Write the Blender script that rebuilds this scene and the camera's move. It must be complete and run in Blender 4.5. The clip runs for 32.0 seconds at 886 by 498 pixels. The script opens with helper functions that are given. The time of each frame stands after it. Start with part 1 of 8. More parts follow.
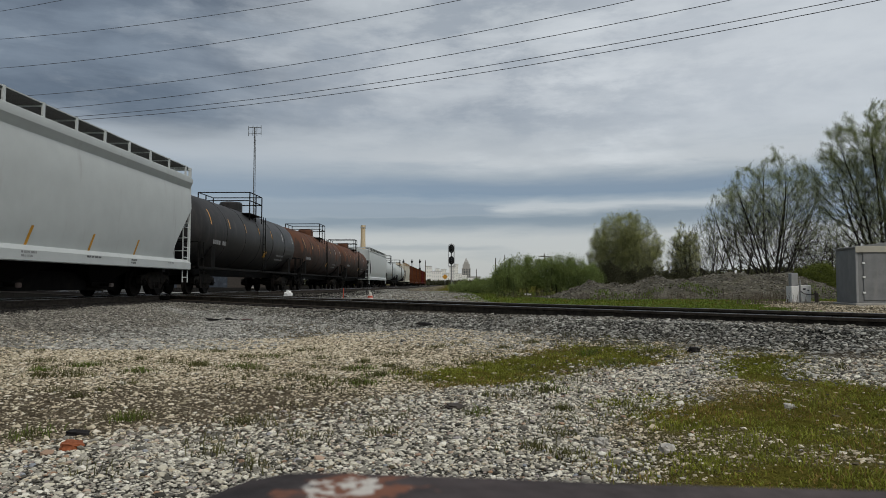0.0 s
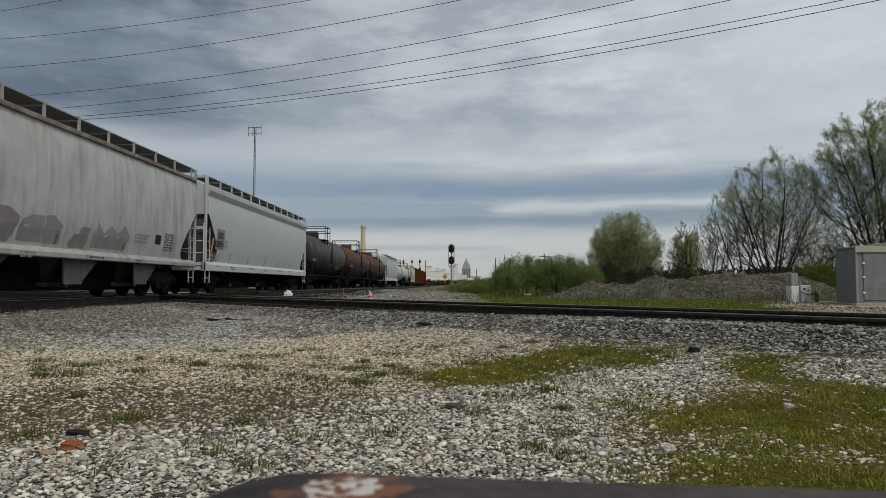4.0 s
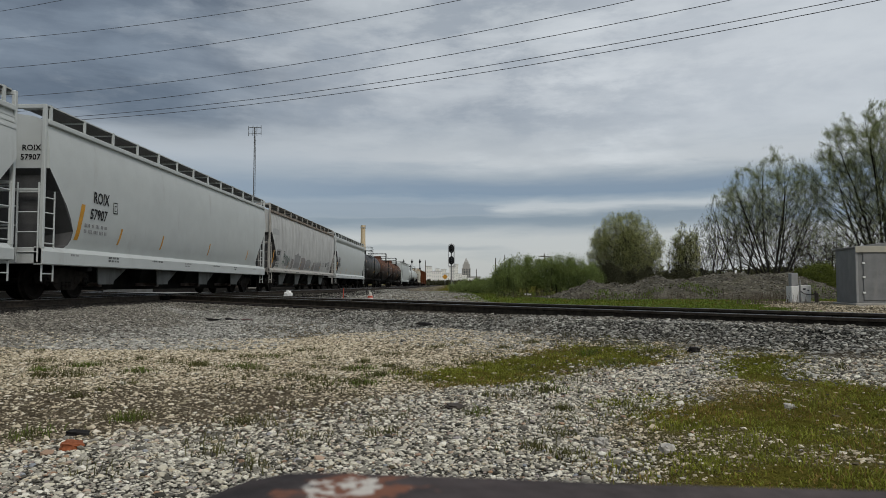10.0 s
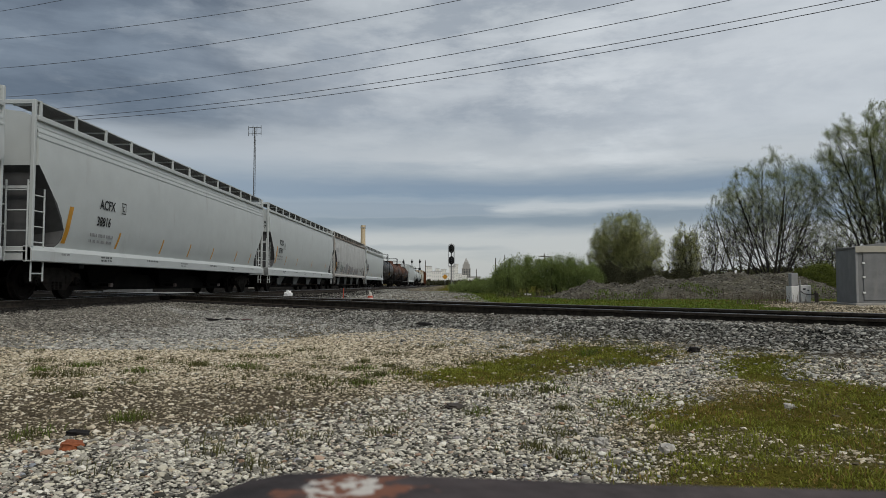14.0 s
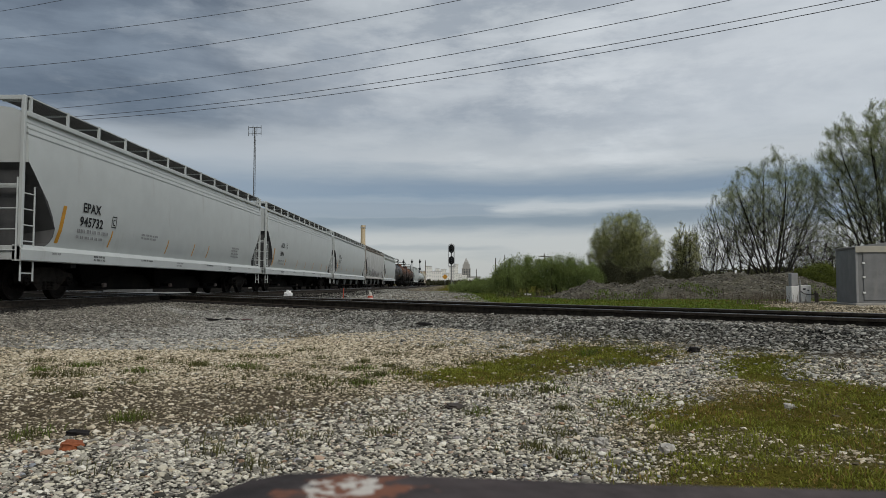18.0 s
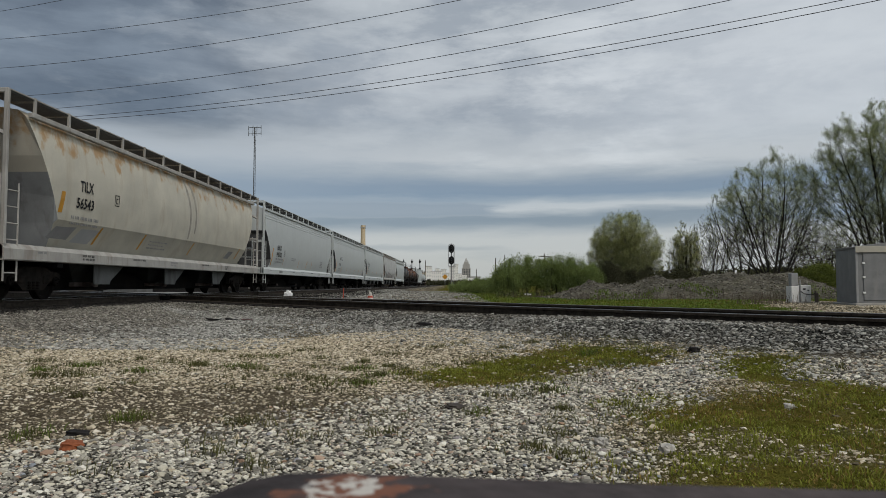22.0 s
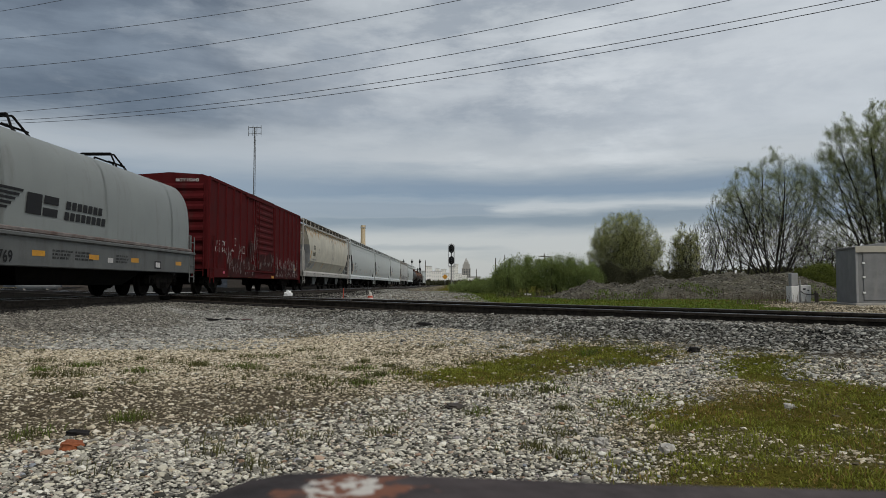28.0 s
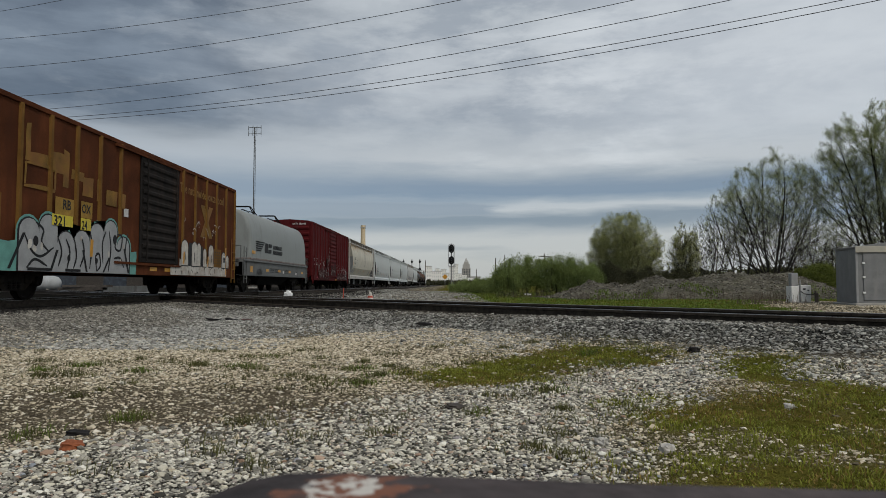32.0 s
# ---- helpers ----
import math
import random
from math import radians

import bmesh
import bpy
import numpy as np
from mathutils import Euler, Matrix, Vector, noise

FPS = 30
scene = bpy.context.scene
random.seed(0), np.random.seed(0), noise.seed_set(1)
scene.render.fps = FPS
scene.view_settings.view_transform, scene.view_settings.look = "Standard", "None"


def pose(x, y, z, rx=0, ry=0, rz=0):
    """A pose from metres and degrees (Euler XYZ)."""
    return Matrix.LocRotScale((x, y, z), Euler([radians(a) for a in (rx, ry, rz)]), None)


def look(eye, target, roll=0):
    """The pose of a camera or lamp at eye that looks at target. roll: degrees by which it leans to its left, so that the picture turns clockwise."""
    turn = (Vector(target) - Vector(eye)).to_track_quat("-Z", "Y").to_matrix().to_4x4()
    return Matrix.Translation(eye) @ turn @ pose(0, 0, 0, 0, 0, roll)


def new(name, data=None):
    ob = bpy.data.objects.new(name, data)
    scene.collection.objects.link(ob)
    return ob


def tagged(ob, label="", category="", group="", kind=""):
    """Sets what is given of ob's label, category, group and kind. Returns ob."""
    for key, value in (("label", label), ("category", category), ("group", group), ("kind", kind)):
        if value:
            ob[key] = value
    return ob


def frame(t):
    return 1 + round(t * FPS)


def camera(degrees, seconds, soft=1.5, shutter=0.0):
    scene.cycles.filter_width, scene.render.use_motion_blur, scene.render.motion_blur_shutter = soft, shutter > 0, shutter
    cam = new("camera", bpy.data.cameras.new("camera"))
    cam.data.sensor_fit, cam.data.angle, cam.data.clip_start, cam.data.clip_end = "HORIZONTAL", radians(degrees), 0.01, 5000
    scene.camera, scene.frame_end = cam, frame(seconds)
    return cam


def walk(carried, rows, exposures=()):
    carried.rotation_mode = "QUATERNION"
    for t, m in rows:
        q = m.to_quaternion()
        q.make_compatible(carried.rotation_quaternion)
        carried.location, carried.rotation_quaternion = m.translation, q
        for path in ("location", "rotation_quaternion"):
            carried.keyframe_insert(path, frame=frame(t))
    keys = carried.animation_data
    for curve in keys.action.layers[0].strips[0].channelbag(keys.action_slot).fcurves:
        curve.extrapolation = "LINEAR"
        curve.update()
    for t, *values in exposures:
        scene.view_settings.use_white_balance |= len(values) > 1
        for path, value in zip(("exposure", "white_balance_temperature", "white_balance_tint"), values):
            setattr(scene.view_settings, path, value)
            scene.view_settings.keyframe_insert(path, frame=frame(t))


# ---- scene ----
# ================= camera =================
EYE = (0.0, 0.0, 0.95)
cam = camera(65.0, 32.0, soft=0.6)
VIEW = pose(*EYE, 92.91, 0, 0.885)
walk(cam, [(0, VIEW), (32, VIEW)])
# a small phone lens focused far off: the beam a hand's width away is out of focus
cam.data.dof.use_dof, cam.data.dof.focus_distance, cam.data.dof.aperture_fstop = True, 22.0, 18.0

# ================= plan =================
SPEED = 4.9            # metres a second along +y
TRAIN_X = -11.05       # middle of the train's track
RAIL = 0.57            # top of all rails
CROSS_N = (0.749, 0.663)   # normal of the crossing track
CROSS_D = 8.70             # its nearer rail
SIDE = 1.6                 # half the width of a car

# ================= light =================
world = bpy.data.worlds.new("overcast_sky")
scene.world = world
world.use_nodes = True
SUN_EL, SUN_AZ = radians(48), radians(150)


def make_sky():
    nt = world.node_tree
    nt.nodes.clear()
    N, L = nt.nodes.new, nt.links.new

    def num(op, a, b=None, c=None):
        n = N("ShaderNodeMath")
        n.operation = op
        for i, v in enumerate((a, b, c)):
            if v is None:
                continue
            if isinstance(v, (int, float)):
                n.inputs[i].default_value = v
            else:
                L(v, n.inputs[i])
        return n.outputs[0]

    def span(v, lo, hi, a=0.0, b=1.0):
        n = N("ShaderNodeMapRange")
        n.interpolation_type = "SMOOTHSTEP"
        for i, k in ((1, lo), (2, hi), (3, a), (4, b)):
            n.inputs[i].default_value = k
        L(v, n.inputs[0])
        return n.outputs[0]

    def clouds(sx, sy, sz, scale, detail, warp, shift=0.0, rough=0.55):
        m, n = N("ShaderNodeMapping"), N("ShaderNodeTexNoise")
        m.inputs["Scale"].default_value, m.inputs["Location"].default_value = (sx, sy, sz), (shift, shift * 0.7, shift * 0.3)
        n.inputs["Scale"].default_value, n.inputs["Detail"].default_value = scale, detail
        n.inputs["Distortion"].default_value, n.inputs["Roughness"].default_value = warp, rough
        L(tc.outputs["Generated"], m.inputs[0])
        L(m.outputs[0], n.inputs[0])
        return n.outputs["Fac"]

    def mix(f, a, b, kind="MIX"):
        k = N("ShaderNodeMix"); k.data_type = "RGBA"; k.blend_type = kind
        for i, v in ((0, f), (6, a), (7, b)):
            if isinstance(v, (int, float)):
                k.inputs[i].default_value = v
            elif isinstance(v, tuple):
                k.inputs[i].default_value = (*v, 1)
            else:
                L(v, k.inputs[i])
        return k.outputs[2]

    out, bg = N("ShaderNodeOutputWorld"), N("ShaderNodeBackground")
    sky = N("ShaderNodeTexSky")
    sky.sky_type, sky.sun_disc = "NISHITA", False
    sky.sun_elevation, sky.sun_rotation = SUN_EL, SUN_AZ
    tc, sep = N("ShaderNodeTexCoord"), N("ShaderNodeSeparateXYZ")
    L(tc.outputs["Generated"], sep.inputs[0])
    # stacked layers of stratus, with ragged edges
    edge = clouds(1.6, 1.6, 12, 1.3, 5, 0.12, 0.4)
    fine = clouds(3.2, 3.2, 22, 2.0, 7, 0.15, 2.0, 0.6)
    lump = clouds(2.2, 2.2, 8, 1.7, 6, 0.2, 5.0, 0.58)
    z = num("MAXIMUM", sep.outputs["Z"], 0.0)
    zw = num("ADD", z, num("MULTIPLY", num("SUBTRACT", edge, 0.5), 0.034))
    zw = num("ADD", zw, num("MULTIPLY", num("SUBTRACT", fine, 0.5), 0.022))
    r = N("ShaderNodeValToRGB")
    e = r.color_ramp.elements
    stops = ((0.0, (0.43, 0.435, 0.44)), (0.032, (0.44, 0.445, 0.45)), (0.052, (0.46, 0.465, 0.475)), (0.068, (0.46, 0.465, 0.475)), (0.077, (0.33, 0.355, 0.39)), (0.087, (0.21, 0.25, 0.305)),
             (0.097, (0.195, 0.235, 0.29)), (0.105, (0.36, 0.385, 0.42)), (0.111, (0.50, 0.51, 0.53)), (0.118, (0.32, 0.36, 0.41)), (0.128, (0.19, 0.245, 0.325)), (0.142, (0.20, 0.25, 0.325)),
             (0.156, (0.33, 0.36, 0.40)), (0.174, (0.47, 0.48, 0.50)), (0.20, (0.44, 0.455, 0.48)), (0.23, (0.37, 0.39, 0.425)), (0.28, (0.46, 0.475, 0.505)), (0.36, (0.43, 0.45, 0.48)), (0.6, (0.45, 0.465, 0.49)), (1.0, (0.50, 0.51, 0.53)))
    e[0].position, e[0].color = stops[0][0], (*stops[0][1], 1)
    e[1].position, e[1].color = stops[-1][0], (*stops[-1][1], 1)
    for p, c in stops[1:-1]:
        e.new(p).color = (*c, 1)
    L(zw, r.inputs[0])
    col = r.outputs[0]
    # the bright slit between the two dark layers opens towards one side only
    slit = num("MULTIPLY", span(zw, 0.098, 0.104), span(zw, 0.124, 0.117))
    shut = num("ADD", span(num("ADD", sep.outputs["X"], num("MULTIPLY", num("SUBTRACT", fine, 0.5), 0.25)), 0.10, 0.02), span(sep.outputs["X"], 0.36, 0.42))
    col = mix(num("MULTIPLY", slit, num("MINIMUM", shut, 0.9)), col, (0.235, 0.275, 0.335))
    # a faint grey streak low down
    low = num("MULTIPLY", num("MULTIPLY", span(zw, 0.043, 0.050), span(zw, 0.060, 0.053)), num("MULTIPLY", span(sep.outputs["X"], -0.22, -0.12), span(sep.outputs["X"], 0.10, 0.02)))
    col = mix(num("MULTIPLY", low, 0.6), col, (0.30, 0.325, 0.36))
    # the heavier bank off to one side, and its ragged lower edge
    xw = num("ADD", sep.outputs["X"], num("MULTIPLY", num("SUBTRACT", lump, 0.5), 0.35))
    bank = num("MULTIPLY", span(xw, -0.10, -0.40), span(zw, 0.17, 0.225))
    col = mix(num("MULTIPLY", bank, 0.95), col, mix(span(lump, 0.35, 0.65), (0.085, 0.105, 0.138), (0.165, 0.195, 0.24)))
    bank2 = num("MULTIPLY", span(xw, 0.0, -0.35), num("MULTIPLY", span(zw, 0.20, 0.165), span(zw, 0.085, 0.12)))
    col = mix(num("MULTIPLY", bank2, 0.45), col, (0.27, 0.31, 0.37))
    # bright thin places and darker lumps
    col = mix(num("MULTIPLY", span(lump, 0.50, 0.72), num("MULTIPLY", num("MULTIPLY", span(xw, -0.25, 0.2), span(zw, 0.15, 0.18)), 0.6)), col, (0.66, 0.67, 0.69))
    col = mix(num("MULTIPLY", span(fine, 0.50, 0.30), 0.25), col, (0.26, 0.30, 0.355))
    puff = clouds(3.0, 3.0, 8.5, 2.6, 9, 0.15, 8.0, 0.60)
    high = num("MULTIPLY", span(zw, 0.17, 0.25), span(xw, -0.45, -0.05, 0.35, 1.0))
    col = mix(num("MULTIPLY", span(puff, 0.54, 0.38), num("MULTIPLY", high, 0.45)), col, (0.20, 0.23, 0.28))
    col = mix(num("MULTIPLY", span(puff, 0.50, 0.66), num("MULTIPLY", high, 0.35)), col, (0.58, 0.595, 0.62))
    col = mix(num("MULTIPLY", span(xw, 0.0, 0.45), num("MULTIPLY", span(zw, 0.155, 0.23), 0.55)), col, (0.62, 0.635, 0.67))
    col = mix(0.012, col, sky.outputs[0], "ADD")
    col = mix(1.0, col, (0.97, 1.0, 0.995), "MULTIPLY")
    L(col, bg.inputs[0])
    bg.inputs[1].default_value = 1.0
    L(bg.outputs[0], out.inputs[0])


make_sky()
sun = new("sun", bpy.data.lights.new("sun", "SUN"))
sun.data.energy, sun.data.angle, sun.data.color = 1.3, radians(16), (1, 0.95, 0.88)
SUN_DIR = Vector((math.sin(SUN_AZ) * math.cos(SUN_EL), math.cos(SUN_AZ) * math.cos(SUN_EL), math.sin(SUN_EL)))
sun.matrix_world = look(SUN_DIR * 50, (0, 0, 0))
scene.view_settings.exposure = 0.0


# ================= materials =================
def mat(name, base, rough=0.7, metal=0.0, scale=6.0, vary=0.18, dark=None, fine=60.0, bump=0.25, dirt=0.0,
        streak=0.0, spec=0.25, rand=0.0, island=False, stain=None, crown=None):
    """Two noises over a base colour; dark is the second tone, dirt the share of rust or mud that stain colours."""
    m = bpy.data.materials.new(name)
    m.use_nodes = True
    nt = m.node_tree
    b = nt.nodes["Principled BSDF"]
    N, L = nt.nodes.new, nt.links.new
    tc = N("ShaderNodeTexCoord")
    mp = N("ShaderNodeMapping")
    L(tc.outputs["Object"], mp.inputs[0])
    mp.inputs["Scale"].default_value = (1, 1, 1)
    n1, n2 = N("ShaderNodeTexNoise"), N("ShaderNodeTexNoise")
    n1.inputs["Scale"].default_value, n1.inputs["Detail"].default_value = scale, 6
    n2.inputs["Scale"].default_value, n2.inputs["Detail"].default_value = fine, 3
    L(mp.outputs[0], n1.inputs[0]); L(mp.outputs[0], n2.inputs[0])
    dark = dark or tuple(c * (1 - 2.2 * vary) for c in base)
    light = tuple(min(1, c * (1 + vary)) for c in base)
    r = N("ShaderNodeValToRGB")
    r.color_ramp.elements[0].position, r.color_ramp.elements[0].color = 0.32, (*dark, 1)
    r.color_ramp.elements[1].position, r.color_ramp.elements[1].color = 0.68, (*light, 1)
    k = N("ShaderNodeMix"); k.data_type = "FLOAT"; k.inputs[0].default_value = 0.4
    L(n1.outputs["Fac"], k.inputs[2]); L(n2.outputs["Fac"], k.inputs[3])
    L(k.outputs[0], r.inputs[0])
    col = r.outputs[0]
    if dirt:
        n3 = N("ShaderNodeTexNoise")
        mp3 = N("ShaderNodeMapping")
        mp3.inputs["Scale"].default_value = (1, 1, 0.18) if streak else (1, 1, 1)
        L(tc.outputs["Object"], mp3.inputs[0]); L(mp3.outputs[0], n3.inputs[0])
        n3.inputs["Scale"].default_value, n3.inputs["Detail"].default_value = (2.6 if streak else 1.7), 8
        n3.inputs["Roughness"].default_value = 0.65
        r3 = N("ShaderNodeValToRGB")
        r3.color_ramp.elements[0].position, r3.color_ramp.elements[1].position = 0.62 - dirt * 0.35, 0.82 - dirt * 0.25
        L(n3.outputs["Fac"], r3.inputs[0])
        mx = N("ShaderNodeMix"); mx.data_type = "RGBA"
        sc = N("ShaderNodeMath"); sc.operation = "MULTIPLY"; sc.inputs[1].default_value = 0.75
        L(r3.outputs[0], sc.inputs[0]); L(sc.outputs[0], mx.inputs[0])
        L(col, mx.inputs[6]); mx.inputs[7].default_value = (*(stain or (0.10, 0.07, 0.05)), 1)
        col = mx.outputs[2]
    if crown:
        # blooms of rust that gather under the eaves: from height, to height, stretch, share, colour
        z0, z1, sz, cut, rc = crown
        sx, mp4, n4, mr4, ad, r4, mx4 = (N("ShaderNodeSeparateXYZ"), N("ShaderNodeMapping"), N("ShaderNodeTexNoise"), N("ShaderNodeMapRange"), N("ShaderNodeMath"), N("ShaderNodeValToRGB"), N("ShaderNodeMix"))
        L(tc.outputs["Object"], sx.inputs[0]); L(tc.outputs["Object"], mp4.inputs[0]); L(mp4.outputs[0], n4.inputs[0])
        mp4.inputs["Scale"].default_value = (1, 1, sz)
        n4.inputs["Scale"].default_value, n4.inputs["Detail"].default_value, n4.inputs["Roughness"].default_value = 1.9, 9, 0.62
        mr4.inputs[1].default_value, mr4.inputs[2].default_value, mr4.inputs[3].default_value, mr4.inputs[4].default_value = z0, z1, -0.25, 0.10
        L(sx.outputs["Z"], mr4.inputs[0])
        ad.operation = "ADD"
        L(n4.outputs["Fac"], ad.inputs[0]); L(mr4.outputs[0], ad.inputs[1])
        r4.color_ramp.elements[0].position, r4.color_ramp.elements[1].position = cut, cut + 0.12
        L(ad.outputs[0], r4.inputs[0])
        mx4.data_type = "RGBA"
        k4 = N("ShaderNodeMath"); k4.operation = "MULTIPLY"; k4.inputs[1].default_value = 0.8
        L(r4.outputs[0], k4.inputs[0]); L(k4.outputs[0], mx4.inputs[0])
        L(col, mx4.inputs[6]); mx4.inputs[7].default_value = (*rc, 1)
        col = mx4.outputs[2]
    if rand:
        src = N("ShaderNodeNewGeometry").outputs["Random Per Island"] if island else N("ShaderNodeObjectInfo").outputs["Random"]
        hs = N("ShaderNodeHueSaturation")
        mr = N("ShaderNodeMapRange")
        mr.inputs[3].default_value, mr.inputs[4].default_value = 1 - rand, 1 + rand
        L(src, mr.inputs[0]); L(mr.outputs[0], hs.inputs["Value"]); L(col, hs.inputs["Color"])
        col = hs.outputs[0]
    L(col, b.inputs["Base Color"])
    rr = N("ShaderNodeMapRange")
    rr.inputs[3].default_value, rr.inputs[4].default_value = max(0.05, rough - 0.12), min(1, rough + 0.12)
    L(n1.outputs["Fac"], rr.inputs[0]); L(rr.outputs[0], b.inputs["Roughness"])
    b.inputs["Metallic"].default_value = metal
    b.inputs["Specular IOR Level"].default_value = spec
    if bump:
        bp = N("ShaderNodeBump")
        bp.inputs["Strength"].default_value, bp.inputs["Distance"].default_value = bump, 0.01
        L(k.outputs[0], bp.inputs["Height"]); L(bp.outputs[0], b.inputs["Normal"])
    return m


def island_stones(name, stops, rough=0.85):
    """Stones: a colour drawn for each one, with grain."""
    m = mat(name, (0.5, 0.5, 0.5), rough, fine=90, bump=0.5, spec=0.08)
    nt = m.node_tree
    b = nt.nodes["Principled BSDF"]
    N, L = nt.nodes.new, nt.links.new
    g, r = N("ShaderNodeNewGeometry"), N("ShaderNodeValToRGB")
    el = r.color_ramp.elements
    el[0].position, el[0].color = stops[0][0], (*stops[0][1], 1)
    el[1].position, el[1].color = stops[-1][0], (*stops[-1][1], 1)
    for p, c in stops[1:-1]:
        el.new(p).color = (*c, 1)
    L(g.outputs["Random Per Island"], r.inputs[0])
    mul = N("ShaderNodeMix"); mul.data_type = "RGBA"; mul.blend_type = "OVERLAY"; mul.inputs[0].default_value = 0.55
    old = b.inputs["Base Color"].links[0].from_socket
    L(r.outputs[0], mul.inputs[6]); L(old, mul.inputs[7]); L(mul.outputs[2], b.inputs["Base Color"])
    return m


def thin_leaf(m, share=0.4):
    """Light passes through thin leaves and blades."""
    nt = m.node_tree
    N, L = nt.nodes.new, nt.links.new
    b, out = nt.nodes["Principled BSDF"], nt.nodes["Material Output"]
    t, k = N("ShaderNodeBsdfTranslucent"), N("ShaderNodeMixShader")
    L(b.inputs["Base Color"].links[0].from_socket, t.inputs[0])
    k.inputs[0].default_value = share
    L(b.outputs[0], k.inputs[1]); L(t.outputs[0], k.inputs[2]); L(k.outputs[0], out.inputs[0])
    return m


M = {}
M["white_paint"] = mat("white_car_paint", (0.515, 0.54, 0.525), 0.5, scale=1.6, vary=0.05, bump=0.04, dirt=0.08, streak=1, stain=(0.36, 0.35, 0.33))
M["dirty_paint"] = mat("weathered_white_paint", (0.53, 0.53, 0.51), 0.6, scale=1.5, vary=0.10, bump=0.06, dirt=0.42, streak=1, stain=(0.27, 0.255, 0.23), crown=(3.0, 4.2, 0.22, 0.60, (0.36, 0.26, 0.15)))
M["cream_paint"] = mat("rusted_cream_paint", (0.57, 0.535, 0.44), 0.6, scale=1.4, vary=0.1, bump=0.06, dirt=0.25, streak=1, stain=(0.40, 0.33, 0.23), crown=(2.7, 4.1, 0.8, 0.525, (0.40, 0.22, 0.07)))
M["frame_grey"] = mat("dirty_grey_white_frame", (0.42, 0.405, 0.37), 0.65, scale=2.5, vary=0.14, bump=0.06, dirt=0.35, streak=1, stain=(0.2, 0.16, 0.12))
# the barrel hopper's slope sheets, greyed for their shade
M["grey_slope_shade"] = mat("grey_slope_shade", (0.33, 0.34, 0.34), 0.6, scale=2, vary=0.12, bump=0.06, dirt=0.3, streak=1, stain=(0.12, 0.11, 0.10))
M["coil_paint"] = mat("silver_grey_hood_paint", (0.245, 0.262, 0.250), 0.5, scale=1.2, vary=0.06, bump=0.04, dirt=0.25, streak=1, stain=(0.17, 0.165, 0.155))
M["red_paint"] = mat("boxcar_red_paint", (0.084, 0.0105, 0.0115), 0.75, spec=0.06, scale=2, vary=0.16, bump=0.06, dirt=0.3, streak=1, stain=(0.05, 0.022, 0.02))
M["rust_paint"] = mat("rusted_yellow_boxcar_paint", (0.112, 0.037, 0.0155), 0.85, spec=0.06, scale=1.1, vary=0.3, bump=0.1, dirt=0.5, streak=1, stain=(0.060, 0.022, 0.011))
M["yellow_old"] = mat("old_yellow_paint", (0.175, 0.090, 0.022), 0.75, spec=0.08, scale=2, vary=0.2, bump=0.06, dirt=0.4, streak=1, stain=(0.17, 0.07, 0.03))
M["black_tank"] = mat("black_tank_paint", (0.030, 0.029, 0.029), 0.5, scale=1.5, vary=0.25, bump=0.04, dirt=0.3, streak=1, stain=(0.07, 0.06, 0.055))
M["rust_tank"] = mat("rusty_brown_tank_paint", (0.060, 0.040, 0.032), 0.75, scale=1.2, vary=0.3, bump=0.06, dirt=0.45, streak=1, stain=(0.035, 0.027, 0.024), crown=(1.3, 3.4, 0.5, 0.46, (0.135, 0.055, 0.028)))
M["grating"] = mat("galvanised_grating", (0.105, 0.105, 0.10), 0.7, 0.2, bump=0.1)
M["rust_edge"] = mat("rust_eaten_white_paint", (0.34, 0.31, 0.27), 0.8, scale=2.5, vary=0.25, bump=0.1, dirt=0.7, stain=(0.15, 0.085, 0.05))
M["under"] = mat("black_grimy_steel", (0.012, 0.0115, 0.011), 0.75, scale=5, vary=0.3, dirt=0.3, stain=(0.024, 0.02, 0.016), spec=0.05)
M["truck"] = mat("grimy_cast_steel", (0.027, 0.024, 0.021), 0.8, scale=7, vary=0.3, dirt=0.35, stain=(0.035, 0.025, 0.018), spec=0.05)
M["wheel"] = mat("worn_wheel_steel", (0.016, 0.0135, 0.012), 0.75, 0.2, scale=8, vary=0.3, spec=0.05)
M["orange"] = mat("yellow_reflector", (0.60, 0.29, 0.03), 0.4, scale=5, vary=0.15, bump=0.0, dirt=0.2, stain=(0.3, 0.2, 0.1))
M["ink"] = mat("black_lettering", (0.012, 0.012, 0.013), 0.6, bump=0.0)
M["faint_ink"] = mat("faded_grey_lettering", (0.25, 0.25, 0.25), 0.6, bump=0.0)
M["white_ink"] = mat("white_lettering", (0.62, 0.60, 0.57), 0.6, bump=0.0)
M["rail"] = mat("rusty_rail_web", (0.064, 0.054, 0.044), 0.85, scale=8, vary=0.3, bump=0.2, spec=0.05)
M["rail_top"] = mat("polished_rail_head", (0.36, 0.35, 0.34), 0.32, 0.9, scale=9, vary=0.15, bump=0.02)
M["tie"] = mat("creosoted_tie", (0.020, 0.0175, 0.0155), 0.9, scale=4, vary=0.35, fine=30, bump=0.4, rand=0.3, spec=0.05)
M["bark"] = mat("grey_bark", (0.066, 0.058, 0.052), 0.95, scale=9, vary=0.3, bump=0.4)
M["galv"] = mat("galvanised_sheet", (0.25, 0.25, 0.245), 0.55, 0.15, scale=3, vary=0.12, bump=0.03, dirt=0.2, streak=1, stain=(0.3, 0.29, 0.27))
M["box_white"] = mat("white_cabinet_paint", (0.84, 0.83, 0.79), 0.5, scale=4, vary=0.05, bump=0.03, dirt=0.05, streak=1, stain=(0.5, 0.47, 0.42))
M["concrete"] = mat("concrete", (0.40, 0.38, 0.34), 0.9, scale=4, vary=0.15, bump=0.3)
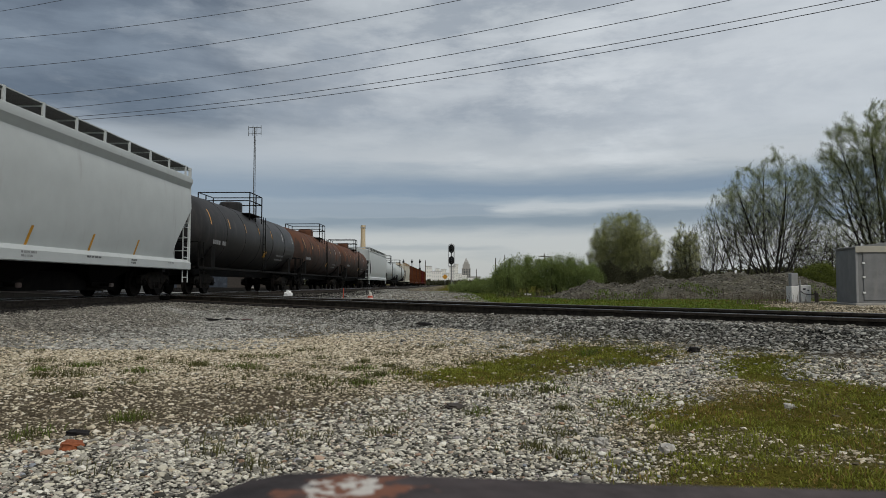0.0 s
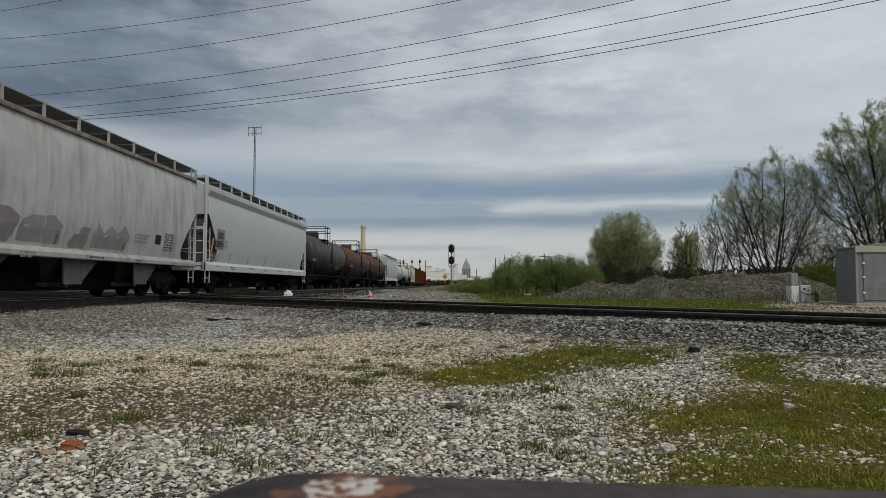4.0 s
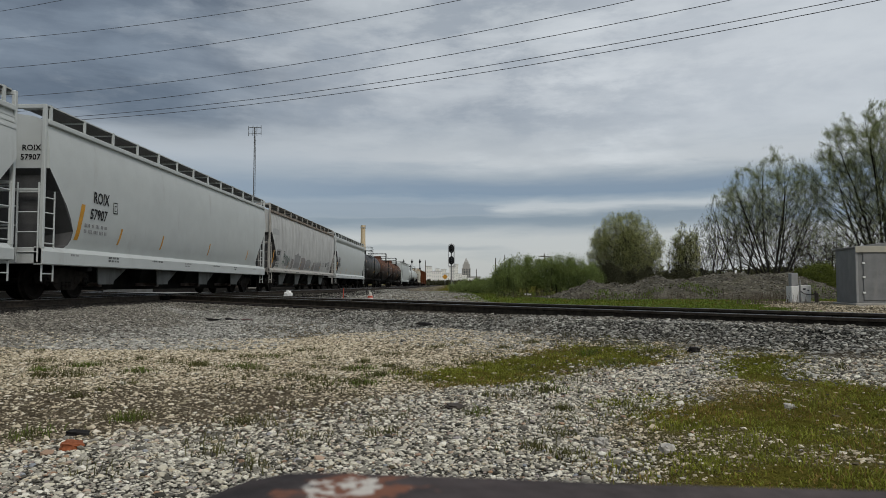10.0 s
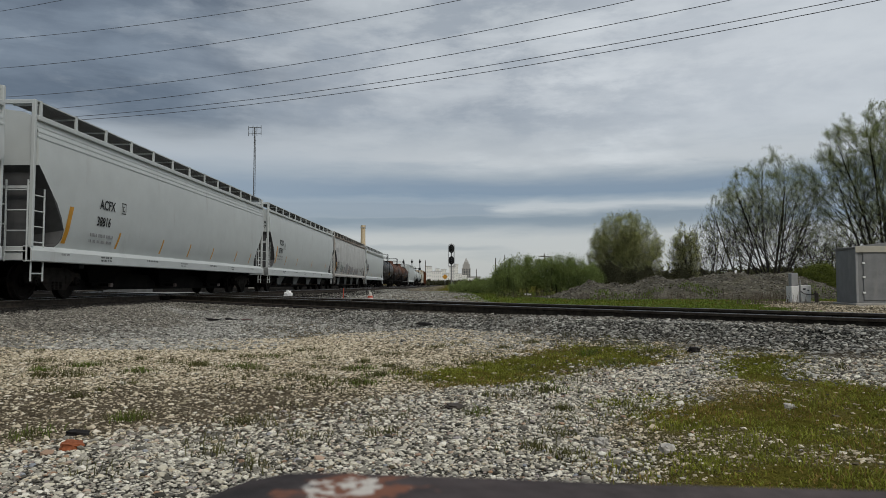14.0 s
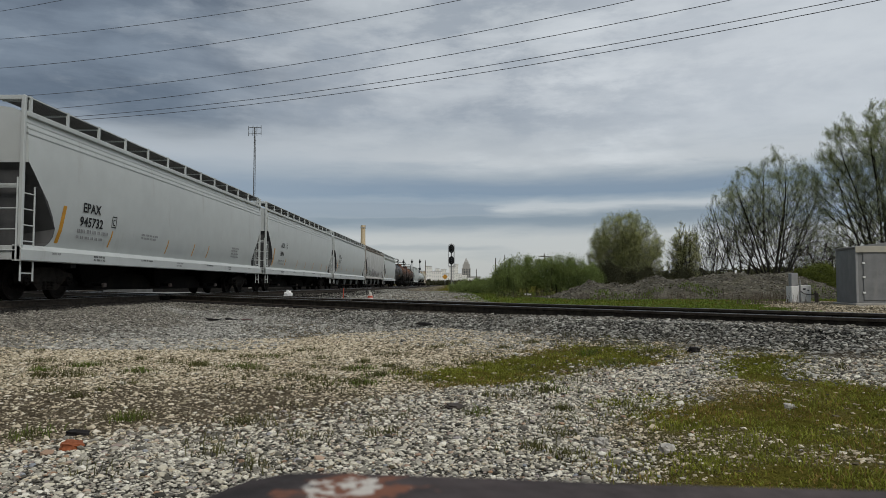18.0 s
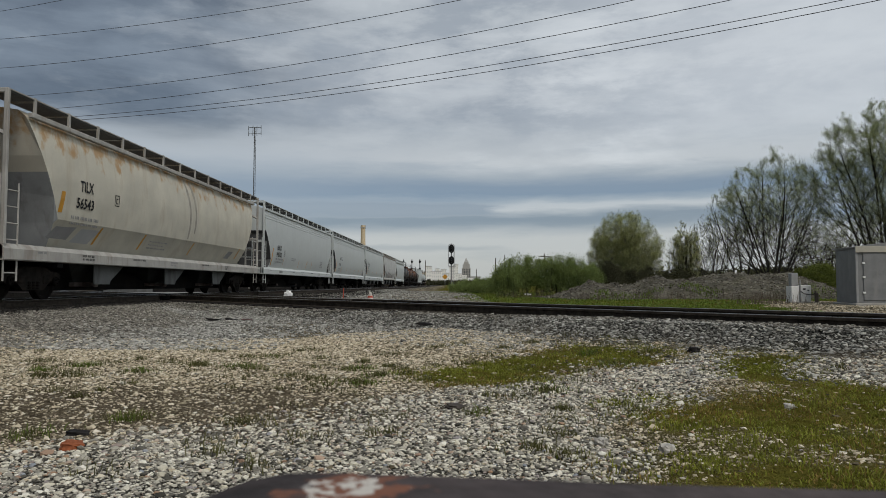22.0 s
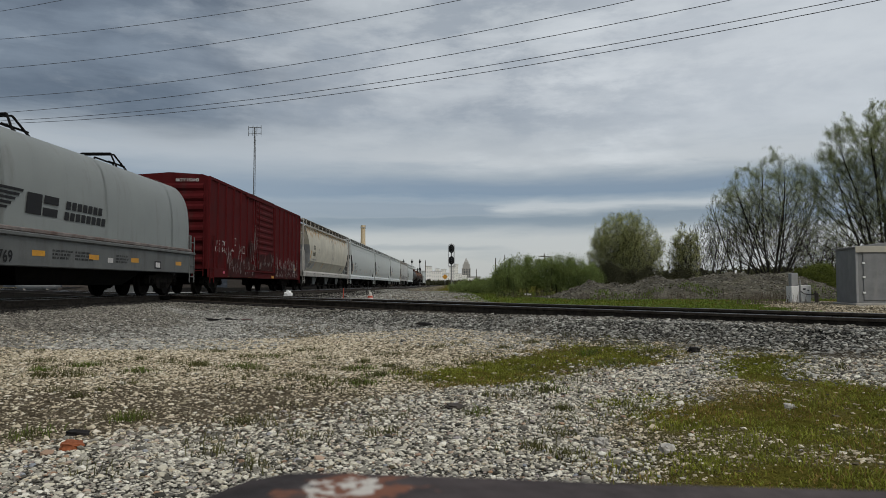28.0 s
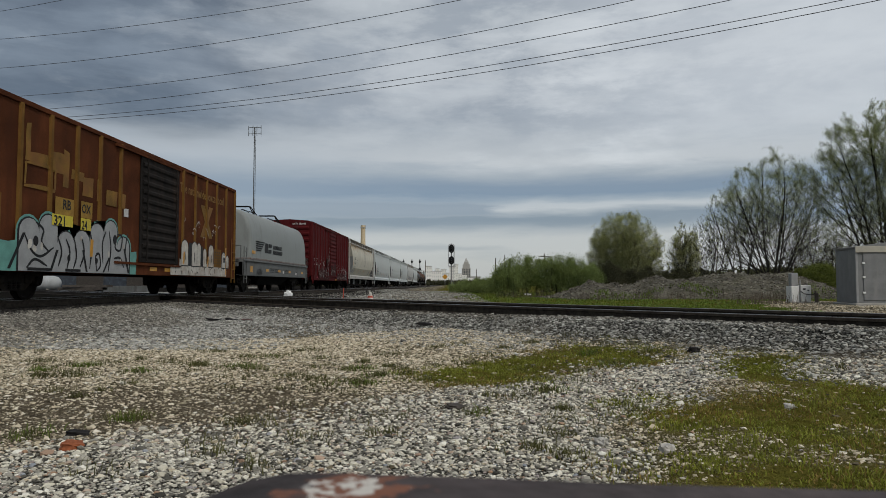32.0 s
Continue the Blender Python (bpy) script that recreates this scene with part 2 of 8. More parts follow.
M["wire"] = mat("dark_cable", (0.12, 0.125, 0.14), 0.6, bump=0.0)
M["pole_wood"] = mat("weathered_pole_wood", (0.11, 0.09, 0.075), 0.9, scale=5, vary=0.2)
M["black_plastic"] = mat("matt_black_metal", (0.015, 0.015, 0.016), 0.6, bump=0.02)

M["patch_grey"] = mat("painted_over_grey", (0.40, 0.40, 0.395), 0.7, scale=3, vary=0.06, bump=0)
M["patch_mid"] = mat("painted_over_mid_grey", (0.285, 0.28, 0.275), 0.7, scale=3, vary=0.1, bump=0)
M["patch_brown"] = mat("painted_over_brown_grey", (0.27, 0.245, 0.235), 0.7, scale=3, vary=0.12, bump=0, dirt=0.3, stain=(0.2, 0.17, 0.16))
M["tag_green"] = mat("green_spray", (0.10, 0.17, 0.13), 0.7, bump=0)
M["silver_spray"] = mat("silver_spray", (0.34, 0.345, 0.34), 0.5, scale=3, vary=0.12, bump=0)
M["teal_spray"] = mat("teal_spray", (0.14, 0.34, 0.29), 0.6, scale=4, vary=0.15, bump=0)
M["white_spray"] = mat("white_spray", (0.56, 0.53, 0.47), 0.7, scale=4, vary=0.15, bump=0, spec=0.1, dirt=0.45, stain=(0.22, 0.12, 0.06))
M["yellow_spray"] = mat("bright_yellow_panel", (0.62, 0.50, 0.05), 0.6, scale=3, vary=0.12, bump=0, dirt=0.2, stain=(0.3, 0.2, 0.05))
M["door_brown"] = mat("dark_door_paint", (0.024, 0.021, 0.019), 0.8, spec=0.06, scale=2, vary=0.3, bump=0.08, dirt=0.35, streak=1, stain=(0.045, 0.030, 0.022))
# dark grey for the painted-in shade of hopper ends, and for a placard face
M["dark_shade"] = mat("dark_end_shade_and_placard_grey", (0.10, 0.10, 0.10), 0.7, scale=2, vary=0.2, bump=0.05, dirt=0.3, streak=1, stain=(0.05, 0.05, 0.05))
M["faded_yellow"] = mat("faded_yellow_letter_paint", (0.22, 0.12, 0.022), 0.75, scale=2.5, vary=0.3, bump=0, dirt=0.5, stain=(0.22, 0.09, 0.03))
M["faded_panel"] = mat("sun_faded_yellow_panel", (0.36, 0.22, 0.05), 0.75, scale=3, vary=0.2, bump=0, spec=0.1, dirt=0.35, stain=(0.2, 0.09, 0.03))
M["tag_white"] = mat("dirty_white_spray", (0.36, 0.32, 0.305), 0.7, scale=6, vary=0.25, bump=0, spec=0.1, dirt=0.3, stain=(0.16, 0.06, 0.055))
M["tag_grime"] = mat("brown_grime_over_red", (0.058, 0.022, 0.021), 0.85, scale=3, vary=0.3, bump=0, spec=0.05, dirt=0.4, stain=(0.085, 0.02, 0.02))
M["roof_flaked"] = mat("flaked_roof_edge", (0.19, 0.16, 0.15), 0.85, scale=4, vary=0.4, bump=0.1, spec=0.1, dirt=0.65, stain=(0.045, 0.014, 0.014))
M["pink"] = mat("pink_sticker", (0.6, 0.10, 0.16), 0.6, bump=0)

# ================= mesh helpers =================
def part(name, bm, material, parent, label=""):
    me = bpy.data.meshes.new(name)
    bm.to_mesh(me)
    bm.free()
    me.materials.append(material)
    ob = new(name, me)
    ob.parent = parent
    if label:
        ob["label"] = label
    return ob


def shared(name, me, parent, m, label=""):
    ob = new(name, me)
    ob.parent = parent
    ob.matrix_basis = m
    if label:
        ob["label"] = label
    return ob


def thing(name, label, category, m=None, group="", kind=""):
    ob = new(name)
    ob.empty_display_size = 0.3
    if m is not None:
        ob.matrix_basis = m
    return tagged(ob, label, category, group, kind)


def solo(name, bm, material, label, category, m=None, group="", kind=""):
    ob = part(name, bm, material, None)
    if m is not None:
        ob.matrix_basis = m
    return tagged(ob, label, category, group, kind)


def B():
    return bmesh.new()


def box(bm, x0, x1, y0, y1, z0, z1, bev=0.0):
    """A box with chamfered upright and level edges."""
    if bev <= 0:
        v = [bm.verts.new(p) for p in ((x0, y0, z0), (x1, y0, z0), (x1, y1, z0), (x0, y1, z0), (x0, y0, z1), (x1, y0, z1), (x1, y1, z1), (x0, y1, z1))]
        for f in ((3, 2, 1, 0), (4, 5, 6, 7), (0, 1, 5, 4), (1, 2, 6, 5), (2, 3, 7, 6), (3, 0, 4, 7)):
            bm.faces.new([v[i] for i in f])
        return bm
    rings = []
    for z, d in ((z0, bev), (z0 + bev, 0), (z1 - bev, 0), (z1, bev)):
        a, b, c, e, k = x0 + d, x1 - d, y0 + d, y1 - d, bev
        rings.append([bm.verts.new(p) for p in ((a + k, c, z), (b - k, c, z), (b, c + k, z), (b, e - k, z), (b - k, e, z), (a + k, e, z), (a, e - k, z), (a, c + k, z))])
    for r, s in zip(rings, rings[1:]):
        for i in range(8):
            bm.faces.new((r[i], r[(i + 1) % 8], s[(i + 1) % 8], s[i]))
    bm.faces.new(rings[0][::-1])
    bm.faces.new(rings[-1])
    return bm


def loft(bm, rings, closed=True, caps=True):
    """Skins rings of points one to the next."""
    rr = [[bm.verts.new(p) for p in r] for r in rings]
    n = len(rr[0])
    for r, s in zip(rr, rr[1:]):
        for i in range(n if closed else n - 1):
            bm.faces.new((r[i], r[(i + 1) % n], s[(i + 1) % n], s[i]))
    if caps and closed:
        bm.faces.new(rr[0][::-1])
        bm.faces.new(rr[-1])
    return rr


def rod(bm, p, q, r, r2=None, seg=6):
    p, q = Vector(p), Vector(q)
    d = (q - p).normalized()
    a = d.orthogonal().normalized()
    b = d.cross(a)
    r2 = r if r2 is None else r2
    loft(bm, [[c + (a * math.cos(k * math.tau / seg) + b * math.sin(k * math.tau / seg)) * rad for k in range(seg)] for c, rad in ((p, r), (q, r2))])
    return bm


def pipe(bm, pts, r, seg=6):
    for p, q in zip(pts, pts[1:]):
        rod(bm, p, q, r, seg=seg)
    return bm


def turned(bm, prof, seg=20, m=None):
    """Turns (radius, height) pairs about z, then moves the result by m."""
    rings = [[Vector((r * math.cos(k * math.tau / seg), r * math.sin(k * math.tau / seg), z)) for k in range(seg)] for r, z in prof]
    if m is not None:
        rings = [[m @ p for p in r] for r in rings]
    loft(bm, rings)
    return bm


def plate(bm, poly, axis, a, b):
    """Extrudes a polygon between a and b along x, y or z."""
    put = {"x": lambda u, v, w: (w, u, v), "y": lambda u, v, w: (u, w, v), "z": lambda u, v, w: (u, v, w)}[axis]
    loft(bm, [[put(u, v, w) for u, v in poly] for w in (a, b)])
    bmesh.ops.recalc_face_normals(bm, faces=bm.faces)
    return bm


def fast(name, verts, faces, material, smooth=False):
    """A mesh from arrays: verts n x 3, faces m x 3 or m x 4."""
    me = bpy.data.meshes.new(name)
    k = faces.shape[1]
    me.vertices.add(len(verts))
    me.vertices.foreach_set("co", np.ascontiguousarray(verts, dtype=np.float32).ravel())
    me.loops.add(faces.size)
    me.loops.foreach_set("vertex_index", np.ascontiguousarray(faces, dtype=np.int32).ravel())
    me.polygons.add(len(faces))
    me.polygons.foreach_set("loop_start", np.arange(0, faces.size, k, dtype=np.int32))
    me.materials.append(material)
    me.update(calc_edges=True)
    me.validate()
    if smooth:
        me.shade_smooth()
    else:
        me.shade_flat()
    return me


def words(s, size, y, z, x_of, parent, material, name="lettering", squeeze=1.0):
    """Lettering on a car's side, read along -y, laid on the side's curve."""
    cu = bpy.data.curves.new("lettering", "FONT")
    cu.body, cu.size, cu.resolution_u, cu.offset = s, size, 2, size * 0.022
    tmp = bpy.data.objects.new("lettering", cu)
    scene.collection.objects.link(tmp)
    bpy.context.view_layer.update()
    me = bpy.data.meshes.new_from_object(tmp)
    bpy.data.objects.remove(tmp)
    for v in me.vertices:
        px, py = v.co.x * squeeze, v.co.y
        v.co = (x_of(z + py) + 0.016, y + px, z + py)
    me.materials.clear()
    me.materials.append(material)
    return shared(name, me, parent, Matrix())


# ================= ground =================
def cross_q(x, y):
    """Distance from the crossing track's nearer rail, towards the camera."""
    return CROSS_D - (CROSS_N[0] * x + CROSS_N[1] * y)


def ground_base(x, y):
    q = cross_q(x, y)
    near = np.interp(q, (-2.4, 1.5, 3.0, 5.0), (0.22, 0.20, 0.09, 0.0))
    wob = 0.03 * np.sin(x * 0.9 + 1.3) * np.sin(y * 0.7) + 0.012 * np.sin(x * 3.1 + y * 2.3)
    far = np.clip((y - 60) / 200, 0, 1) * 0.12
    return near + wob + far


def ground_z(x, y):
    x, y = np.asarray(x, float), np.asarray(y, float)
    base = ground_base(x, y)
    q = cross_q(x, y)
    bed = np.interp(q, (-4.2, -2.5, -1.8, -1.3, -0.25, 0.10, 0.75, 1.9), (-0.2, 0.40, 0.40, 0.395, 0.395, 0.37, 0.36, 0.05))
    # the ballast lies higher against the rail at one end of the crossing track
    bed = bed + np.interp(x, (-4, 0, 3), (0.0, 0.04, 0.105)) * np.clip((q + 4.2) / 1.5, 0, 1) * np.clip((1.9 - q) / 1.1, 0, 1)
    p = np.abs(x - TRAIN_X)
    bed2 = np.interp(p, (0.9, 1.75, 3.2, 6.5), (0.395, 0.375, 0.28, -0.1))
    p3 = np.abs(x - SIDING_X(y))
    bed3 = np.where(y > 36, np.interp(p3, (1.75, 3.6), (0.40, 0.0)), -1)
    return np.maximum(np.maximum(base, bed), np.maximum(bed2, bed3))


def SIDING_X(y):
    """Middle of the second track, which swings out beside the train's."""
    return TRAIN_X + 4.3 * np.clip((np.asarray(y, float) - 34) / 50, 0, 1) ** 1.0


def fnoise(x, y, s, seed=0.0):
    """Smooth noise from a few sines, about -1 to 1."""
    x, y = np.asarray(x) * s, np.asarray(y) * s
    return (np.sin(x * 1.7 + y * 0.6 + seed) + np.sin(-x * 0.8 + y * 1.9 + seed * 2.1) + np.sin(x * 2.9 - y * 2.3 + seed * 0.7) * 0.6 + np.sin(x * 4.7 + y * 5.1 + seed * 3.3) * 0.4) / 2.2


def blob(x, y, cx, cy, rx, ry, soft=0.35, seed=0.0):
    d = np.hypot((x - cx) / rx, (y - cy) / ry) + 0.22 * fnoise(x, y, 1.6, seed) + 0.12 * fnoise(x, y, 5.5, seed + 1)
    return np.clip((1 + soft - d) / (2 * soft), 0, 1)


def shed_pad(x, y):
    """The pale gravel pad of the hut, which runs down to the crossing track."""
    px = 803 + 1230 * x / np.maximum(y, 1)
    d = px - 1325 + 25 * fnoise(x, y, 1.2, 5) - np.clip(24 - y, 0, 10) * 14
    return np.clip(d / 30, 0, 1) * np.clip((30.5 - y + fnoise(x, y, 0.9, 4)) / 1.5, 0, 1) * np.clip((y - 14) / 2, 0, 1)


def grass_amount(x, y):
    """Where grass grows: patches before the tracks, the strip behind them and the fields."""
    g = np.zeros_like(x)
    for cx, cy, rx, ry, s in GRASS_PATCHES:
        g = np.maximum(g, blob(x, y, cx, cy, rx, ry, 0.35, s))
    for cx, cy, rx, ry, k, s in BARE_PATCHES:
        g = g * (1 - k * blob(x, y, cx, cy, rx, ry, 0.4, s))
    q = cross_q(x, y)
    strip = np.clip((-q - 4.0) / 0.8 + fnoise(x, y, 0.9) * 0.6, 0, 1) * np.clip((x - 0.6 + (y - 18) * 0.02 + fnoise(x, y, 0.5, 2) * 0.9) / 1.2, 0, 1)
    strip = strip * (1 - shed_pad(x, y))
    far = np.clip((y - 55) / 10, 0, 1) * np.clip((x + 3.0) / 1.5, 0, 1)
    left = np.clip((-x - 90) / 12, 0, 1)
    return np.clip(np.maximum.reduce([g, strip, far, left]), 0, 1)


def dirt_amount(x, y):
    d = blob(x, y, -2.3, 5.3, 2.4, 0.95, 0.5, 4)
    d = np.maximum(d, 0.7 * blob(x, y, 3.9, 6.6, 0.8, 0.7, 0.4, 7))
    d = np.maximum(d, 0.9 * blob(x, y, -2.9, 4.8, 1.3, 0.75, 0.4, 12))
    d = np.maximum(d, 0.8 * blob(x, y, -0.9, 5.6, 0.9, 0.35, 0.5, 17))
    return d


# patches: middle, radii, seed
GRASS_PATCHES = [(2.0, 4.5, 0.95, 1.0, 1), (3.5, 4.7, 1.6, 1.35, 2), (3.0, 6.3, 0.5, 1.0, 3), (0.35, 6.9, 0.75, 0.75, 4), (1.5, 8.0, 0.95, 0.75, 5),
                 (1.9, 3.2, 1.0, 0.7, 6), (0.9, 7.6, 0.8, 0.6, 8), (3.2, 3.2, 1.6, 0.8, 9)]


# bare places in the grass: middle, radii, share, seed
BARE_PATCHES = [(3.9, 6.25, 0.80, 0.60, 1.0, 2), (4.4, 6.0, 0.7, 0.6, 1.0, 5), (1.62, 4.15, 0.34, 0.30, 0.5, 11), (1.95, 3.75, 0.26, 0.2, 0.4, 13), (2.55, 4.35, 0.22, 0.16, 0.35, 14)]


def coarse_amount(x, y):
    """Where the coarse pale stone lies."""
    edge = np.interp(x, (-4, -2.56, -1.46, -0.1, 1.24, 2.8, 3.2), (3.7, 3.95, 4.45, 5.9, 7.5, 7.2, 6.6)) + 0.22 * fnoise(x, y, 2.1, 2)
    right = np.interp(y, (2.5, 3.1, 4.6, 5.4, 6.8, 8), (0.55, 0.70, 1.05, 1.9, 2.7, 2.9)) + 0.18 * fnoise(x, y, 2.6, 5)
    a = np.clip((edge - y) / 0.5 + 0.5, 0, 1) * np.clip((right - x) / 0.35 + 0.5, 0, 1)
    a = a * np.clip((y - 2.2 + 0.2 * fnoise(x, y, 1.5, 3)) / 0.5, 0, 1)
    return np.maximum(a, blob(x, y, 3.95, 6.2, 0.85, 0.6, 0.3, 9))


def make_ground():
    nr, na = 250, 360
    r = np.concatenate([[0.0], 0.4 * (5000 / 0.4) ** np.linspace(0, 1, nr)])
    ang = np.linspace(0, 1, na, endpoint=False)
    # closer spokes ahead of the camera
    th = np.pi / 2 + (ang - 0.5) * 2 * np.pi * (0.33 + 0.67 * np.abs(2 * ang - 1) ** 1.6)
    R, T = np.meshgrid(r[1:], th, indexing="ij")
    X, Y = R * np.cos(T), R * np.sin(T)
    x, y = np.append(0, X.ravel()), np.append(0, Y.ravel())
    z = ground_z(x, y)
    i = np.arange(nr - 1)[:, None] * na + 1
    j = np.arange(na)[None, :]
    k = (j + 1) % na
    quads = np.stack([i + j, i + na + j, i + na + k, i + k], -1).reshape(-1, 4)
    k2 = np.arange(0, na, 2)
    quads = np.concatenate([quads, np.stack([np.zeros(len(k2), int), 1 + k2, 1 + k2 + 1, 1 + (k2 + 2) % na], -1)])
    me = fast("ground", np.stack([x, y, z], -1), quads, M["ground"], True)
    at = me.color_attributes.new("cover", "FLOAT_COLOR", "POINT")
    q = cross_q(x, y)
    ball = np.clip((2.2 - q) / 0.9 + 0.5 * fnoise(x, y, 1.3), 0, 1) * np.clip((q + 5.0) / 0.7, 0, 1)
    ball = np.maximum(ball, np.clip((7.0 - np.abs(x - TRAIN_X) + 0.8 * fnoise(x, y, 0.8)) / 1.5, 0, 1) * 0.9)
    ball = np.maximum(ball, 0.2 * np.clip((x - TRAIN_X - 2) / 2, 0, 1) * np.clip((0.5 - x) / 1.5, 0, 1) * np.clip((-q - 3) / 1, 0, 1))
    ball = np.maximum(ball, np.clip((TRAIN_X + 3 - x) / 2, 0, 1) * np.clip((x + 90) / 8, 0, 1) * np.clip((400 - y) / 40, 0, 1))
    ball = ball * (1 - blob(x, y, 3.95, 6.2, 0.9, 0.6, 0.3, 9))
    col = np.stack([grass_amount(x, y), dirt_amount(x, y), ball, coarse_amount(x, y)], -1)
    at.data.foreach_set("color", col.astype(np.float32).ravel())
    # oil-black ballast, painted darker still for the shade under the train
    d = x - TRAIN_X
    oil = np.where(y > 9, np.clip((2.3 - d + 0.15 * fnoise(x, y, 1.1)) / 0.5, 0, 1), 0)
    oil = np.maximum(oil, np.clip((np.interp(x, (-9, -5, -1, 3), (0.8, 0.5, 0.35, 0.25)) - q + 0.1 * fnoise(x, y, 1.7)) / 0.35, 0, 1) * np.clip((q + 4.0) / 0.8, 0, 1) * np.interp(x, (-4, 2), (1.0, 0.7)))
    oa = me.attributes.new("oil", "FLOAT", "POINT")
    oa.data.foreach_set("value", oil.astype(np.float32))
    return tagged(new("ground", me), "gravel lot with grass patches, ballast beds and fields", "ground", kind="structure")


def ground_material():
    m = bpy.data.materials.new("gravel_and_grass")
    m.use_nodes = True
    nt = m.node_tree
    b = nt.nodes["Principled BSDF"]
    N, L = nt.nodes.new, nt.links.new
    tc, at, sep = N("ShaderNodeTexCoord"), N("ShaderNodeAttribute"), N("ShaderNodeSeparateColor")
    at.attribute_name = "cover"
    L(at.outputs["Color"], sep.inputs[0])

    def noise_ramp(scale, lo, hi, c0, c1, voronoi=False):
        n = N("ShaderNodeTexVoronoi") if voronoi else N("ShaderNodeTexNoise")
        n.inputs["Scale"].default_value = scale
        if not voronoi:
            n.inputs["Detail"].default_value = 8
        L(tc.outputs["Object"], n.inputs["Vector"])
        r = N("ShaderNodeValToRGB")
        r.color_ramp.elements[0].position, r.color_ramp.elements[0].color = lo, (*c0, 1)
        r.color_ramp.elements[1].position, r.color_ramp.elements[1].color = hi, (*c1, 1)
        L(n.outputs["Color"] if voronoi else n.outputs["Fac"], r.inputs[0])
        return r.outputs[0], n

    def mix(f, a, c, kind="MIX"):
        k = N("ShaderNodeMix"); k.data_type = "RGBA"; k.blend_type = kind
        if isinstance(f, float):
            k.inputs[0].default_value = f
        else:
            L(f, k.inputs[0])
        L(a, k.inputs[6]); L(c, k.inputs[7])
        return k.outputs[2]

    warp = N("ShaderNodeTexNoise")
    warp.inputs["Scale"].default_value, warp.inputs["Detail"].default_value = 30, 2
    L(tc.outputs["Object"], warp.inputs["Vector"])
    bent = N("ShaderNodeMixRGB")
    bent.blend_type, bent.inputs[0].default_value = "LINEAR_LIGHT", 0.012
    L(tc.outputs["Object"], bent.inputs[1]); L(warp.outputs["Color"], bent.inputs[2])

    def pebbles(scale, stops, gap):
        """Packed stones of many tones, shade in the gaps painted dark: colour and height."""
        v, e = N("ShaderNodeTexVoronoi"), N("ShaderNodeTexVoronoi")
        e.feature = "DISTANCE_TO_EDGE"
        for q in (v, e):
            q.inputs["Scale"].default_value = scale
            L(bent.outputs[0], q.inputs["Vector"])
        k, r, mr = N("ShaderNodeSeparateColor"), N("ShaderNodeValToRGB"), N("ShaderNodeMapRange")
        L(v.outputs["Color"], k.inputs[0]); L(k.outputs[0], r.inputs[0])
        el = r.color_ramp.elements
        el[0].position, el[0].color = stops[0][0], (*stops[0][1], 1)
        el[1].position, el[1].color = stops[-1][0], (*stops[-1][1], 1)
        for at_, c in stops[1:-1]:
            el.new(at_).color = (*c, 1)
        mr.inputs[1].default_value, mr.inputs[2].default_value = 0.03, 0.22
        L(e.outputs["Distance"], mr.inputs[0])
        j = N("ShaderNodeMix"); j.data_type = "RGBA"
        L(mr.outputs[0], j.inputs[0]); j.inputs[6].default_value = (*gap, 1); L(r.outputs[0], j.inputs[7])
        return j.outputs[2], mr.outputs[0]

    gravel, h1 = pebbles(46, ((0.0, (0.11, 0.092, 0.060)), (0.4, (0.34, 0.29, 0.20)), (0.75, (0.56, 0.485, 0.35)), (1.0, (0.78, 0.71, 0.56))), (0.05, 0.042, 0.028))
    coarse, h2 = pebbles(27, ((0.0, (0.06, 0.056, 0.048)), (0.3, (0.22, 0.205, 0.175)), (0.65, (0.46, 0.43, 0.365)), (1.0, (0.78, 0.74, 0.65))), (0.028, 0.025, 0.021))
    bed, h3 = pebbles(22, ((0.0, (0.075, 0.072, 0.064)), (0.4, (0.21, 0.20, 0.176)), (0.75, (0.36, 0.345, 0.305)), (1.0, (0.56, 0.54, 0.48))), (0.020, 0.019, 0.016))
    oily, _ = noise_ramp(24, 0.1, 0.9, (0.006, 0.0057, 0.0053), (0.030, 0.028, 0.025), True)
    tone, _ = noise_ramp(0.7, 0.3, 0.7, (0.62, 0.59, 0.55), (1.0, 0.97, 0.92))
    gravel = mix(1.0, gravel, tone, "MULTIPLY")
    dirt, _ = noise_ramp(6, 0.3, 0.7, (0.075, 0.060, 0.041), (0.18, 0.145, 0.102))
    dirt = mix(0.28, dirt, gravel)
    green, _ = noise_ramp(1.3, 0.35, 0.7, (0.115, 0.12, 0.020), (0.20, 0.16, 0.038))
    blades, _ = noise_ramp(30, 0.3, 0.7, (0.45, 0.45, 0.45), (1.0, 1.0, 1.0))
    green = mix(1.0, green, blades, "MULTIPLY")
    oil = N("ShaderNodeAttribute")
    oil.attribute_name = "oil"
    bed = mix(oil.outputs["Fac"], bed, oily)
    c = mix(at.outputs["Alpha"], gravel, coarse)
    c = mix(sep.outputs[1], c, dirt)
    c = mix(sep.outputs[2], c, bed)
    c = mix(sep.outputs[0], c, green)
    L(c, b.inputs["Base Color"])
    b.inputs["Roughness"].default_value = 0.95
    b.inputs["Specular IOR Level"].default_value = 0.0
    hh = N("ShaderNodeMath")
    L(h1, hh.inputs[0]); L(h3, hh.inputs[1])
    bp = N("ShaderNodeBump")
    bp.inputs["Strength"].default_value, bp.inputs["Distance"].default_value = 0.8, 0.012
    L(hh.outputs[0], bp.inputs["Height"]); L(bp.outputs[0], b.inputs["Normal"])
    return m


M["ground"] = ground_material()
make_ground()


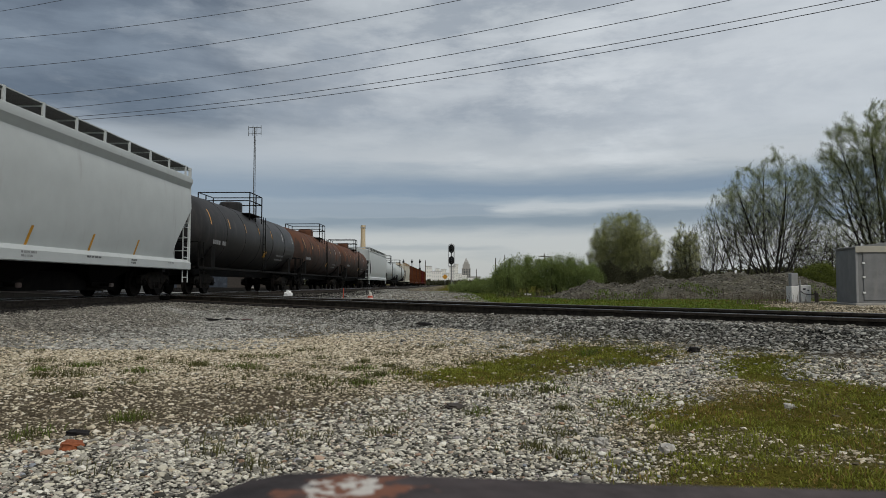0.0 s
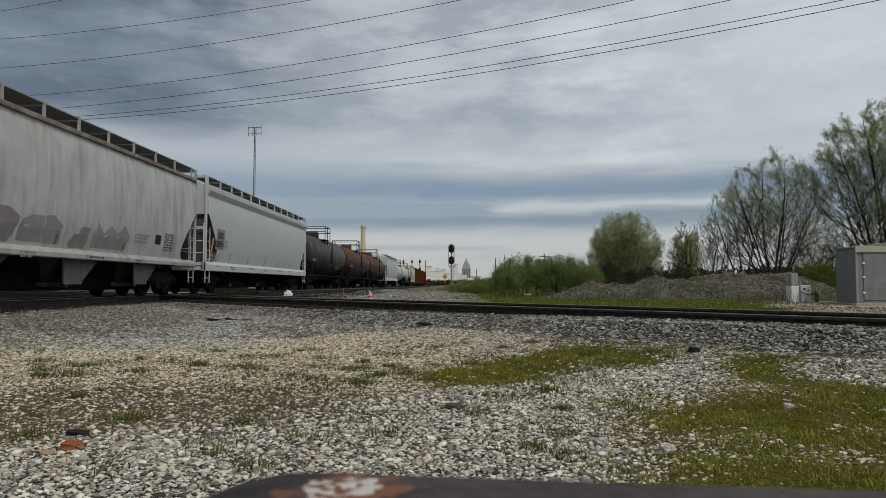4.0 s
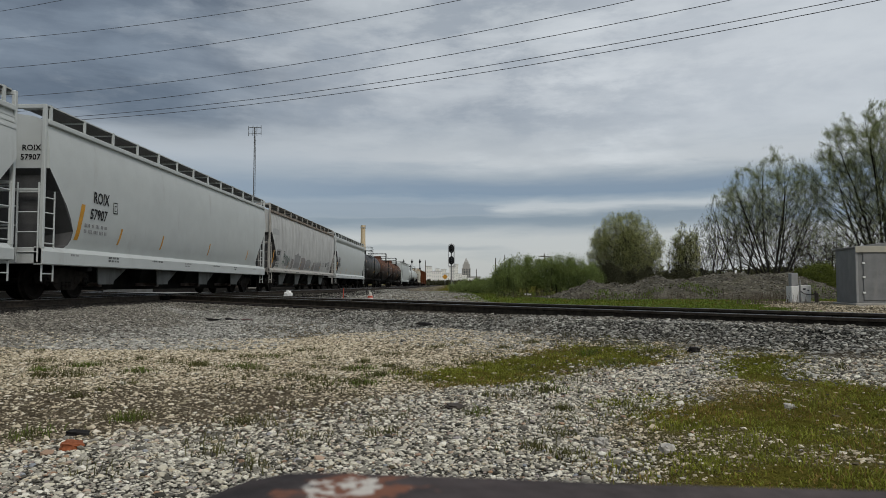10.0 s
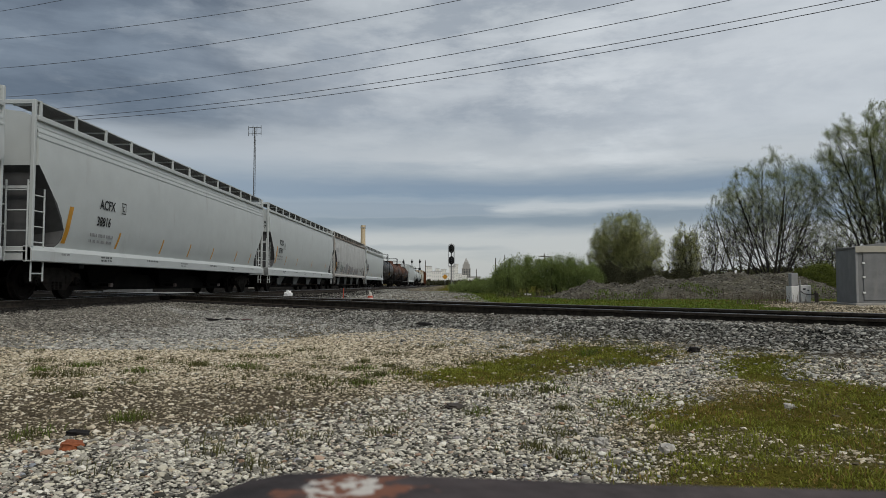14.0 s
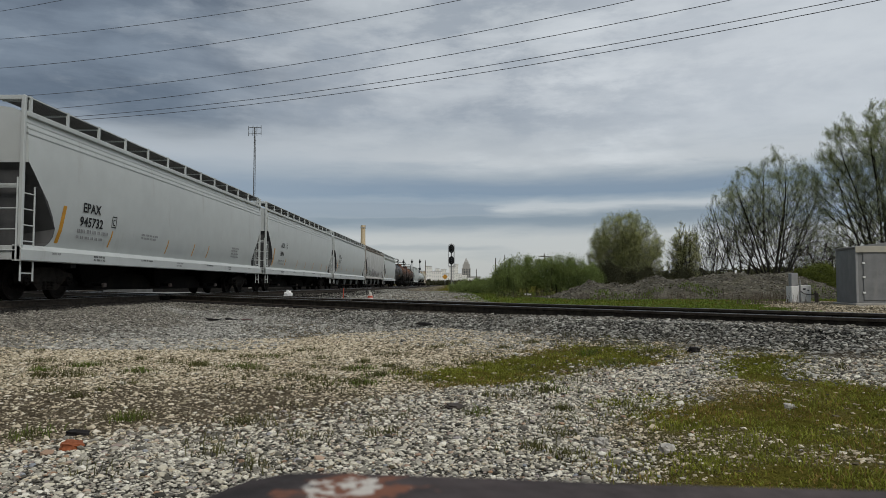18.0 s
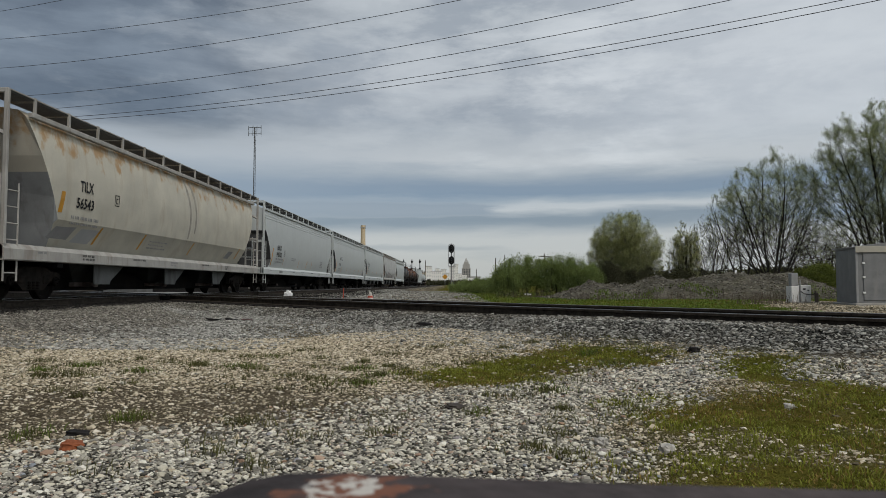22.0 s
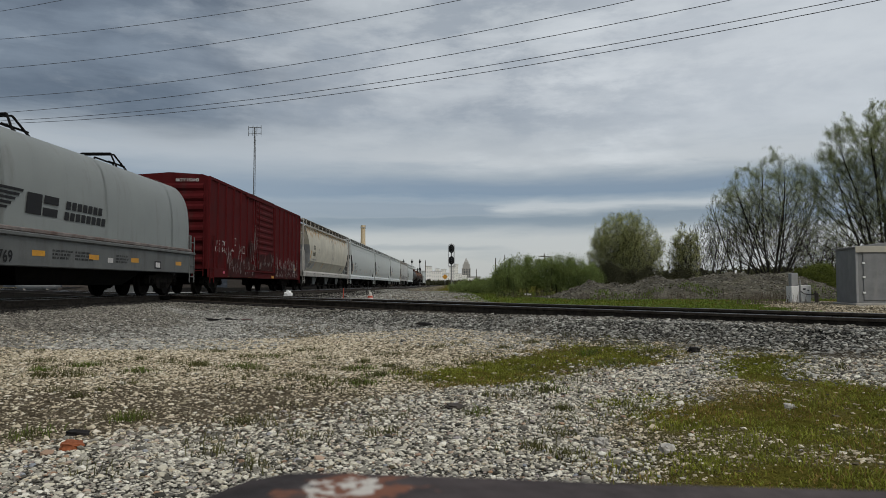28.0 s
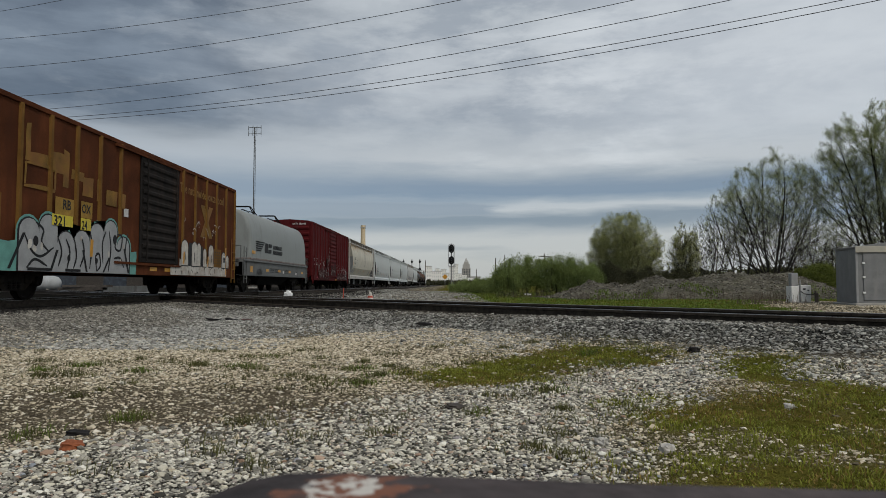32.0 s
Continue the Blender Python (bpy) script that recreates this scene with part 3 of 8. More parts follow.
# ================= tracks =================
RAIL_PROF = [(-0.07, -0.17), (0.07, -0.17), (0.07, -0.155), (0.012, -0.135), (0.010, -0.045), (0.036, -0.035), (0.036, -0.006), (0.028, 0.0),
             (-0.028, 0.0), (-0.036, -0.006), (-0.036, -0.035), (-0.010, -0.045), (-0.012, -0.135), (-0.07, -0.155)]
GAUGE = 1.507


def rail_mesh(name, pts, parent):
    """A rail swept along level points; its polished head is a part of it."""
    web, head = B(), B()
    pts = [Vector(p) for p in pts]
    rw, rh = [], []
    for i, p in enumerate(pts):
        d = (pts[min(i + 1, len(pts) - 1)] - pts[max(i - 1, 0)]).normalized()
        n = Vector((d.y, -d.x, 0))
        rw.append([p + n * a + Vector((0, 0, b)) for a, b in RAIL_PROF])
        rh.append([p + n * a + Vector((0, 0, b)) for a, b in ((-0.024, 0.0), (0.024, 0.0), (0.022, 0.004), (-0.022, 0.004))])
    loft(web, rw)
    loft(head, rh)
    bmesh.ops.recalc_face_normals(web, faces=web.faces)
    bmesh.ops.recalc_face_normals(head, faces=head.faces)
    r = part(name, web, M["rail"], parent)
    part("rail_head", head, M["rail_top"], r, "polished running surface")


def tie_mesh():
    return box(B(), -1.28, 1.28, -0.11, 0.11, -0.35, -0.165, 0.012)


def track(name, label, mid, length, tie_step, tie_range, keep=None):
    """mid(s) gives the middle of the track at s metres and its heading."""
    t = thing(name, label, "railway track", kind="structure")
    n = max(2, int(length[1] - length[0]) // 6)
    ss = np.linspace(length[0], length[1], n)
    for side in (-1, 1):
        pts = []
        for s in ss:
            p, d = mid(s)
            pts.append((p[0] + d[1] * side * GAUGE / 2, p[1] - d[0] * side * GAUGE / 2, RAIL))
        rail_mesh("rail", pts, t)
    me = None
    s = tie_range[0]
    rng = random.Random(5)
    while s < tie_range[1]:
        p, d = mid(s)
        if me is None:
            ob = part("tie", tie_mesh(), M["tie"], t)
            me = ob.data
        else:
            ob = shared("tie", me, t, Matrix())
        ob.matrix_basis = pose(p[0], p[1], RAIL + rng.uniform(-0.006, 0.006), 0, 0, math.degrees(math.atan2(d[1], d[0])) - 90 + rng.uniform(-1, 1))
        s += tie_step * rng.uniform(0.93, 1.07)
    return t


CROSS_T = (-CROSS_N[1], CROSS_N[0])


def cross_mid(s):
    d = CROSS_D + GAUGE / 2
    return (CROSS_N[0] * d + CROSS_T[0] * s, CROSS_N[1] * d + CROSS_T[1] * s), CROSS_T


BEND_FROM, BEND_R = 225.0, 620.0   # the line bends away to the left far ahead


def train_mid(s):
    """Middle and heading of the train's track s metres along."""
    if s <= BEND_FROM:
        return (TRAIN_X, s), (0.0, 1.0)
    a = (s - BEND_FROM) / BEND_R
    return (TRAIN_X - BEND_R * (1 - math.cos(a)), BEND_FROM + BEND_R * math.sin(a)), (-math.sin(a), math.cos(a))


def siding_mid(s):
    a, b = float(SIDING_X(s - 1)), float(SIDING_X(s + 1))
    d = Vector((b - a, 2)).normalized()
    return (float(SIDING_X(s)), s), (d.x, d.y)


track("crossing_track", "rusty crossing track with creosoted ties in grey ballast", cross_mid, (-40, 90), 0.55, (-8, 26))
track("train_track", "railway track under the freight train", train_mid, (-25, 620), 0.55, (2, 62))
track("siding_track", "siding track beside the freight train", siding_mid, (36, 420), 0.6, (36, 80))


def diamond():
    """Guard rails, frogs and planks where the two tracks cross."""
    t = thing("crossing_diamond", "dark steel crossing frogs where two tracks meet", "rail crossing", kind="structure")
    for off in (0.09, GAUGE - 0.09):
        pts = []
        d = CROSS_D + off
        for s in (15.5, 22.5):
            pts.append((CROSS_N[0] * d + CROSS_T[0] * s, CROSS_N[1] * d + CROSS_T[1] * s, RAIL - 0.012))
        rail_mesh("guard_rail", pts, t)
    for x in (TRAIN_X - GAUGE / 2 + 0.09, TRAIN_X + GAUGE / 2 - 0.09):
        rail_mesh("guard_rail", [(x, 16.0, RAIL - 0.012), (x, 28.0, RAIL - 0.012)], t)
    # frogs at the four meeting points
    for off in (0, GAUGE):
        for x in (TRAIN_X - GAUGE / 2, TRAIN_X + GAUGE / 2):
            y = (CROSS_D + off - CROSS_N[0] * x) / CROSS_N[1]
            bm = box(B(), -0.16, 0.16, -0.6, 0.6, -0.16, -0.02, 0.02)
            part("frog", bm, M["under"], t, "dark cast frog").matrix_basis = pose(x, y, RAIL, 0, 0, 20)


diamond()


# ================= train =================
def truck_parts():
    """Meshes of one freight truck, its middle at the rail's top."""
    bol = box(B(), -1.05, 1.05, -0.2, 0.2, 0.45, 0.72, 0.03)
    box(bol, -0.2, 0.2, -0.12, 0.12, 0.70, 0.82)
    fr = B()
    prof = [(-1.12, 0.56), (-1.08, 0.66), (-0.72, 0.70), (-0.40, 0.80), (0.40, 0.80), (0.72, 0.70), (1.08, 0.66), (1.12, 0.56), (1.06, 0.40), (0.78, 0.42), (0.72, 0.48),
            (0.40, 0.24), (-0.40, 0.24), (-0.72, 0.48), (-0.78, 0.42), (-1.06, 0.40)]
    plate(fr, prof, "x", -0.08, 0.08)
    for y in (-0.5, 0.5):
        box(fr, 0.06, 0.11, y - 0.13, y + 0.13, 0.40, 0.60, 0.02)
    spr = B()
    for y in (-0.17, 0.0, 0.17):
        for k in range(5):
            turned(spr, [(0.055, 0), (0.075, 0.015), (0.055, 0.03)], 8, Matrix.Translation((0.06, y, 0.27 + k * 0.038)))
    wh = B()
    for s in (-1, 1):
        m = Matrix.Translation((0.7535 * s, 0, 0)) @ Matrix.Rotation(radians(90 * s), 4, "Y")
        turned(wh, [(0.10, -0.10), (0.44, -0.085), (0.487, -0.07), (0.487, -0.045), (0.457, -0.03), (0.450, 0.06), (0.40, 0.065), (0.36, 0.02), (0.16, 0.0), (0.13, 0.08), (0.10, 0.08)], 28, m)
        m2 = Matrix.Translation((1.0 * s, 0, 0)) @ Matrix.Rotation(radians(90 * s), 4, "Y")
        turned(wh, [(0.12, -0.12), (0.12, 0.11), (0.10, 0.13)], 16, m2)
        for k in range(3):
            a = k * math.tau / 3
            box(wh, *sorted((s * 1.12, s * 1.16)), 0.06 * math.cos(a) - 0.02, 0.06 * math.cos(a) + 0.02, 0.06 * math.sin(a) - 0.02, 0.06 * math.sin(a) + 0.02)
    rod(wh, (-1.0, 0, 0), (1.0, 0, 0), 0.085, seg=10)
    out = {}
    for n, bm, mt in (("bolster", bol, "truck"), ("side_frame", fr, "truck"), ("springs", spr, "truck"), ("wheelset", wh, "wheel")):
        me = bpy.data.meshes.new(n)
        bm.to_mesh(me)
        bm.free()
        me.materials.append(M[mt])
        out[n] = me
    return out


TRUCK = truck_parts()
WHEELSETS = []      # (wheelset, its rest pose)
CARS = []           # (car, the second at which its middle passes the camera)


def add_truck(car, y, roll=True):
    t = shared("truck", TRUCK["bolster"], car, pose(0, y, 0))
    for s in (-1, 1):
        shared("side_frame", TRUCK["side_frame"], t, pose(s * 1.0, 0, 0, 0, 0, 0 if s > 0 else 180))
        shared("springs", TRUCK["springs"], t, pose(s * 1.0, 0, 0, 0, 0, 0 if s > 0 else 180))
    for d in (-0.89, 0.89):
        w = shared("wheelset", TRUCK["wheelset"], t, pose(0, d, 0.457))
        if roll:
            WHEELSETS.append((w, d))


def add_coupler(car, half, end):
    """Draft sill and knuckle coupler; half is the distance to the coupling."""
    bm = B()
    y0, y1 = half - 0.55, half - 0.02
    box(bm, -0.09, 0.09, *sorted((end * y0, end * y1)), 0.72, 0.95, 0.02)
    box(bm, -0.16, 0.16, *sorted((end * (y1 - 0.2), end * y1)), 0.70, 0.97, 0.04)
    part("coupler", bm, M["under"], car)
    bm = B()
    pipe(bm, [(0.3, end * (y0 - 0.1), 0.8), (0.28, end * (y0 + 0.2), 0.55), (0.18, end * (y1), 0.5)], 0.025)
    part("brake_hose", bm, M["black_plastic"], car)


def place_car(name, label, c_far, c_near, category="freight car"):
    """The car between two couplings, given by the seconds from which their way is counted."""
    car = thing(name, label, category, group="freight train")
    c = (c_far + c_near) / 2
    CARS.append((car, c))
    return car, (c_far - c_near) * SPEED


def ladder(car, x, y, z0, z1, w, material, along="y", rungs=None, name="ladder"):
    bm = B()
    n = rungs or int((z1 - z0) / 0.42)
    a, b = -w / 2, w / 2
    pt = (lambda d, z: (x, y + d, z)) if along == "y" else (lambda d, z: (x + d, y, z))
    for d in (a, b):
        rod(bm, pt(d, z0), pt(d, z1), 0.022, seg=5)
    for k in range(n):
        z = z0 + (z1 - z0) * (k + 0.5) / n
        rod(bm, pt(a, z), pt(b, z), 0.017, seg=5)
    return part(name, bm, material, car)


def profile_x(prof):
    zs, xs = [p[1] for p in prof], [p[0] for p in prof]
    return lambda z: float(np.interp(z, zs, xs))


def patch(car, y0, y1, z0, z1, x_of, material, name, skew=0.0, lift=0.006, label="", wave=0.0, seed=0):
    """Paint on a side: a thin skin that follows the side's curve."""
    bm = B()
    rng = random.Random(seed)
    nz = max(2, int((z1 - z0) / 0.18) + 1)
    ny = max(1, int((y1 - y0) / 0.35)) if wave else 1
    tops = [rng.uniform(-wave, wave) for _ in range(ny + 1)]
    rows = []
    for i in range(nz + 1):
        f = i / nz
        row = []
        for k in range(ny + 1):
            z = z0 + (z1 - z0) * f + tops[k] * f
            yy = y0 + (y1 - y0) * k / ny + skew * f + (rng.uniform(-wave, wave) * 0.4 if wave and k in (0, ny) else 0)
            row.append(bm.verts.new((x_of(z) + lift, yy, z)))
        rows.append(row)
    for r, s in zip(rows, rows[1:]):
        for k in range(ny):
            bm.faces.new((r[k], r[k + 1], s[k + 1], s[k]))
    return part(name, bm, material, car, label)


def lines_of_text(car, y, z, w, rows, size, x_of, material, seed=1):
    """Small unreadable stencils, as bars."""
    rng = random.Random(seed)
    bm = B()
    for k in range(rows):
        yy = y
        zz = z - k * size * 1.7
        while yy < y + w:
            for _ in range(rng.randint(2, 5)):
                ln = rng.uniform(0.42, 0.66) * size
                x = x_of(zz + size / 2) + 0.007
                v = [bm.verts.new((x, a, b)) for a, b in ((yy, zz), (yy + ln, zz), (yy + ln, zz + size), (yy, zz + size))]
                bm.faces.new(v)
                yy += ln + size * 0.28
            yy += size * 0.7
    return tagged(part("stencil", bm, material, car), kind="stuff")


M["rim_rust"] = mat("rust_streaked_rim", (0.21, 0.18, 0.165), 0.75, scale=3, vary=0.25, bump=0.1, dirt=0.5, stain=(0.10, 0.05, 0.035))
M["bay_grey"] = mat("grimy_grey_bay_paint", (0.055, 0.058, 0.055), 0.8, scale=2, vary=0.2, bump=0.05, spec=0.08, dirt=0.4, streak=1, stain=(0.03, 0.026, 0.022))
M["chute_grey"] = mat("dull_grey_chute_paint", (0.20, 0.205, 0.198), 0.75, scale=2, vary=0.15, bump=0.05, spec=0.1, dirt=0.4, streak=1, stain=(0.07, 0.062, 0.055))


def hopper_car(name, label, c_far, c_near, paint, bays=3, prof=None, eave=4.20, barrel=False, cut=1.15, cut_z=3.1, sill=(0.90, 1.25), roll=True, plates=False, ribs=False, trim=None):
    """A covered hopper: curved body with sloped ends, roof walk, sills, bays, ladders and trucks."""
    car, length = place_car(name, label, c_far, c_near)
    half = length / 2
    tm = M[trim or paint]
    e = half - 0.52                   # end of the frame
    b = e - (0.85 if barrel else 0.10)  # end of the body at the eaves
    if prof is None:
        prof = [(1.40, sill[1] - 0.02), (1.52, 1.7), (1.585, 2.3), (1.60, 2.9), (1.598, 3.1), (1.59, 3.4), (1.55, 3.85), (1.47, eave)]
    x_of = profile_x(prof)
    zs = sorted({p[1] for p in prof} | ({1.36, 1.5, 2.0, 2.6} if not barrel else set()))
    prof = [(x_of(z), z) for z in zs]
    # body: rings along the length; the low part of each end is cut back along the slope sheet
    bm = B()
    full = [(x, z) for x, z in prof] + [(1.2, eave + 0.13), (0.6, eave + 0.22), (0, eave + 0.24)]
    full = full + [(-x, z) for x, z in full[-2::-1]]
    n = 15

    def y_end(z, s):
        k = float(np.interp(z, (sill[1], 1.36, 1.5, 1.7, 2.0, 2.3, 2.6, cut_z), (0.80 * cut, 0.98 * cut, 1.06 * cut, 1.05 * cut, 0.90 * cut, 0.68 * cut, 0.42 * cut, 0.0)))
        if barrel:
            k = 1.25 * (max(0.0, eave + 0.05 - z) / 2.4) ** 1.25 if z > 1.9 else 1.1 + 0.35 * (1.9 - z)
        return s * (b - k)

    rings = []
    for i in range(n + 1):
        f = -1 + 2 * i / n
        rings.append([(x, y_end(z, 1) * f, z) for x, z in full])
    loft(bm, rings, True, False)
    bmesh.ops.recalc_face_normals(bm, faces=bm.faces)
    body = part("body", bm, M[paint], car)
    # slope sheets get a dark colour for the shade that lies on them
    low = max(i for i in range(len(prof)) if prof[i][1] <= (3.0 if barrel else cut_z) + 1e-6)
    for r in (rings[0], rings[-1]):
        m = len(r)
        bm = B()
        bm.faces.new([bm.verts.new(p) for p in list(r[:low + 1]) + list(r[m - 1 - low:])])
        part("slope_sheet", bm, M["dark_shade"] if not barrel else M["grey_slope_shade"], car, "slope sheet painted dark for its shade")
        bm = B()
        bm.faces.new([bm.verts.new(p) for p in r[low:m - low]])
        part("end_sheet", bm, M[paint], car)
    body.data.shade_smooth()
    body.data.set_sharp_from_angle(angle=radians(19))
    # upright weld seams
    me = None
    for i in range(1, 8):
        y = -b + 2 * b * i / 8
        if abs(y) > b - cut - 0.2 or paint in ("white_paint", "cream_paint"):
            continue
        if me is None:
            bm = B()
            loft(bm, [[(x_of(z) - 0.01, -0.03, z), (x_of(z) + 0.007, -0.012, z), (x_of(z) + 0.007, 0.012, z), (x_of(z) - 0.01, 0.03, z)] for z in np.linspace(sill[1], eave, 12)], closed=False)
            o = part("weld_seam", bm, M[paint], car)
            me = o.data
        else:
            o = shared("weld_seam", me, car, Matrix())
        o.matrix_basis = pose(0, y, 0)
    # eave rail
    for s in (-1, 1):
        bm = box(B(), *sorted((s * 1.44, s * 1.56)), -b, b, eave - 0.06, eave + 0.06, 0.015)
        if ribs:
            for k in (1, 2, 3):
                rib = box(B(), *sorted((s * 1.40, s * (x_of(eave - 0.055 - 0.13 * k) + 0.016))), -b, b, eave - 0.08 - 0.13 * k, eave - 0.03 - 0.13 * k, 0.006)
                part("eave_rib", rib, tm, car)
        part("eave_rail", bm, M["rust_edge"] if paint == "dirty_paint" else tm, car)
        bm = B()
        loft(bm, [[(s * x, y, z) for x, z in ((1.34, sill[0]), (1.53, sill[0]), (1.55, sill[0] + 0.02), (1.55, sill[1] - 0.10), (1.45, sill[1] + 0.015), (1.34, sill[1] + 0.015))] for y in (-e, e)])
        bmesh.ops.recalc_face_normals(bm, faces=bm.faces)
        part("side_sill", bm, tm, car)
        if s > 0:
            for j, y in enumerate((-8.3, -6.4, -3.6, -0.9, 2.0, 4.6, 7.4)):
                lines_of_text(car, y * half / 10, sill[1] - 0.17, 0.25 + 0.12 * (j * 2 % 5), 1 + j % 2, 0.05, lambda z: 1.548, M["ink" if j % 3 else "faint_ink"], 40 + j)
        # slope bracket and jacking pads under the sill
        for y in (-e + 2.2, e - 2.2):
            part("jacking_pad", box(B(), *sorted((s * 1.2, s * 1.5)), y - 0.12, y + 0.12, sill[0] - 0.12, sill[0], 0.01), M["under"], car)
    # roof walk: two boards, posts and cross ends
    wz = eave + 0.42
    for s in (-1, 1):
        bm = B()
        x0, x1 = sorted((s * 0.80, s * 1.42))
        for k in range(12):
            xx = x0 + (x1 - x0) * k / 11
            box(bm, xx - 0.012, xx + 0.012, -e + 0.1, e - 0.1, wz - 0.055, wz)
        k = -e + 0.1
        while k < e - 0.1:
            box(bm, x0, x1, k, k + 0.014, wz - 0.05, wz - 0.004)
            k += 0.13
        part("running_board", bm, M["grating"], car)
        bm = B()
        posts = 13
        for k in range(posts):
            y = (-b + 0.25) + 2 * (b - 0.25) * k / (posts - 1)
            box(bm, *sorted((s * 1.42, s * 1.46)), y - 0.045, y + 0.045, eave + 0.02, wz + 0.02)
            box(bm, *sorted((s * 0.8, s * 1.44)), y - 0.03, y + 0.03, wz - 0.08, wz - 0.03)
        box(bm, *sorted((s * 1.43, s * 1.455)), -e + 0.1, e - 0.1, wz - 0.022, wz + 0.004)
        part("walkway_bracket", bm, tm, car)
    for y in np.linspace(-b + 1.8, b - 1.8, 6):
        bm = box(B(), -0.42, 0.42, y - 0.95, y + 0.95, eave + 0.20, eave + 0.34, 0.05)
        part("roof_hatch", bm, tm, car)
    # bays
    k = 2 * (b - cut - (0.55 if plates else 1.2))
    for i in range(bays):
        yc = -k / 2 + k * (i + 0.5) / bays
        w = k / bays * 0.49
        bm = B()
        loft(bm, [[(-1.38, yc - w, sill[1]), (1.38, yc - w, sill[1]), (1.38, yc + w, sill[1]), (-1.38, yc + w, sill[1])],
                  [(-0.55, yc - 0.38, 0.42), (0.55, yc - 0.38, 0.42), (0.55, yc + 0.38, 0.42), (-0.55, yc + 0.38, 0.42)]])
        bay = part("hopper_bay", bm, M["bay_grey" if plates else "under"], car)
        if plates:
            for s in (-1, 1):
                bm = plate(B(), [(yc - 0.52, sill[0] + 0.02), (yc + 1.20, sill[0] + 0.02), (yc + 0.40, 0.48), (yc + 0.36, 0.38), (yc - 0.48, 0.38)], "x", *sorted((s * 1.16, s * 1.20)))
                part("chute_plate", bm, M["chute_grey"], bay, "grey chute side plate")
        bm = box(B(), -0.62, 0.62, yc - 0.42, yc + 0.42, 0.32, 0.44, 0.02)
        rod(bm, (0.62, yc, 0.38), (0.95, yc, 0.38), 0.05, seg=8)
        part("outlet_gate", bm, M["rim_rust" if plates else "under"], bay)
        part("gate_drive", box(B(), 0.93, 1.02, yc - 0.08, yc + 0.08, 0.30, 0.42, 0.02), M["rim_rust"], bay, "rusty gate drive socket")
    bm = box(B(), -0.22, 0.22, -half + 0.5, half - 0.5, 0.72, 1.02)
    part("centre_sill", bm, M["under"], car)
    part("outlet_housing", box(B(), -0.45, 0.45, -k / 2 - 0.4, k / 2 + 0.4, 0.22, 0.71), M["under"], car)
    part("floor_plate", box(B(), -1.2, 1.2, -k / 2 - 1.1, k / 2 + 1.1, 1.03, 1.2), M["under"], car)
    # ends
    for s in (-1, 1):
        bm = box(B(), -1.52, 1.52, *sorted((s * (e - 0.09), s * e)), sill[0] + 0.02, sill[1] - 0.01, 0.01)
        box(bm, -1.3, 1.3, *sorted((s * (e - 1.5), s * (e - 0.09))), sill[1] - 0.09, sill[1] - 0.05)
        part("end_platform", bm, tm, car)
        bm = B()
        for xs in (-1, 1):
            box(bm, *sorted((xs * 1.44, xs * 1.53)), *sorted((s * (e - 0.09), s * e)), sill[1] - 0.02, wz - 0.02, 0.012)
            box(bm, *sorted((xs * 0.52, xs * 0.62)), *sorted((s * (e - 0.35), s * (e - 0.25))), sill[1] - 0.02, eave, 0.01)
            if barrel:
                rod(bm, (xs * 0.6, s * (e - 0.3), eave - 0.1), (xs * 1.45, s * (e - 0.06), eave - 0.6), 0.05, seg=5)
        box(bm, -1.5, 1.5, *sorted((s * (e - 0.10), s * (e - 0.02))), wz - 0.12, wz - 0.02, 0.01)
        box(bm, -1.5, 1.5, *sorted((s * (e - 0.10), s * (e - 0.02))), 2.55, 2.62, 0.01)
        part("end_frame", bm, tm, car)
        for xs in (-1, 1):
            ladder(car, xs * 1.47, s * (e - 0.32), 0.45, 2.6, 0.46, tm, "y", 6)
            ladder(car, xs * 1.18, s * (e + 0.02), 0.9, 2.75, 0.5, tm, "x", 4, "end_ladder")
        bm = B()
        pipe(bm, [(0.9, s * (e - 0.04), sill[1]), (0.9, s * (e - 0.04), sill[1] + 0.95), (-0.9, s * (e - 0.04), sill[1] + 0.95), (-0.9, s * (e - 0.04), sill[1])], 0.022)
        pipe(bm, [(0.9, s * (e - 0.04), sill[1] + 0.5), (-0.9, s * (e - 0.04), sill[1] + 0.5)], 0.02)
        part("end_handrail", bm, tm, car)
        # gear inside the end
        bm = box(B(), -0.5, 0.35, *sorted((s * (e - 1.15), s * (e - 0.55))), sill[1] - 0.05, sill[1] + 0.5, 0.05)
        rod(bm, (0.6, s * (e - 1.1), sill[1] + 0.25), (0.6, s * (e - 0.5), sill[1] + 0.25), 0.16, seg=12)
        part("brake_gear", bm, M["under"], car)
        add_coupler(car, half, s)
        add_truck(car, s * (half - 2.35), roll)
    return car, x_of, e, b


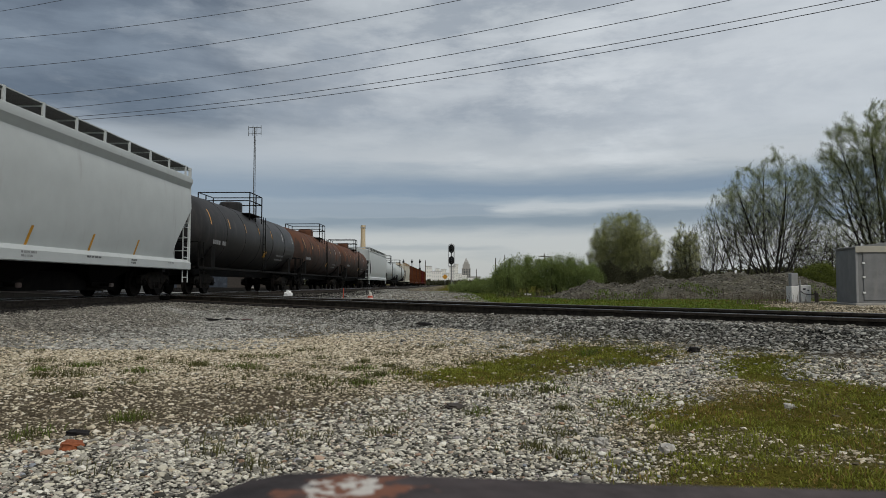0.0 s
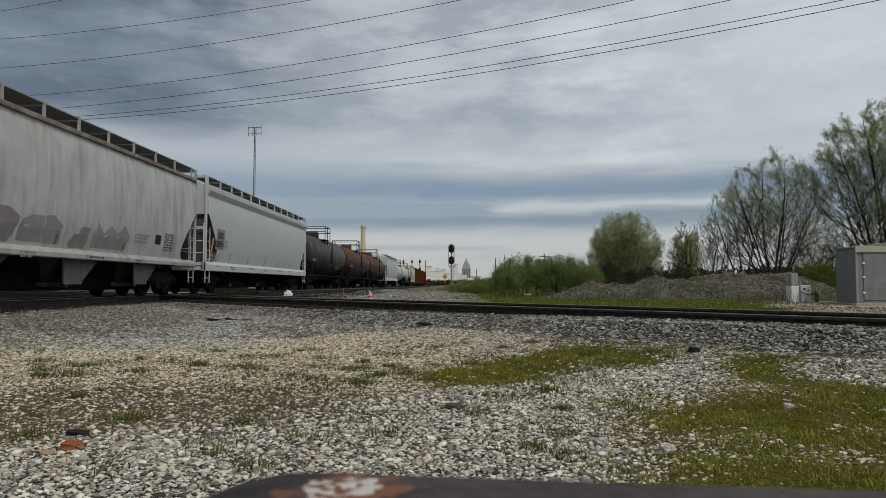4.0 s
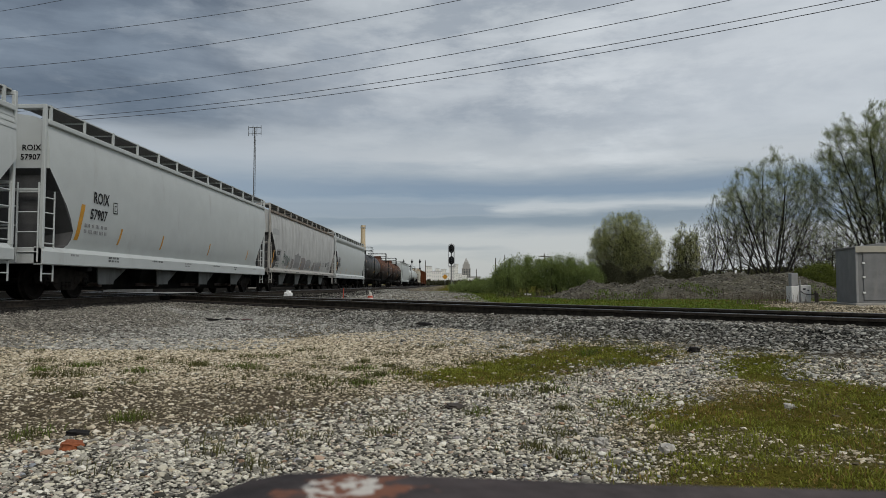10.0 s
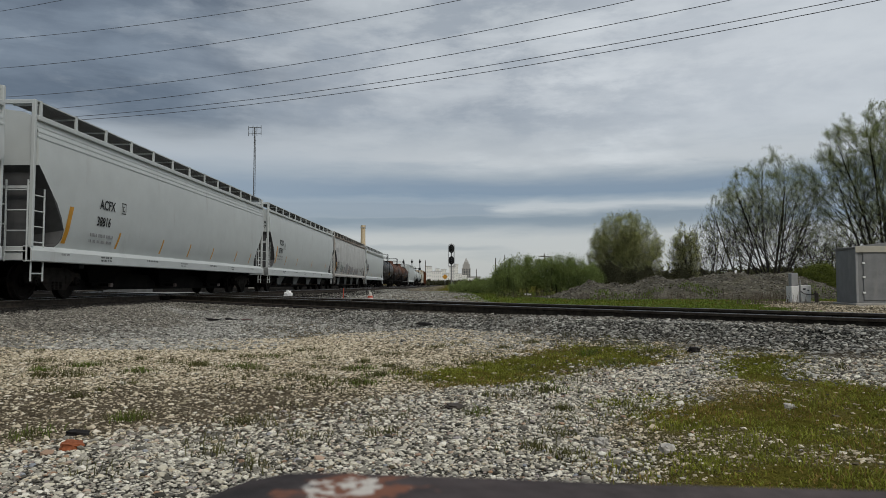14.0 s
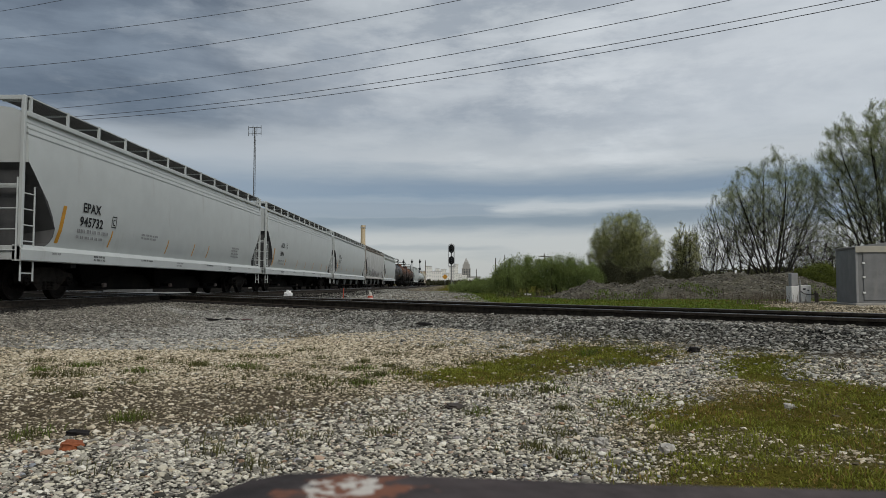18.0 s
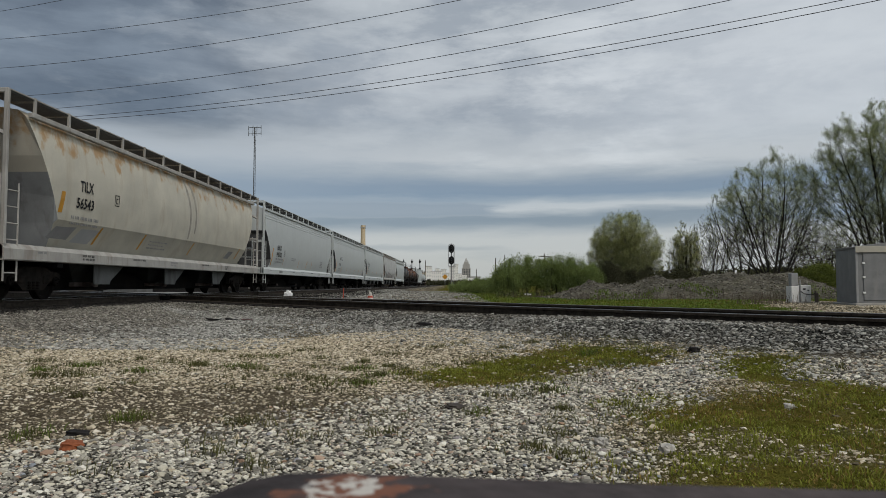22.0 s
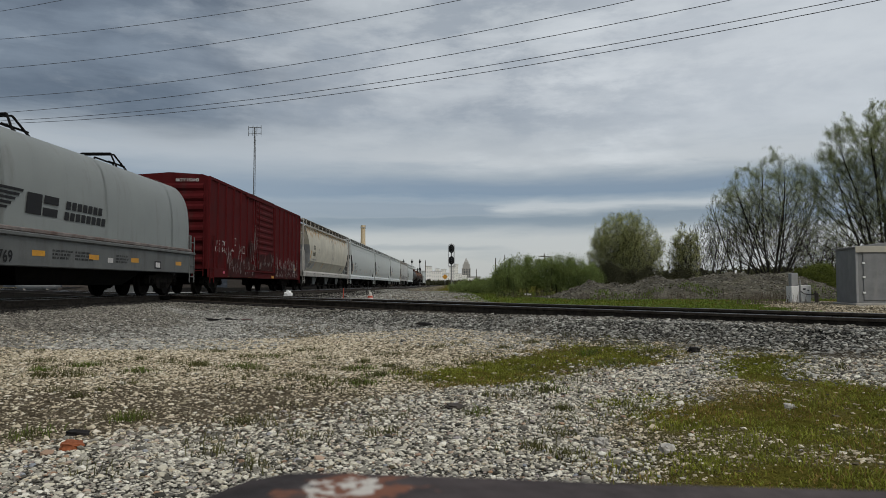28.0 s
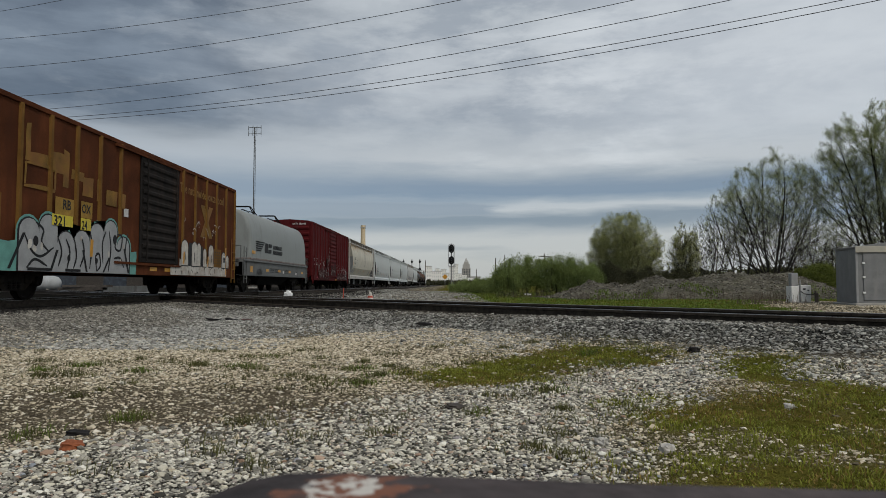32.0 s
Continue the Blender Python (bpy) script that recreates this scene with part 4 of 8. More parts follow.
def tank_car(name, label, c_far, c_near, paint, roll=False):
    car, length = place_car(name, label, c_far, c_near)
    half = length / 2
    e = half - 0.55
    r, zc = 1.50, 2.55
    prof = [(0.01, -e + 0.05), (0.5, -e + 0.08), (1.0, -e + 0.2), (1.32, -e + 0.45), (r, -e + 0.85), (r, 0)]
    prof += [(q, -z) for q, z in prof[-2::-1]]
    bm = turned(B(), prof, 40, Matrix.Translation((0, 0, zc)) @ Matrix.Rotation(radians(-90), 4, "X"))
    bmesh.ops.recalc_face_normals(bm, faces=bm.faces)
    t = part("tank", bm, M[paint], car)
    t.data.shade_smooth()
    for y in (-5.0, -2.4, 0, 2.4, 5.0):
        part("weld_seam", turned(B(), [(r - 0.01, -0.03), (r + 0.012, -0.03), (r + 0.012, 0.03), (r - 0.01, 0.03)], 40, Matrix.Translation((0, y, zc)) @ Matrix.Rotation(radians(-90), 4, "X")), M[paint], t)
    bm = box(B(), -1.45, 1.45, -e, -e + 1.6, 0.98, 1.06, 0.01)
    box(bm, -1.45, 1.45, e - 1.6, e, 0.98, 1.06, 0.01)
    box(bm, -0.3, 0.3, -e, e, 0.75, 1.05)
    for s in (-1, 1):
        box(bm, *sorted((s * 1.30, s * 1.48)), -e, e, 0.96, 1.06, 0.01)
        for y in (-e + 1.7, e - 1.7):
            loft(bm, [[(s * 0.35, y - 0.2, 1.0), (s * 1.4, y - 0.2, 1.0), (s * 1.4, y + 0.2, 1.0), (s * 0.35, y + 0.2, 1.0)], [(s * 0.35, y - 0.2, 1.15), (s * 1.4, y - 0.2, 1.9), (s * 1.4, y + 0.2, 1.9), (s * 0.35, y + 0.2, 1.15)]])
    part("underframe", bm, M["under"], car)
    bm = turned(B(), [(0.55, 0), (0.55, 0.42), (0.5, 0.5), (0.1, 0.54)], 20, Matrix.Translation((0, 0, zc + r - 0.12)))
    part("dome", bm, M[paint], car)
    zt = zc + r
    for s in (-1, 1):
        part("platform", box(B(), *sorted((s * 0.62, s * 1.25)), -1.05, 1.05, zt - 0.28, zt - 0.24), M["under"], car)
        for y in (-1.05, 0, 1.05):
            part("railing_post", rod(B(), (s * 1.25, y, zt - 0.6), (s * 1.25, y, zt + 0.75), 0.03, seg=5), M["under"], car)
    for z in (zt + 0.35, zt + 0.75):
        part("platform_railing", pipe(B(), [(1.25, -1.05, z), (1.25, 1.05, z), (-1.25, 1.05, z), (-1.25, -1.05, z), (1.25, -1.05, z)], 0.025, 5), M["under"], car)
    ladder(car, 1.52, 0.6, 1.0, zt - 0.3, 0.42, M["under"], "y", 7)
    for s in (-1, 1):
        bm = B()
        pipe(bm, [(1.4, s * (e - 0.06), 1.05), (1.4, s * (e - 0.06), 2.0), (-1.4, s * (e - 0.06), 2.0), (-1.4, s * (e - 0.06), 1.05)], 0.025)
        part("end_handrail", bm, M["under"], car)
        ladder(car, 1.45, s * (e - 0.3), 0.4, 2.0, 0.4, M["under"], "y", 4, "side_step")
        add_coupler(car, half, s)
        add_truck(car, s * (half - 2.2), roll)
    x_of = lambda z: math.sqrt(max(0.01, r * r - (z - zc) ** 2))
    return car, x_of, e, e


SILL_LOW = 0.66


def box_car(name, label, c_far, c_near, paint, post_paint=None, top=4.50, door=None, door_paint=None, ribs=14, roll=True, ext=0.06):
    car, length = place_car(name, label, c_far, c_near)
    half = length / 2
    e = half - 0.72
    w = SIDE - ext
    bm = B()
    pr = [(w, 0.98), (w, top), (w - 0.25, top + 0.08), (0, top + 0.17), (-w + 0.25, top + 0.08), (-w, top), (-w, 0.98)]
    loft(bm, [[(x, y, z) for x, z in pr] for y in (-e, e)])
    bmesh.ops.recalc_face_normals(bm, faces=bm.faces)
    part("body", bm, M[paint], car)
    for s in (-1, 1):
        bm = box(B(), *sorted((s * (w - 0.03), s * (w + 0.04))), -e, e, top - 0.10, top + 0.02, 0.01)
        part("roof_rail", bm, M[paint], car)
        bm = box(B(), *sorted((s * (w - 0.03), s * (w + 0.03))), -e, e, SILL_LOW, 1.03, 0.01)
        part("side_sill", bm, M[paint], car)
        me = None
        d0, d1 = door if door else (9, 9)
        for k in range(ribs + 1):
            y = -e + 0.06 + (2 * e - 0.12) * k / ribs
            if d0 - 0.15 < y < d1 + 0.15:
                continue
            if me is None:
                bm = plate(B(), [(-0.07, 0.0), (0.07, 0.0), (0.045, ext - 0.004), (-0.045, ext - 0.004)], "z", 1.0, top - 0.08)
                for v in bm.verts:
                    v.co = (v.co.y, -v.co.x, v.co.z)
                o = part("side_post", bm, M[post_paint or paint], car)
                me = o.data
            else:
                o = shared("side_post", me, car, Matrix())
            o.matrix_basis = pose(s * w, y, 0, 0, 0, 0 if s > 0 else 180)
        if door:
            dm = M[door_paint or paint]
            bm = box(B(), *sorted((s * (w + 0.005), s * (w + 0.05))), d0, d1, 1.05, top - 0.18, 0.01)
            dr = part("door", bm, dm, car)
            bm = B()
            for k in range(11):
                z = 1.18 + (top - 1.55) * k / 10.5
                loft(bm, [[(s * (w + 0.05), y, z), (s * (w + 0.085), y, z + 0.05), (s * (w + 0.085), y, z + 0.13), (s * (w + 0.05), y, z + 0.18)] for y in (d0 + 0.12, d1 - 0.12)])
            bmesh.ops.recalc_face_normals(bm, faces=bm.faces)
            part("door_corrugation", bm, dm, dr)
            for y in (d0 + 0.35, d1 - 0.35):
                part("door_lock_bar", rod(B(), (s * (w + 0.11), y, 1.1), (s * (w + 0.11), y, top - 0.2), 0.02, seg=6), dm, dr)
            for z in (0.96, top - 0.19):
                part("door_track", box(B(), *sorted((s * w, s * (w + 0.09))), d0 - 1.6, d1 + 0.1, z, z + 0.07), M[paint], car)
    # ends with horizontal corrugations
    for s in (-1, 1):
        bm = B()
        for k in range(8):
            z = 1.15 + k * (top - 1.3) / 8
            loft(bm, [[(x, s * e, z), (x, s * (e + 0.07), z + 0.10), (x, s * (e + 0.07), z + 0.20), (x, s * e, z + 0.30)] for x in (-w + 0.2, w - 0.2)])
        for xs in (-1, 1):
            box(bm, *sorted((xs * (w - 0.1), xs * w)), *sorted((s * e, s * (e + 0.05))), 0.98, top)
        bmesh.ops.recalc_face_normals(bm, faces=bm.faces)
        part("end_panel", bm, M[paint], car)
        ladder(car, w + 0.05, s * (e - 0.32), 0.45, 2.3, 0.42, M[post_paint or paint], "y", 5)
        ladder(car, w - 0.35, s * (e + 0.12), 0.7, 2.3, 0.42, M[paint], "x", 4, "end_ladder")
        add_coupler(car, half, s)
        bm = box(B(), -0.25, 0.25, *sorted((s * (half - 0.75), s * (half - 0.45))), 0.65, 1.0, 0.03)
        part("draft_gear", bm, M["under"], car)
        add_truck(car, s * (half - 2.6), roll)
    bm = box(B(), -0.3, 0.3, -half + 0.7, half - 0.7, 0.68, 0.98)
    for y in (-2.5, 1.0, 2.6):
        box(bm, -1.4, 1.4, y - 0.08, y + 0.08, 0.75, 0.97)
    part("centre_sill", bm, M["under"], car)
    x_of = lambda z: w
    return car, x_of, e, e




def coil_car(name, label, c_far, c_near):
    car, length = place_car(name, label, c_far, c_near)
    half = length / 2
    e = half - 0.62
    # trough: deep side sills with a ledge
    for s in (-1, 1):
        bm = box(B(), *sorted((s * 1.30, s * 1.52)), -e, e, 0.78, 1.48, 0.02)
        box(bm, *sorted((s * 1.28, s * 1.58)), -e + 0.05, e - 0.05, 1.44, 1.54, 0.02)
        part("side_sill", bm, M["coil_frame"], car)
    bm = box(B(), -1.4, 1.4, -e, e, 0.82, 1.2)
    loft(bm, [[(-1.3, -e + 3.6, 0.84), (1.3, -e + 3.6, 0.84), (1.3, e - 3.6, 0.84), (-1.3, e - 3.6, 0.84)], [(-0.9, -e + 4.3, 0.36), (0.9, -e + 4.3, 0.36), (0.9, e - 4.3, 0.36), (-0.9, e - 4.3, 0.36)]])
    part("underframe", bm, M["under"], car)
    # one long hood with rounded ends and shoulders
    bm = B()
    h = e - 0.42

    def ring(w, top, y):
        pts = []
        for k in range(21):
            a = math.pi * k / 20
            pts.append((w * (abs(math.cos(a)) ** 0.42) * (1 if math.cos(a) > 0 else -1), y, 1.50 + (top - 1.50) * math.sin(a) ** 0.55))
        return pts
    n = -h + 0.72
    rings = []
    for y, w, t in ((n, 1.40, 3.80), (n + 0.03, 1.48, 3.88), (n + 0.10, 1.53, 3.94), (n + 0.3, 1.54, 3.97), (0, 1.54, 3.98), (h - 0.4, 1.54, 3.95), (h - 0.15, 1.52, 3.86), (h - 0.03, 1.44, 3.72), (h, 1.30, 3.55)):
        rings.append(ring(w, t, y))
    loft(bm, rings)
    bmesh.ops.recalc_face_normals(bm, faces=bm.faces)
    hood = part("hood", bm, M["coil_paint"], car, "silver-grey rounded hood")
    hood.data.shade_smooth()
    hood.data.set_sharp_from_angle(angle=radians(40))
    bm = box(B(), -1.57, 1.57, n - 0.03, h + 0.03, 1.54, 1.64, 0.02)
    part("hood_rim", bm, M["rim_rust"], hood, "rust-streaked hood rim")
    bm = B()
    for y in (n + 1.6, 0.3, h - 1.7):
        for s in (-1, 1):
            loft(bm, [[(x * 1.005, y + s * 0.03, z) for x, _, z in ring(1.545, 3.985, 0)], [(x * 1.005, y + s * 0.03 + 0.03, z) for x, _, z in ring(1.545, 3.985, 0)]], closed=False)
    part("hood_seam", bm, M["coil_paint"], hood)
    # lifting bails: bent tubes over the crown
    for y in (2.7, -2.3):
        tubes = [[(0.80, y + d, 3.88), (0.45, y + d * 0.3, 4.42), (-0.45, y + d * 0.3, 4.42), (-0.80, y + d, 3.88)] for d in (-0.35, 0.35)]
        tubes.append([(0.2, y - 0.75, 3.95), (0.2, y - 0.55, 4.22), (0.2, y + 0.55, 4.22), (0.2, y + 0.8, 3.95)])
        tubes.append([(0.6, y - 0.5, 4.1), (0.6, y + 0.5, 4.1)])
        for tube in tubes:
            part("lifting_bail", pipe(B(), tube, 0.03), M["under"], hood, "black bent-tube lifting bail")
    for s in (-1, 1):
        bm = box(B(), -1.52, 1.52, *sorted((s * (e - 0.1), s * e)), 0.80, 1.40, 0.01)
        box(bm, -1.3, 1.3, *sorted((s * (e - 0.42), s * (e - 0.1))), 1.2, 1.26)
        part("end_platform", bm, M["coil_frame"], car)
        ladder(car, 1.54, s * (e - 0.3), 0.45, 2.1, 0.42, M["coil_frame"], "y", 4)
        bm = B()
        pipe(bm, [(1.4, s * (e - 0.05), 1.4), (1.4, s * (e - 0.05), 2.15), (-1.4, s * (e - 0.05), 2.15), (-1.4, s * (e - 0.05), 1.4)], 0.025)
        part("end_handrail", bm, M["coil_frame"], car)
        add_coupler(car, half, s)
        add_truck(car, s * (half - 2.3))
    return car, (lambda z: 1.52 if z < 1.52 else 1.545), e, h


M["coil_frame"] = mat("grey_frame_paint", (0.135, 0.14, 0.135), 0.6, scale=2, vary=0.15, bump=0.05, dirt=0.35, streak=1, stain=(0.07, 0.062, 0.055))

# the front of the train, far ahead
far_spec = [("box", 48.6, 45.0, "rust_paint"), ("box", 45.0, 41.4, "red_paint"), ("box", 41.4, 37.8, "rust_paint"), ("box", 37.8, 34.2, "rust_paint"),
            ("box", 34.2, 30.6, "rust_paint"), ("hop", 30.6, 27.7, "cream_paint"), ("tank", 27.7, 23.9, "white_paint"), ("tank", 23.9, 20.1, "white_paint"),
            ("hop", 20.1, 15.9, "white_paint"), ("tank", 15.9, 12.3, "rust_tank"), ("tank", 12.3, 8.75, "rust_tank"), ("tank", 8.75, 5.20, "black_tank")]
FAR_LABELS = {"rust_paint": "rusty orange-brown boxcar far ahead in the train", "red_paint": "dark red boxcar far ahead in the train", "cream_paint": "short tan covered hopper car far ahead in the train",
              "white_paint": "white car far ahead in the freight train", "black_tank": "black tank car with rust-streaked shell and roof platform", "rust_tank": "rusty brown tank car with a roof platform"}
for kind, cf, cn, paint in far_spec:
    if kind == "box":
        box_car("boxcar", FAR_LABELS[paint], cf, cn, paint, top=4.45, ribs=12, door=(-1.5, 1.5), roll=False)
    elif kind == "hop":
        hopper_car("covered_hopper_car", FAR_LABELS[paint] if paint != "white_paint" else "white covered hopper car ahead of the tank cars", cf, cn, paint, roll=False)
    else:
        tank_car("tank_car", FAR_LABELS[paint] if paint != "white_paint" else "white tank car far ahead in the train", cf, cn, paint)

FLARED = [(1.40, 1.23), (1.50, 1.7), (1.565, 2.3), (1.585, 2.9), (1.585, 3.1), (1.565, 3.5), (1.51, 3.78), (1.50, 3.82), (1.615, 4.02), (1.62, 4.06), (1.62, 4.16), (1.47, 4.20)]
hopper_a = hopper_car("covered_hopper_car", "pale grey covered hopper car with painted-in end shade", 5.20, 1.314, "white_paint", 3, prof=FLARED)
hopper_b = hopper_car("covered_hopper_car", "weathered pale grey covered hopper car with painted-over graffiti", 1.314, -2.79, "dirty_paint", 4, eave=4.22, sill=(1.02, 1.24), plates=True, trim="frame_grey")
hopper_c = hopper_car("covered_hopper_car", "clean pale grey covered hopper car with four bays", -2.79, -6.858, "white_paint", 4, sill=(0.84, 1.25), plates=True)
hopper_d = hopper_car("covered_hopper_car", "clean white covered hopper car with ribbed eaves", -6.858, -10.942, "white_paint", 3, ribs=True)
hopper_e = hopper_car("covered_hopper_car", "white covered hopper car with black reporting marks and ribbed eaves", -10.942, -15.02, "white_paint", 3, ribs=True)
BARREL = [(1.12, 1.22), (1.44, 1.86), (1.50, 1.95), (1.58, 2.45), (1.60, 2.9), (1.598, 3.0), (1.575, 3.35), (1.50, 3.8), (1.42, 4.1), (1.36, 4.2)]
hopper_f = hopper_car("covered_hopper_car", "rust-streaked cream covered hopper car with barrel-shaped body", -15.02, -19.14, "cream_paint", 3, prof=BARREL, barrel=True, plates=True, trim="frame_grey")
box_g = box_car("boxcar", "dark red ribbed boxcar with graffiti along its sill", -19.14, -22.69, "red_paint", top=4.58, door=(-1.7, 1.65), ribs=16)
coil_h = coil_car("coil_car", "silver-grey coil car with rounded hood", -22.69, -25.74)
box_i = box_car("boxcar", "rusty yellow boxcar with dark door and silver graffiti", -25.74, -29.34, "rust_paint", "yellow_old", top=4.46, door=(-1.06, 1.87), door_paint="door_brown", ribs=14)


# ================= paint and lettering on the cars =================
def spot(car_set, y, z, dy, dz, material, name="marking", skew=0.0, lift=0.006, label="", wave=0.0, seed=0):
    return patch(car_set[0], y, y + dy, z, z + dz, car_set[1], M[material], name, skew, lift, label, wave, seed)


def stripes(car_set, items, big=None, w=0.10):
    """Slanting yellow reflectors along the sill."""
    for y, z in items:
        spot(car_set, y, z, w, 0.46, "orange", "reflector", 0.13)
    if big:
        spot(car_set, *big, w + 0.08, 0.92, "orange", "reflector", 0.14)


def badge(car_set, y, z, s=0.26):
    """A small outlined square with bars."""
    bm = B()
    x_of = car_set[1]
    def bar(a, b, c, d):
        bm.faces.new([bm.verts.new((x_of(q) + 0.008, p, q)) for p, q in ((y + a, z + c), (y + b, z + c), (y + b, z + d), (y + a, z + d))])
    k = s * 0.1
    for r in ((0, s, 0, k), (0, s, s * 1.2 - k, s * 1.2), (0, k, k, s * 1.2 - k), (s - k, s, k, s * 1.2 - k), (s * 0.3, s * 0.7, s * 0.25, s * 0.36), (s * 0.3, s * 0.42, s * 0.36, s * 0.85), (s * 0.3, s * 0.7, s * 0.75, s * 0.85)):
        bar(*r)
    part("badge", bm, M["ink"], car_set[0])


def strokes(car_set, y0, y1, z0, z1, n, width, material, name, seed, lift=0.012, height=None, label="", loop=False):
    """Spray-painted strokes: bent ribbons on a side."""
    rng = random.Random(seed)
    bm = B()
    x_of = car_set[1]
    for _ in range(n):
        y, z = rng.uniform(y0, y1), rng.uniform(z0, z1)
        h = height or (z1 - z0) * rng.uniform(0.3, 0.9)
        a = rng.uniform(0.9, 2.2)
        bend = rng.uniform(-1.2, 1.2) * (2.5 if loop else 1)
        pts = []
        k = 9 if loop else 6
        for i in range(k):
            pts.append((min(max(y, y0), y1), min(max(z, z0), z1)))
            y += math.cos(a) * h / k
            z += math.sin(a) * h / k
            a += bend / k * 2
        prev = None
        for i, (p, q) in enumerate(pts):
            u = pts[min(i + 1, k - 1)]
            v = pts[max(i - 1, 0)]
            d = Vector((u[0] - v[0], u[1] - v[1]))
            if d.length < 1e-5:
                continue
            d.normalize()
            w = width * rng.uniform(0.7, 1.2) * (0.5 if i in (0, k - 1) else 1)
            pair = [bm.verts.new((x_of(q + s * d.x * w) + lift, p - s * d.y * w, q + s * d.x * w)) for s in (-1, 1)]
            if prev:
                bm.faces.new((prev[0], pair[0], pair[1], prev[1]))
            prev = pair
    return tagged(part(name, bm, M[material], car_set[0], label), kind="stuff")


def shards(car_set, y, z, w, h, material, name, seed, lift=0.066, n=7):
    """One wild sprayed letter: a cluster of pointed slivers and hooks."""
    rng = random.Random(seed)
    bm = B()
    x_of = car_set[1]
    for k in range(n):
        cy, cz = y + w * rng.uniform(0.1, 0.9), z + h * rng.uniform(0.0, 0.65)
        ht, wd, sl = h * rng.uniform(0.10, 0.75) * rng.uniform(0.5, 1.25), w * rng.uniform(0.012, 0.055), rng.uniform(-0.28, 0.28)
        kink = rng.uniform(-0.12, 0.12)
        prof = [(0, 0.0), (0.55, 0.15), (1.0, 0.45), (0.5, 0.7), (0.08, 1.0)]
        up = [(cy + sl * f * ht + kink * math.sin(math.pi * f) - wd * g, cz + f * ht) for g, f in prof]
        dn = [(cy + sl * f * ht + kink * math.sin(math.pi * f) + wd * g * 0.7, cz + f * ht) for g, f in prof[1:]]
        pts = up + dn[::-1]
        x = lift + 0.0016 * k
        bm.faces.new([bm.verts.new((x_of(min(q, 4.0)) + x, p, q)) for p, q in pts])
    bmesh.ops.recalc_face_normals(bm, faces=bm.faces)
    return tagged(part(name, bm, M[material], car_set[0]), kind="stuff")


def sprayed(car_set, y, z, w, h, lines, layers, name="graffiti_letter"):
    """One sprayed letter: smooth thick strokes through (across, up) shares of its box, in layers of (width, material, lift)."""
    x_of = car_set[1]
    for wide, material, lift, what in layers:
        for n, pts in enumerate(lines):
            P = [Vector((y + u * w, z + v * h)) for u, v in pts]
            P = [P[0] * 2 - P[1]] + P + [P[-1] * 2 - P[-2]]
            path = []
            for a, b, c, d in zip(P, P[1:], P[2:], P[3:]):
                for k in range(6):
                    t = k / 6
                    path.append(((b * 2) + (c - a) * t + (a * 2 - b * 5 + c * 4 - d) * t * t + (b * 3 - a - c * 3 + d) * t ** 3) / 2)
            path.append(P[-2])
            bm = B()
            prev = None
            for i, q in enumerate(path):
                d = (path[min(i + 1, len(path) - 1)] - path[max(i - 1, 0)]).normalized()
                f = i / (len(path) - 1)
                r = wide / 2 * (0.55 + 0.45 * min(1, 5 * f, 5 * (1 - f))) + (0.012 if wide > 0.2 else 0) * math.sin(9 * f + n)
                pair = [bm.verts.new((x_of(q.y) + lift + 0.0008 * n, q.x - s * d.y * r, q.y + s * d.x * r)) for s in (-1, 1)]
                if prev:
                    bm.faces.new((prev[0], pair[0], pair[1], prev[1]))
                prev = pair
            part(what, bm, M[material], car_set[0])


def arch_letter(car_set, y, z, w, h, fill, lift, slit=True):
    """A fat round-topped letter with a dark rim and a narrow slit."""
    x_of = car_set[1]
    for grow, material, up, what in ((0.035, "ink", lift, "graffiti_outline"), (0.0, fill, lift + 0.004, "graffiti_letter")):
        bm = B()
        pts = [(y - grow, z - grow), (y + w + grow, z - grow)]
        for k in range(11):
            a = math.pi * k / 10
            pts.append((y + w / 2 + (w / 2 + grow) * math.cos(a), z + h - w * 0.42 + (w * 0.42 + grow) * math.sin(a)))
        bm.faces.new([bm.verts.new((x_of(q) + up, p_, q)) for p_, q in pts])
        part(what, bm, M[material], car_set[0])
    if slit:
        bm = B()
        cx = y + w * 0.52
        bm.faces.new([bm.verts.new((x_of(q) + lift + 0.008, p_, q)) for p_, q in ((cx - 0.03, z + h * 0.12), (cx + 0.05, z + h * 0.25), (cx + 0.035, z + h * 0.52), (cx - 0.02, z + h * 0.60))])
        part("graffiti_slit", bm, M["ink"], car_set[0])


def end_face(car_set, material="dark_shade"):
    """Panel between the end posts, painted dark for the slope sheet's shade."""
    car, _, e, b = car_set
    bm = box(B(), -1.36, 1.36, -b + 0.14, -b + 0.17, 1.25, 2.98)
    part("end_shade_panel", bm, M[material], car, "dark grey panel for the end's shade")


def end_words(car_set, s, x, z, size, material="ink", out=0.012):
    """Lettering on the near end of a body."""
    car, _, e, b = car_set
    cu = bpy.data.curves.new("lettering", "FONT")
    cu.body, cu.size, cu.resolution_u, cu.offset = s, size, 2, size * 0.02
    tmp = bpy.data.objects.new("lettering", cu)
    scene.collection.objects.link(tmp)
    bpy.context.view_layer.update()
    me = bpy.data.meshes.new_from_object(tmp)
    bpy.data.objects.remove(tmp)
    me.materials.clear()
    me.materials.append(M[material])
    shared("lettering", me, car, pose(x, -b - out, z, 90, 0, 0))


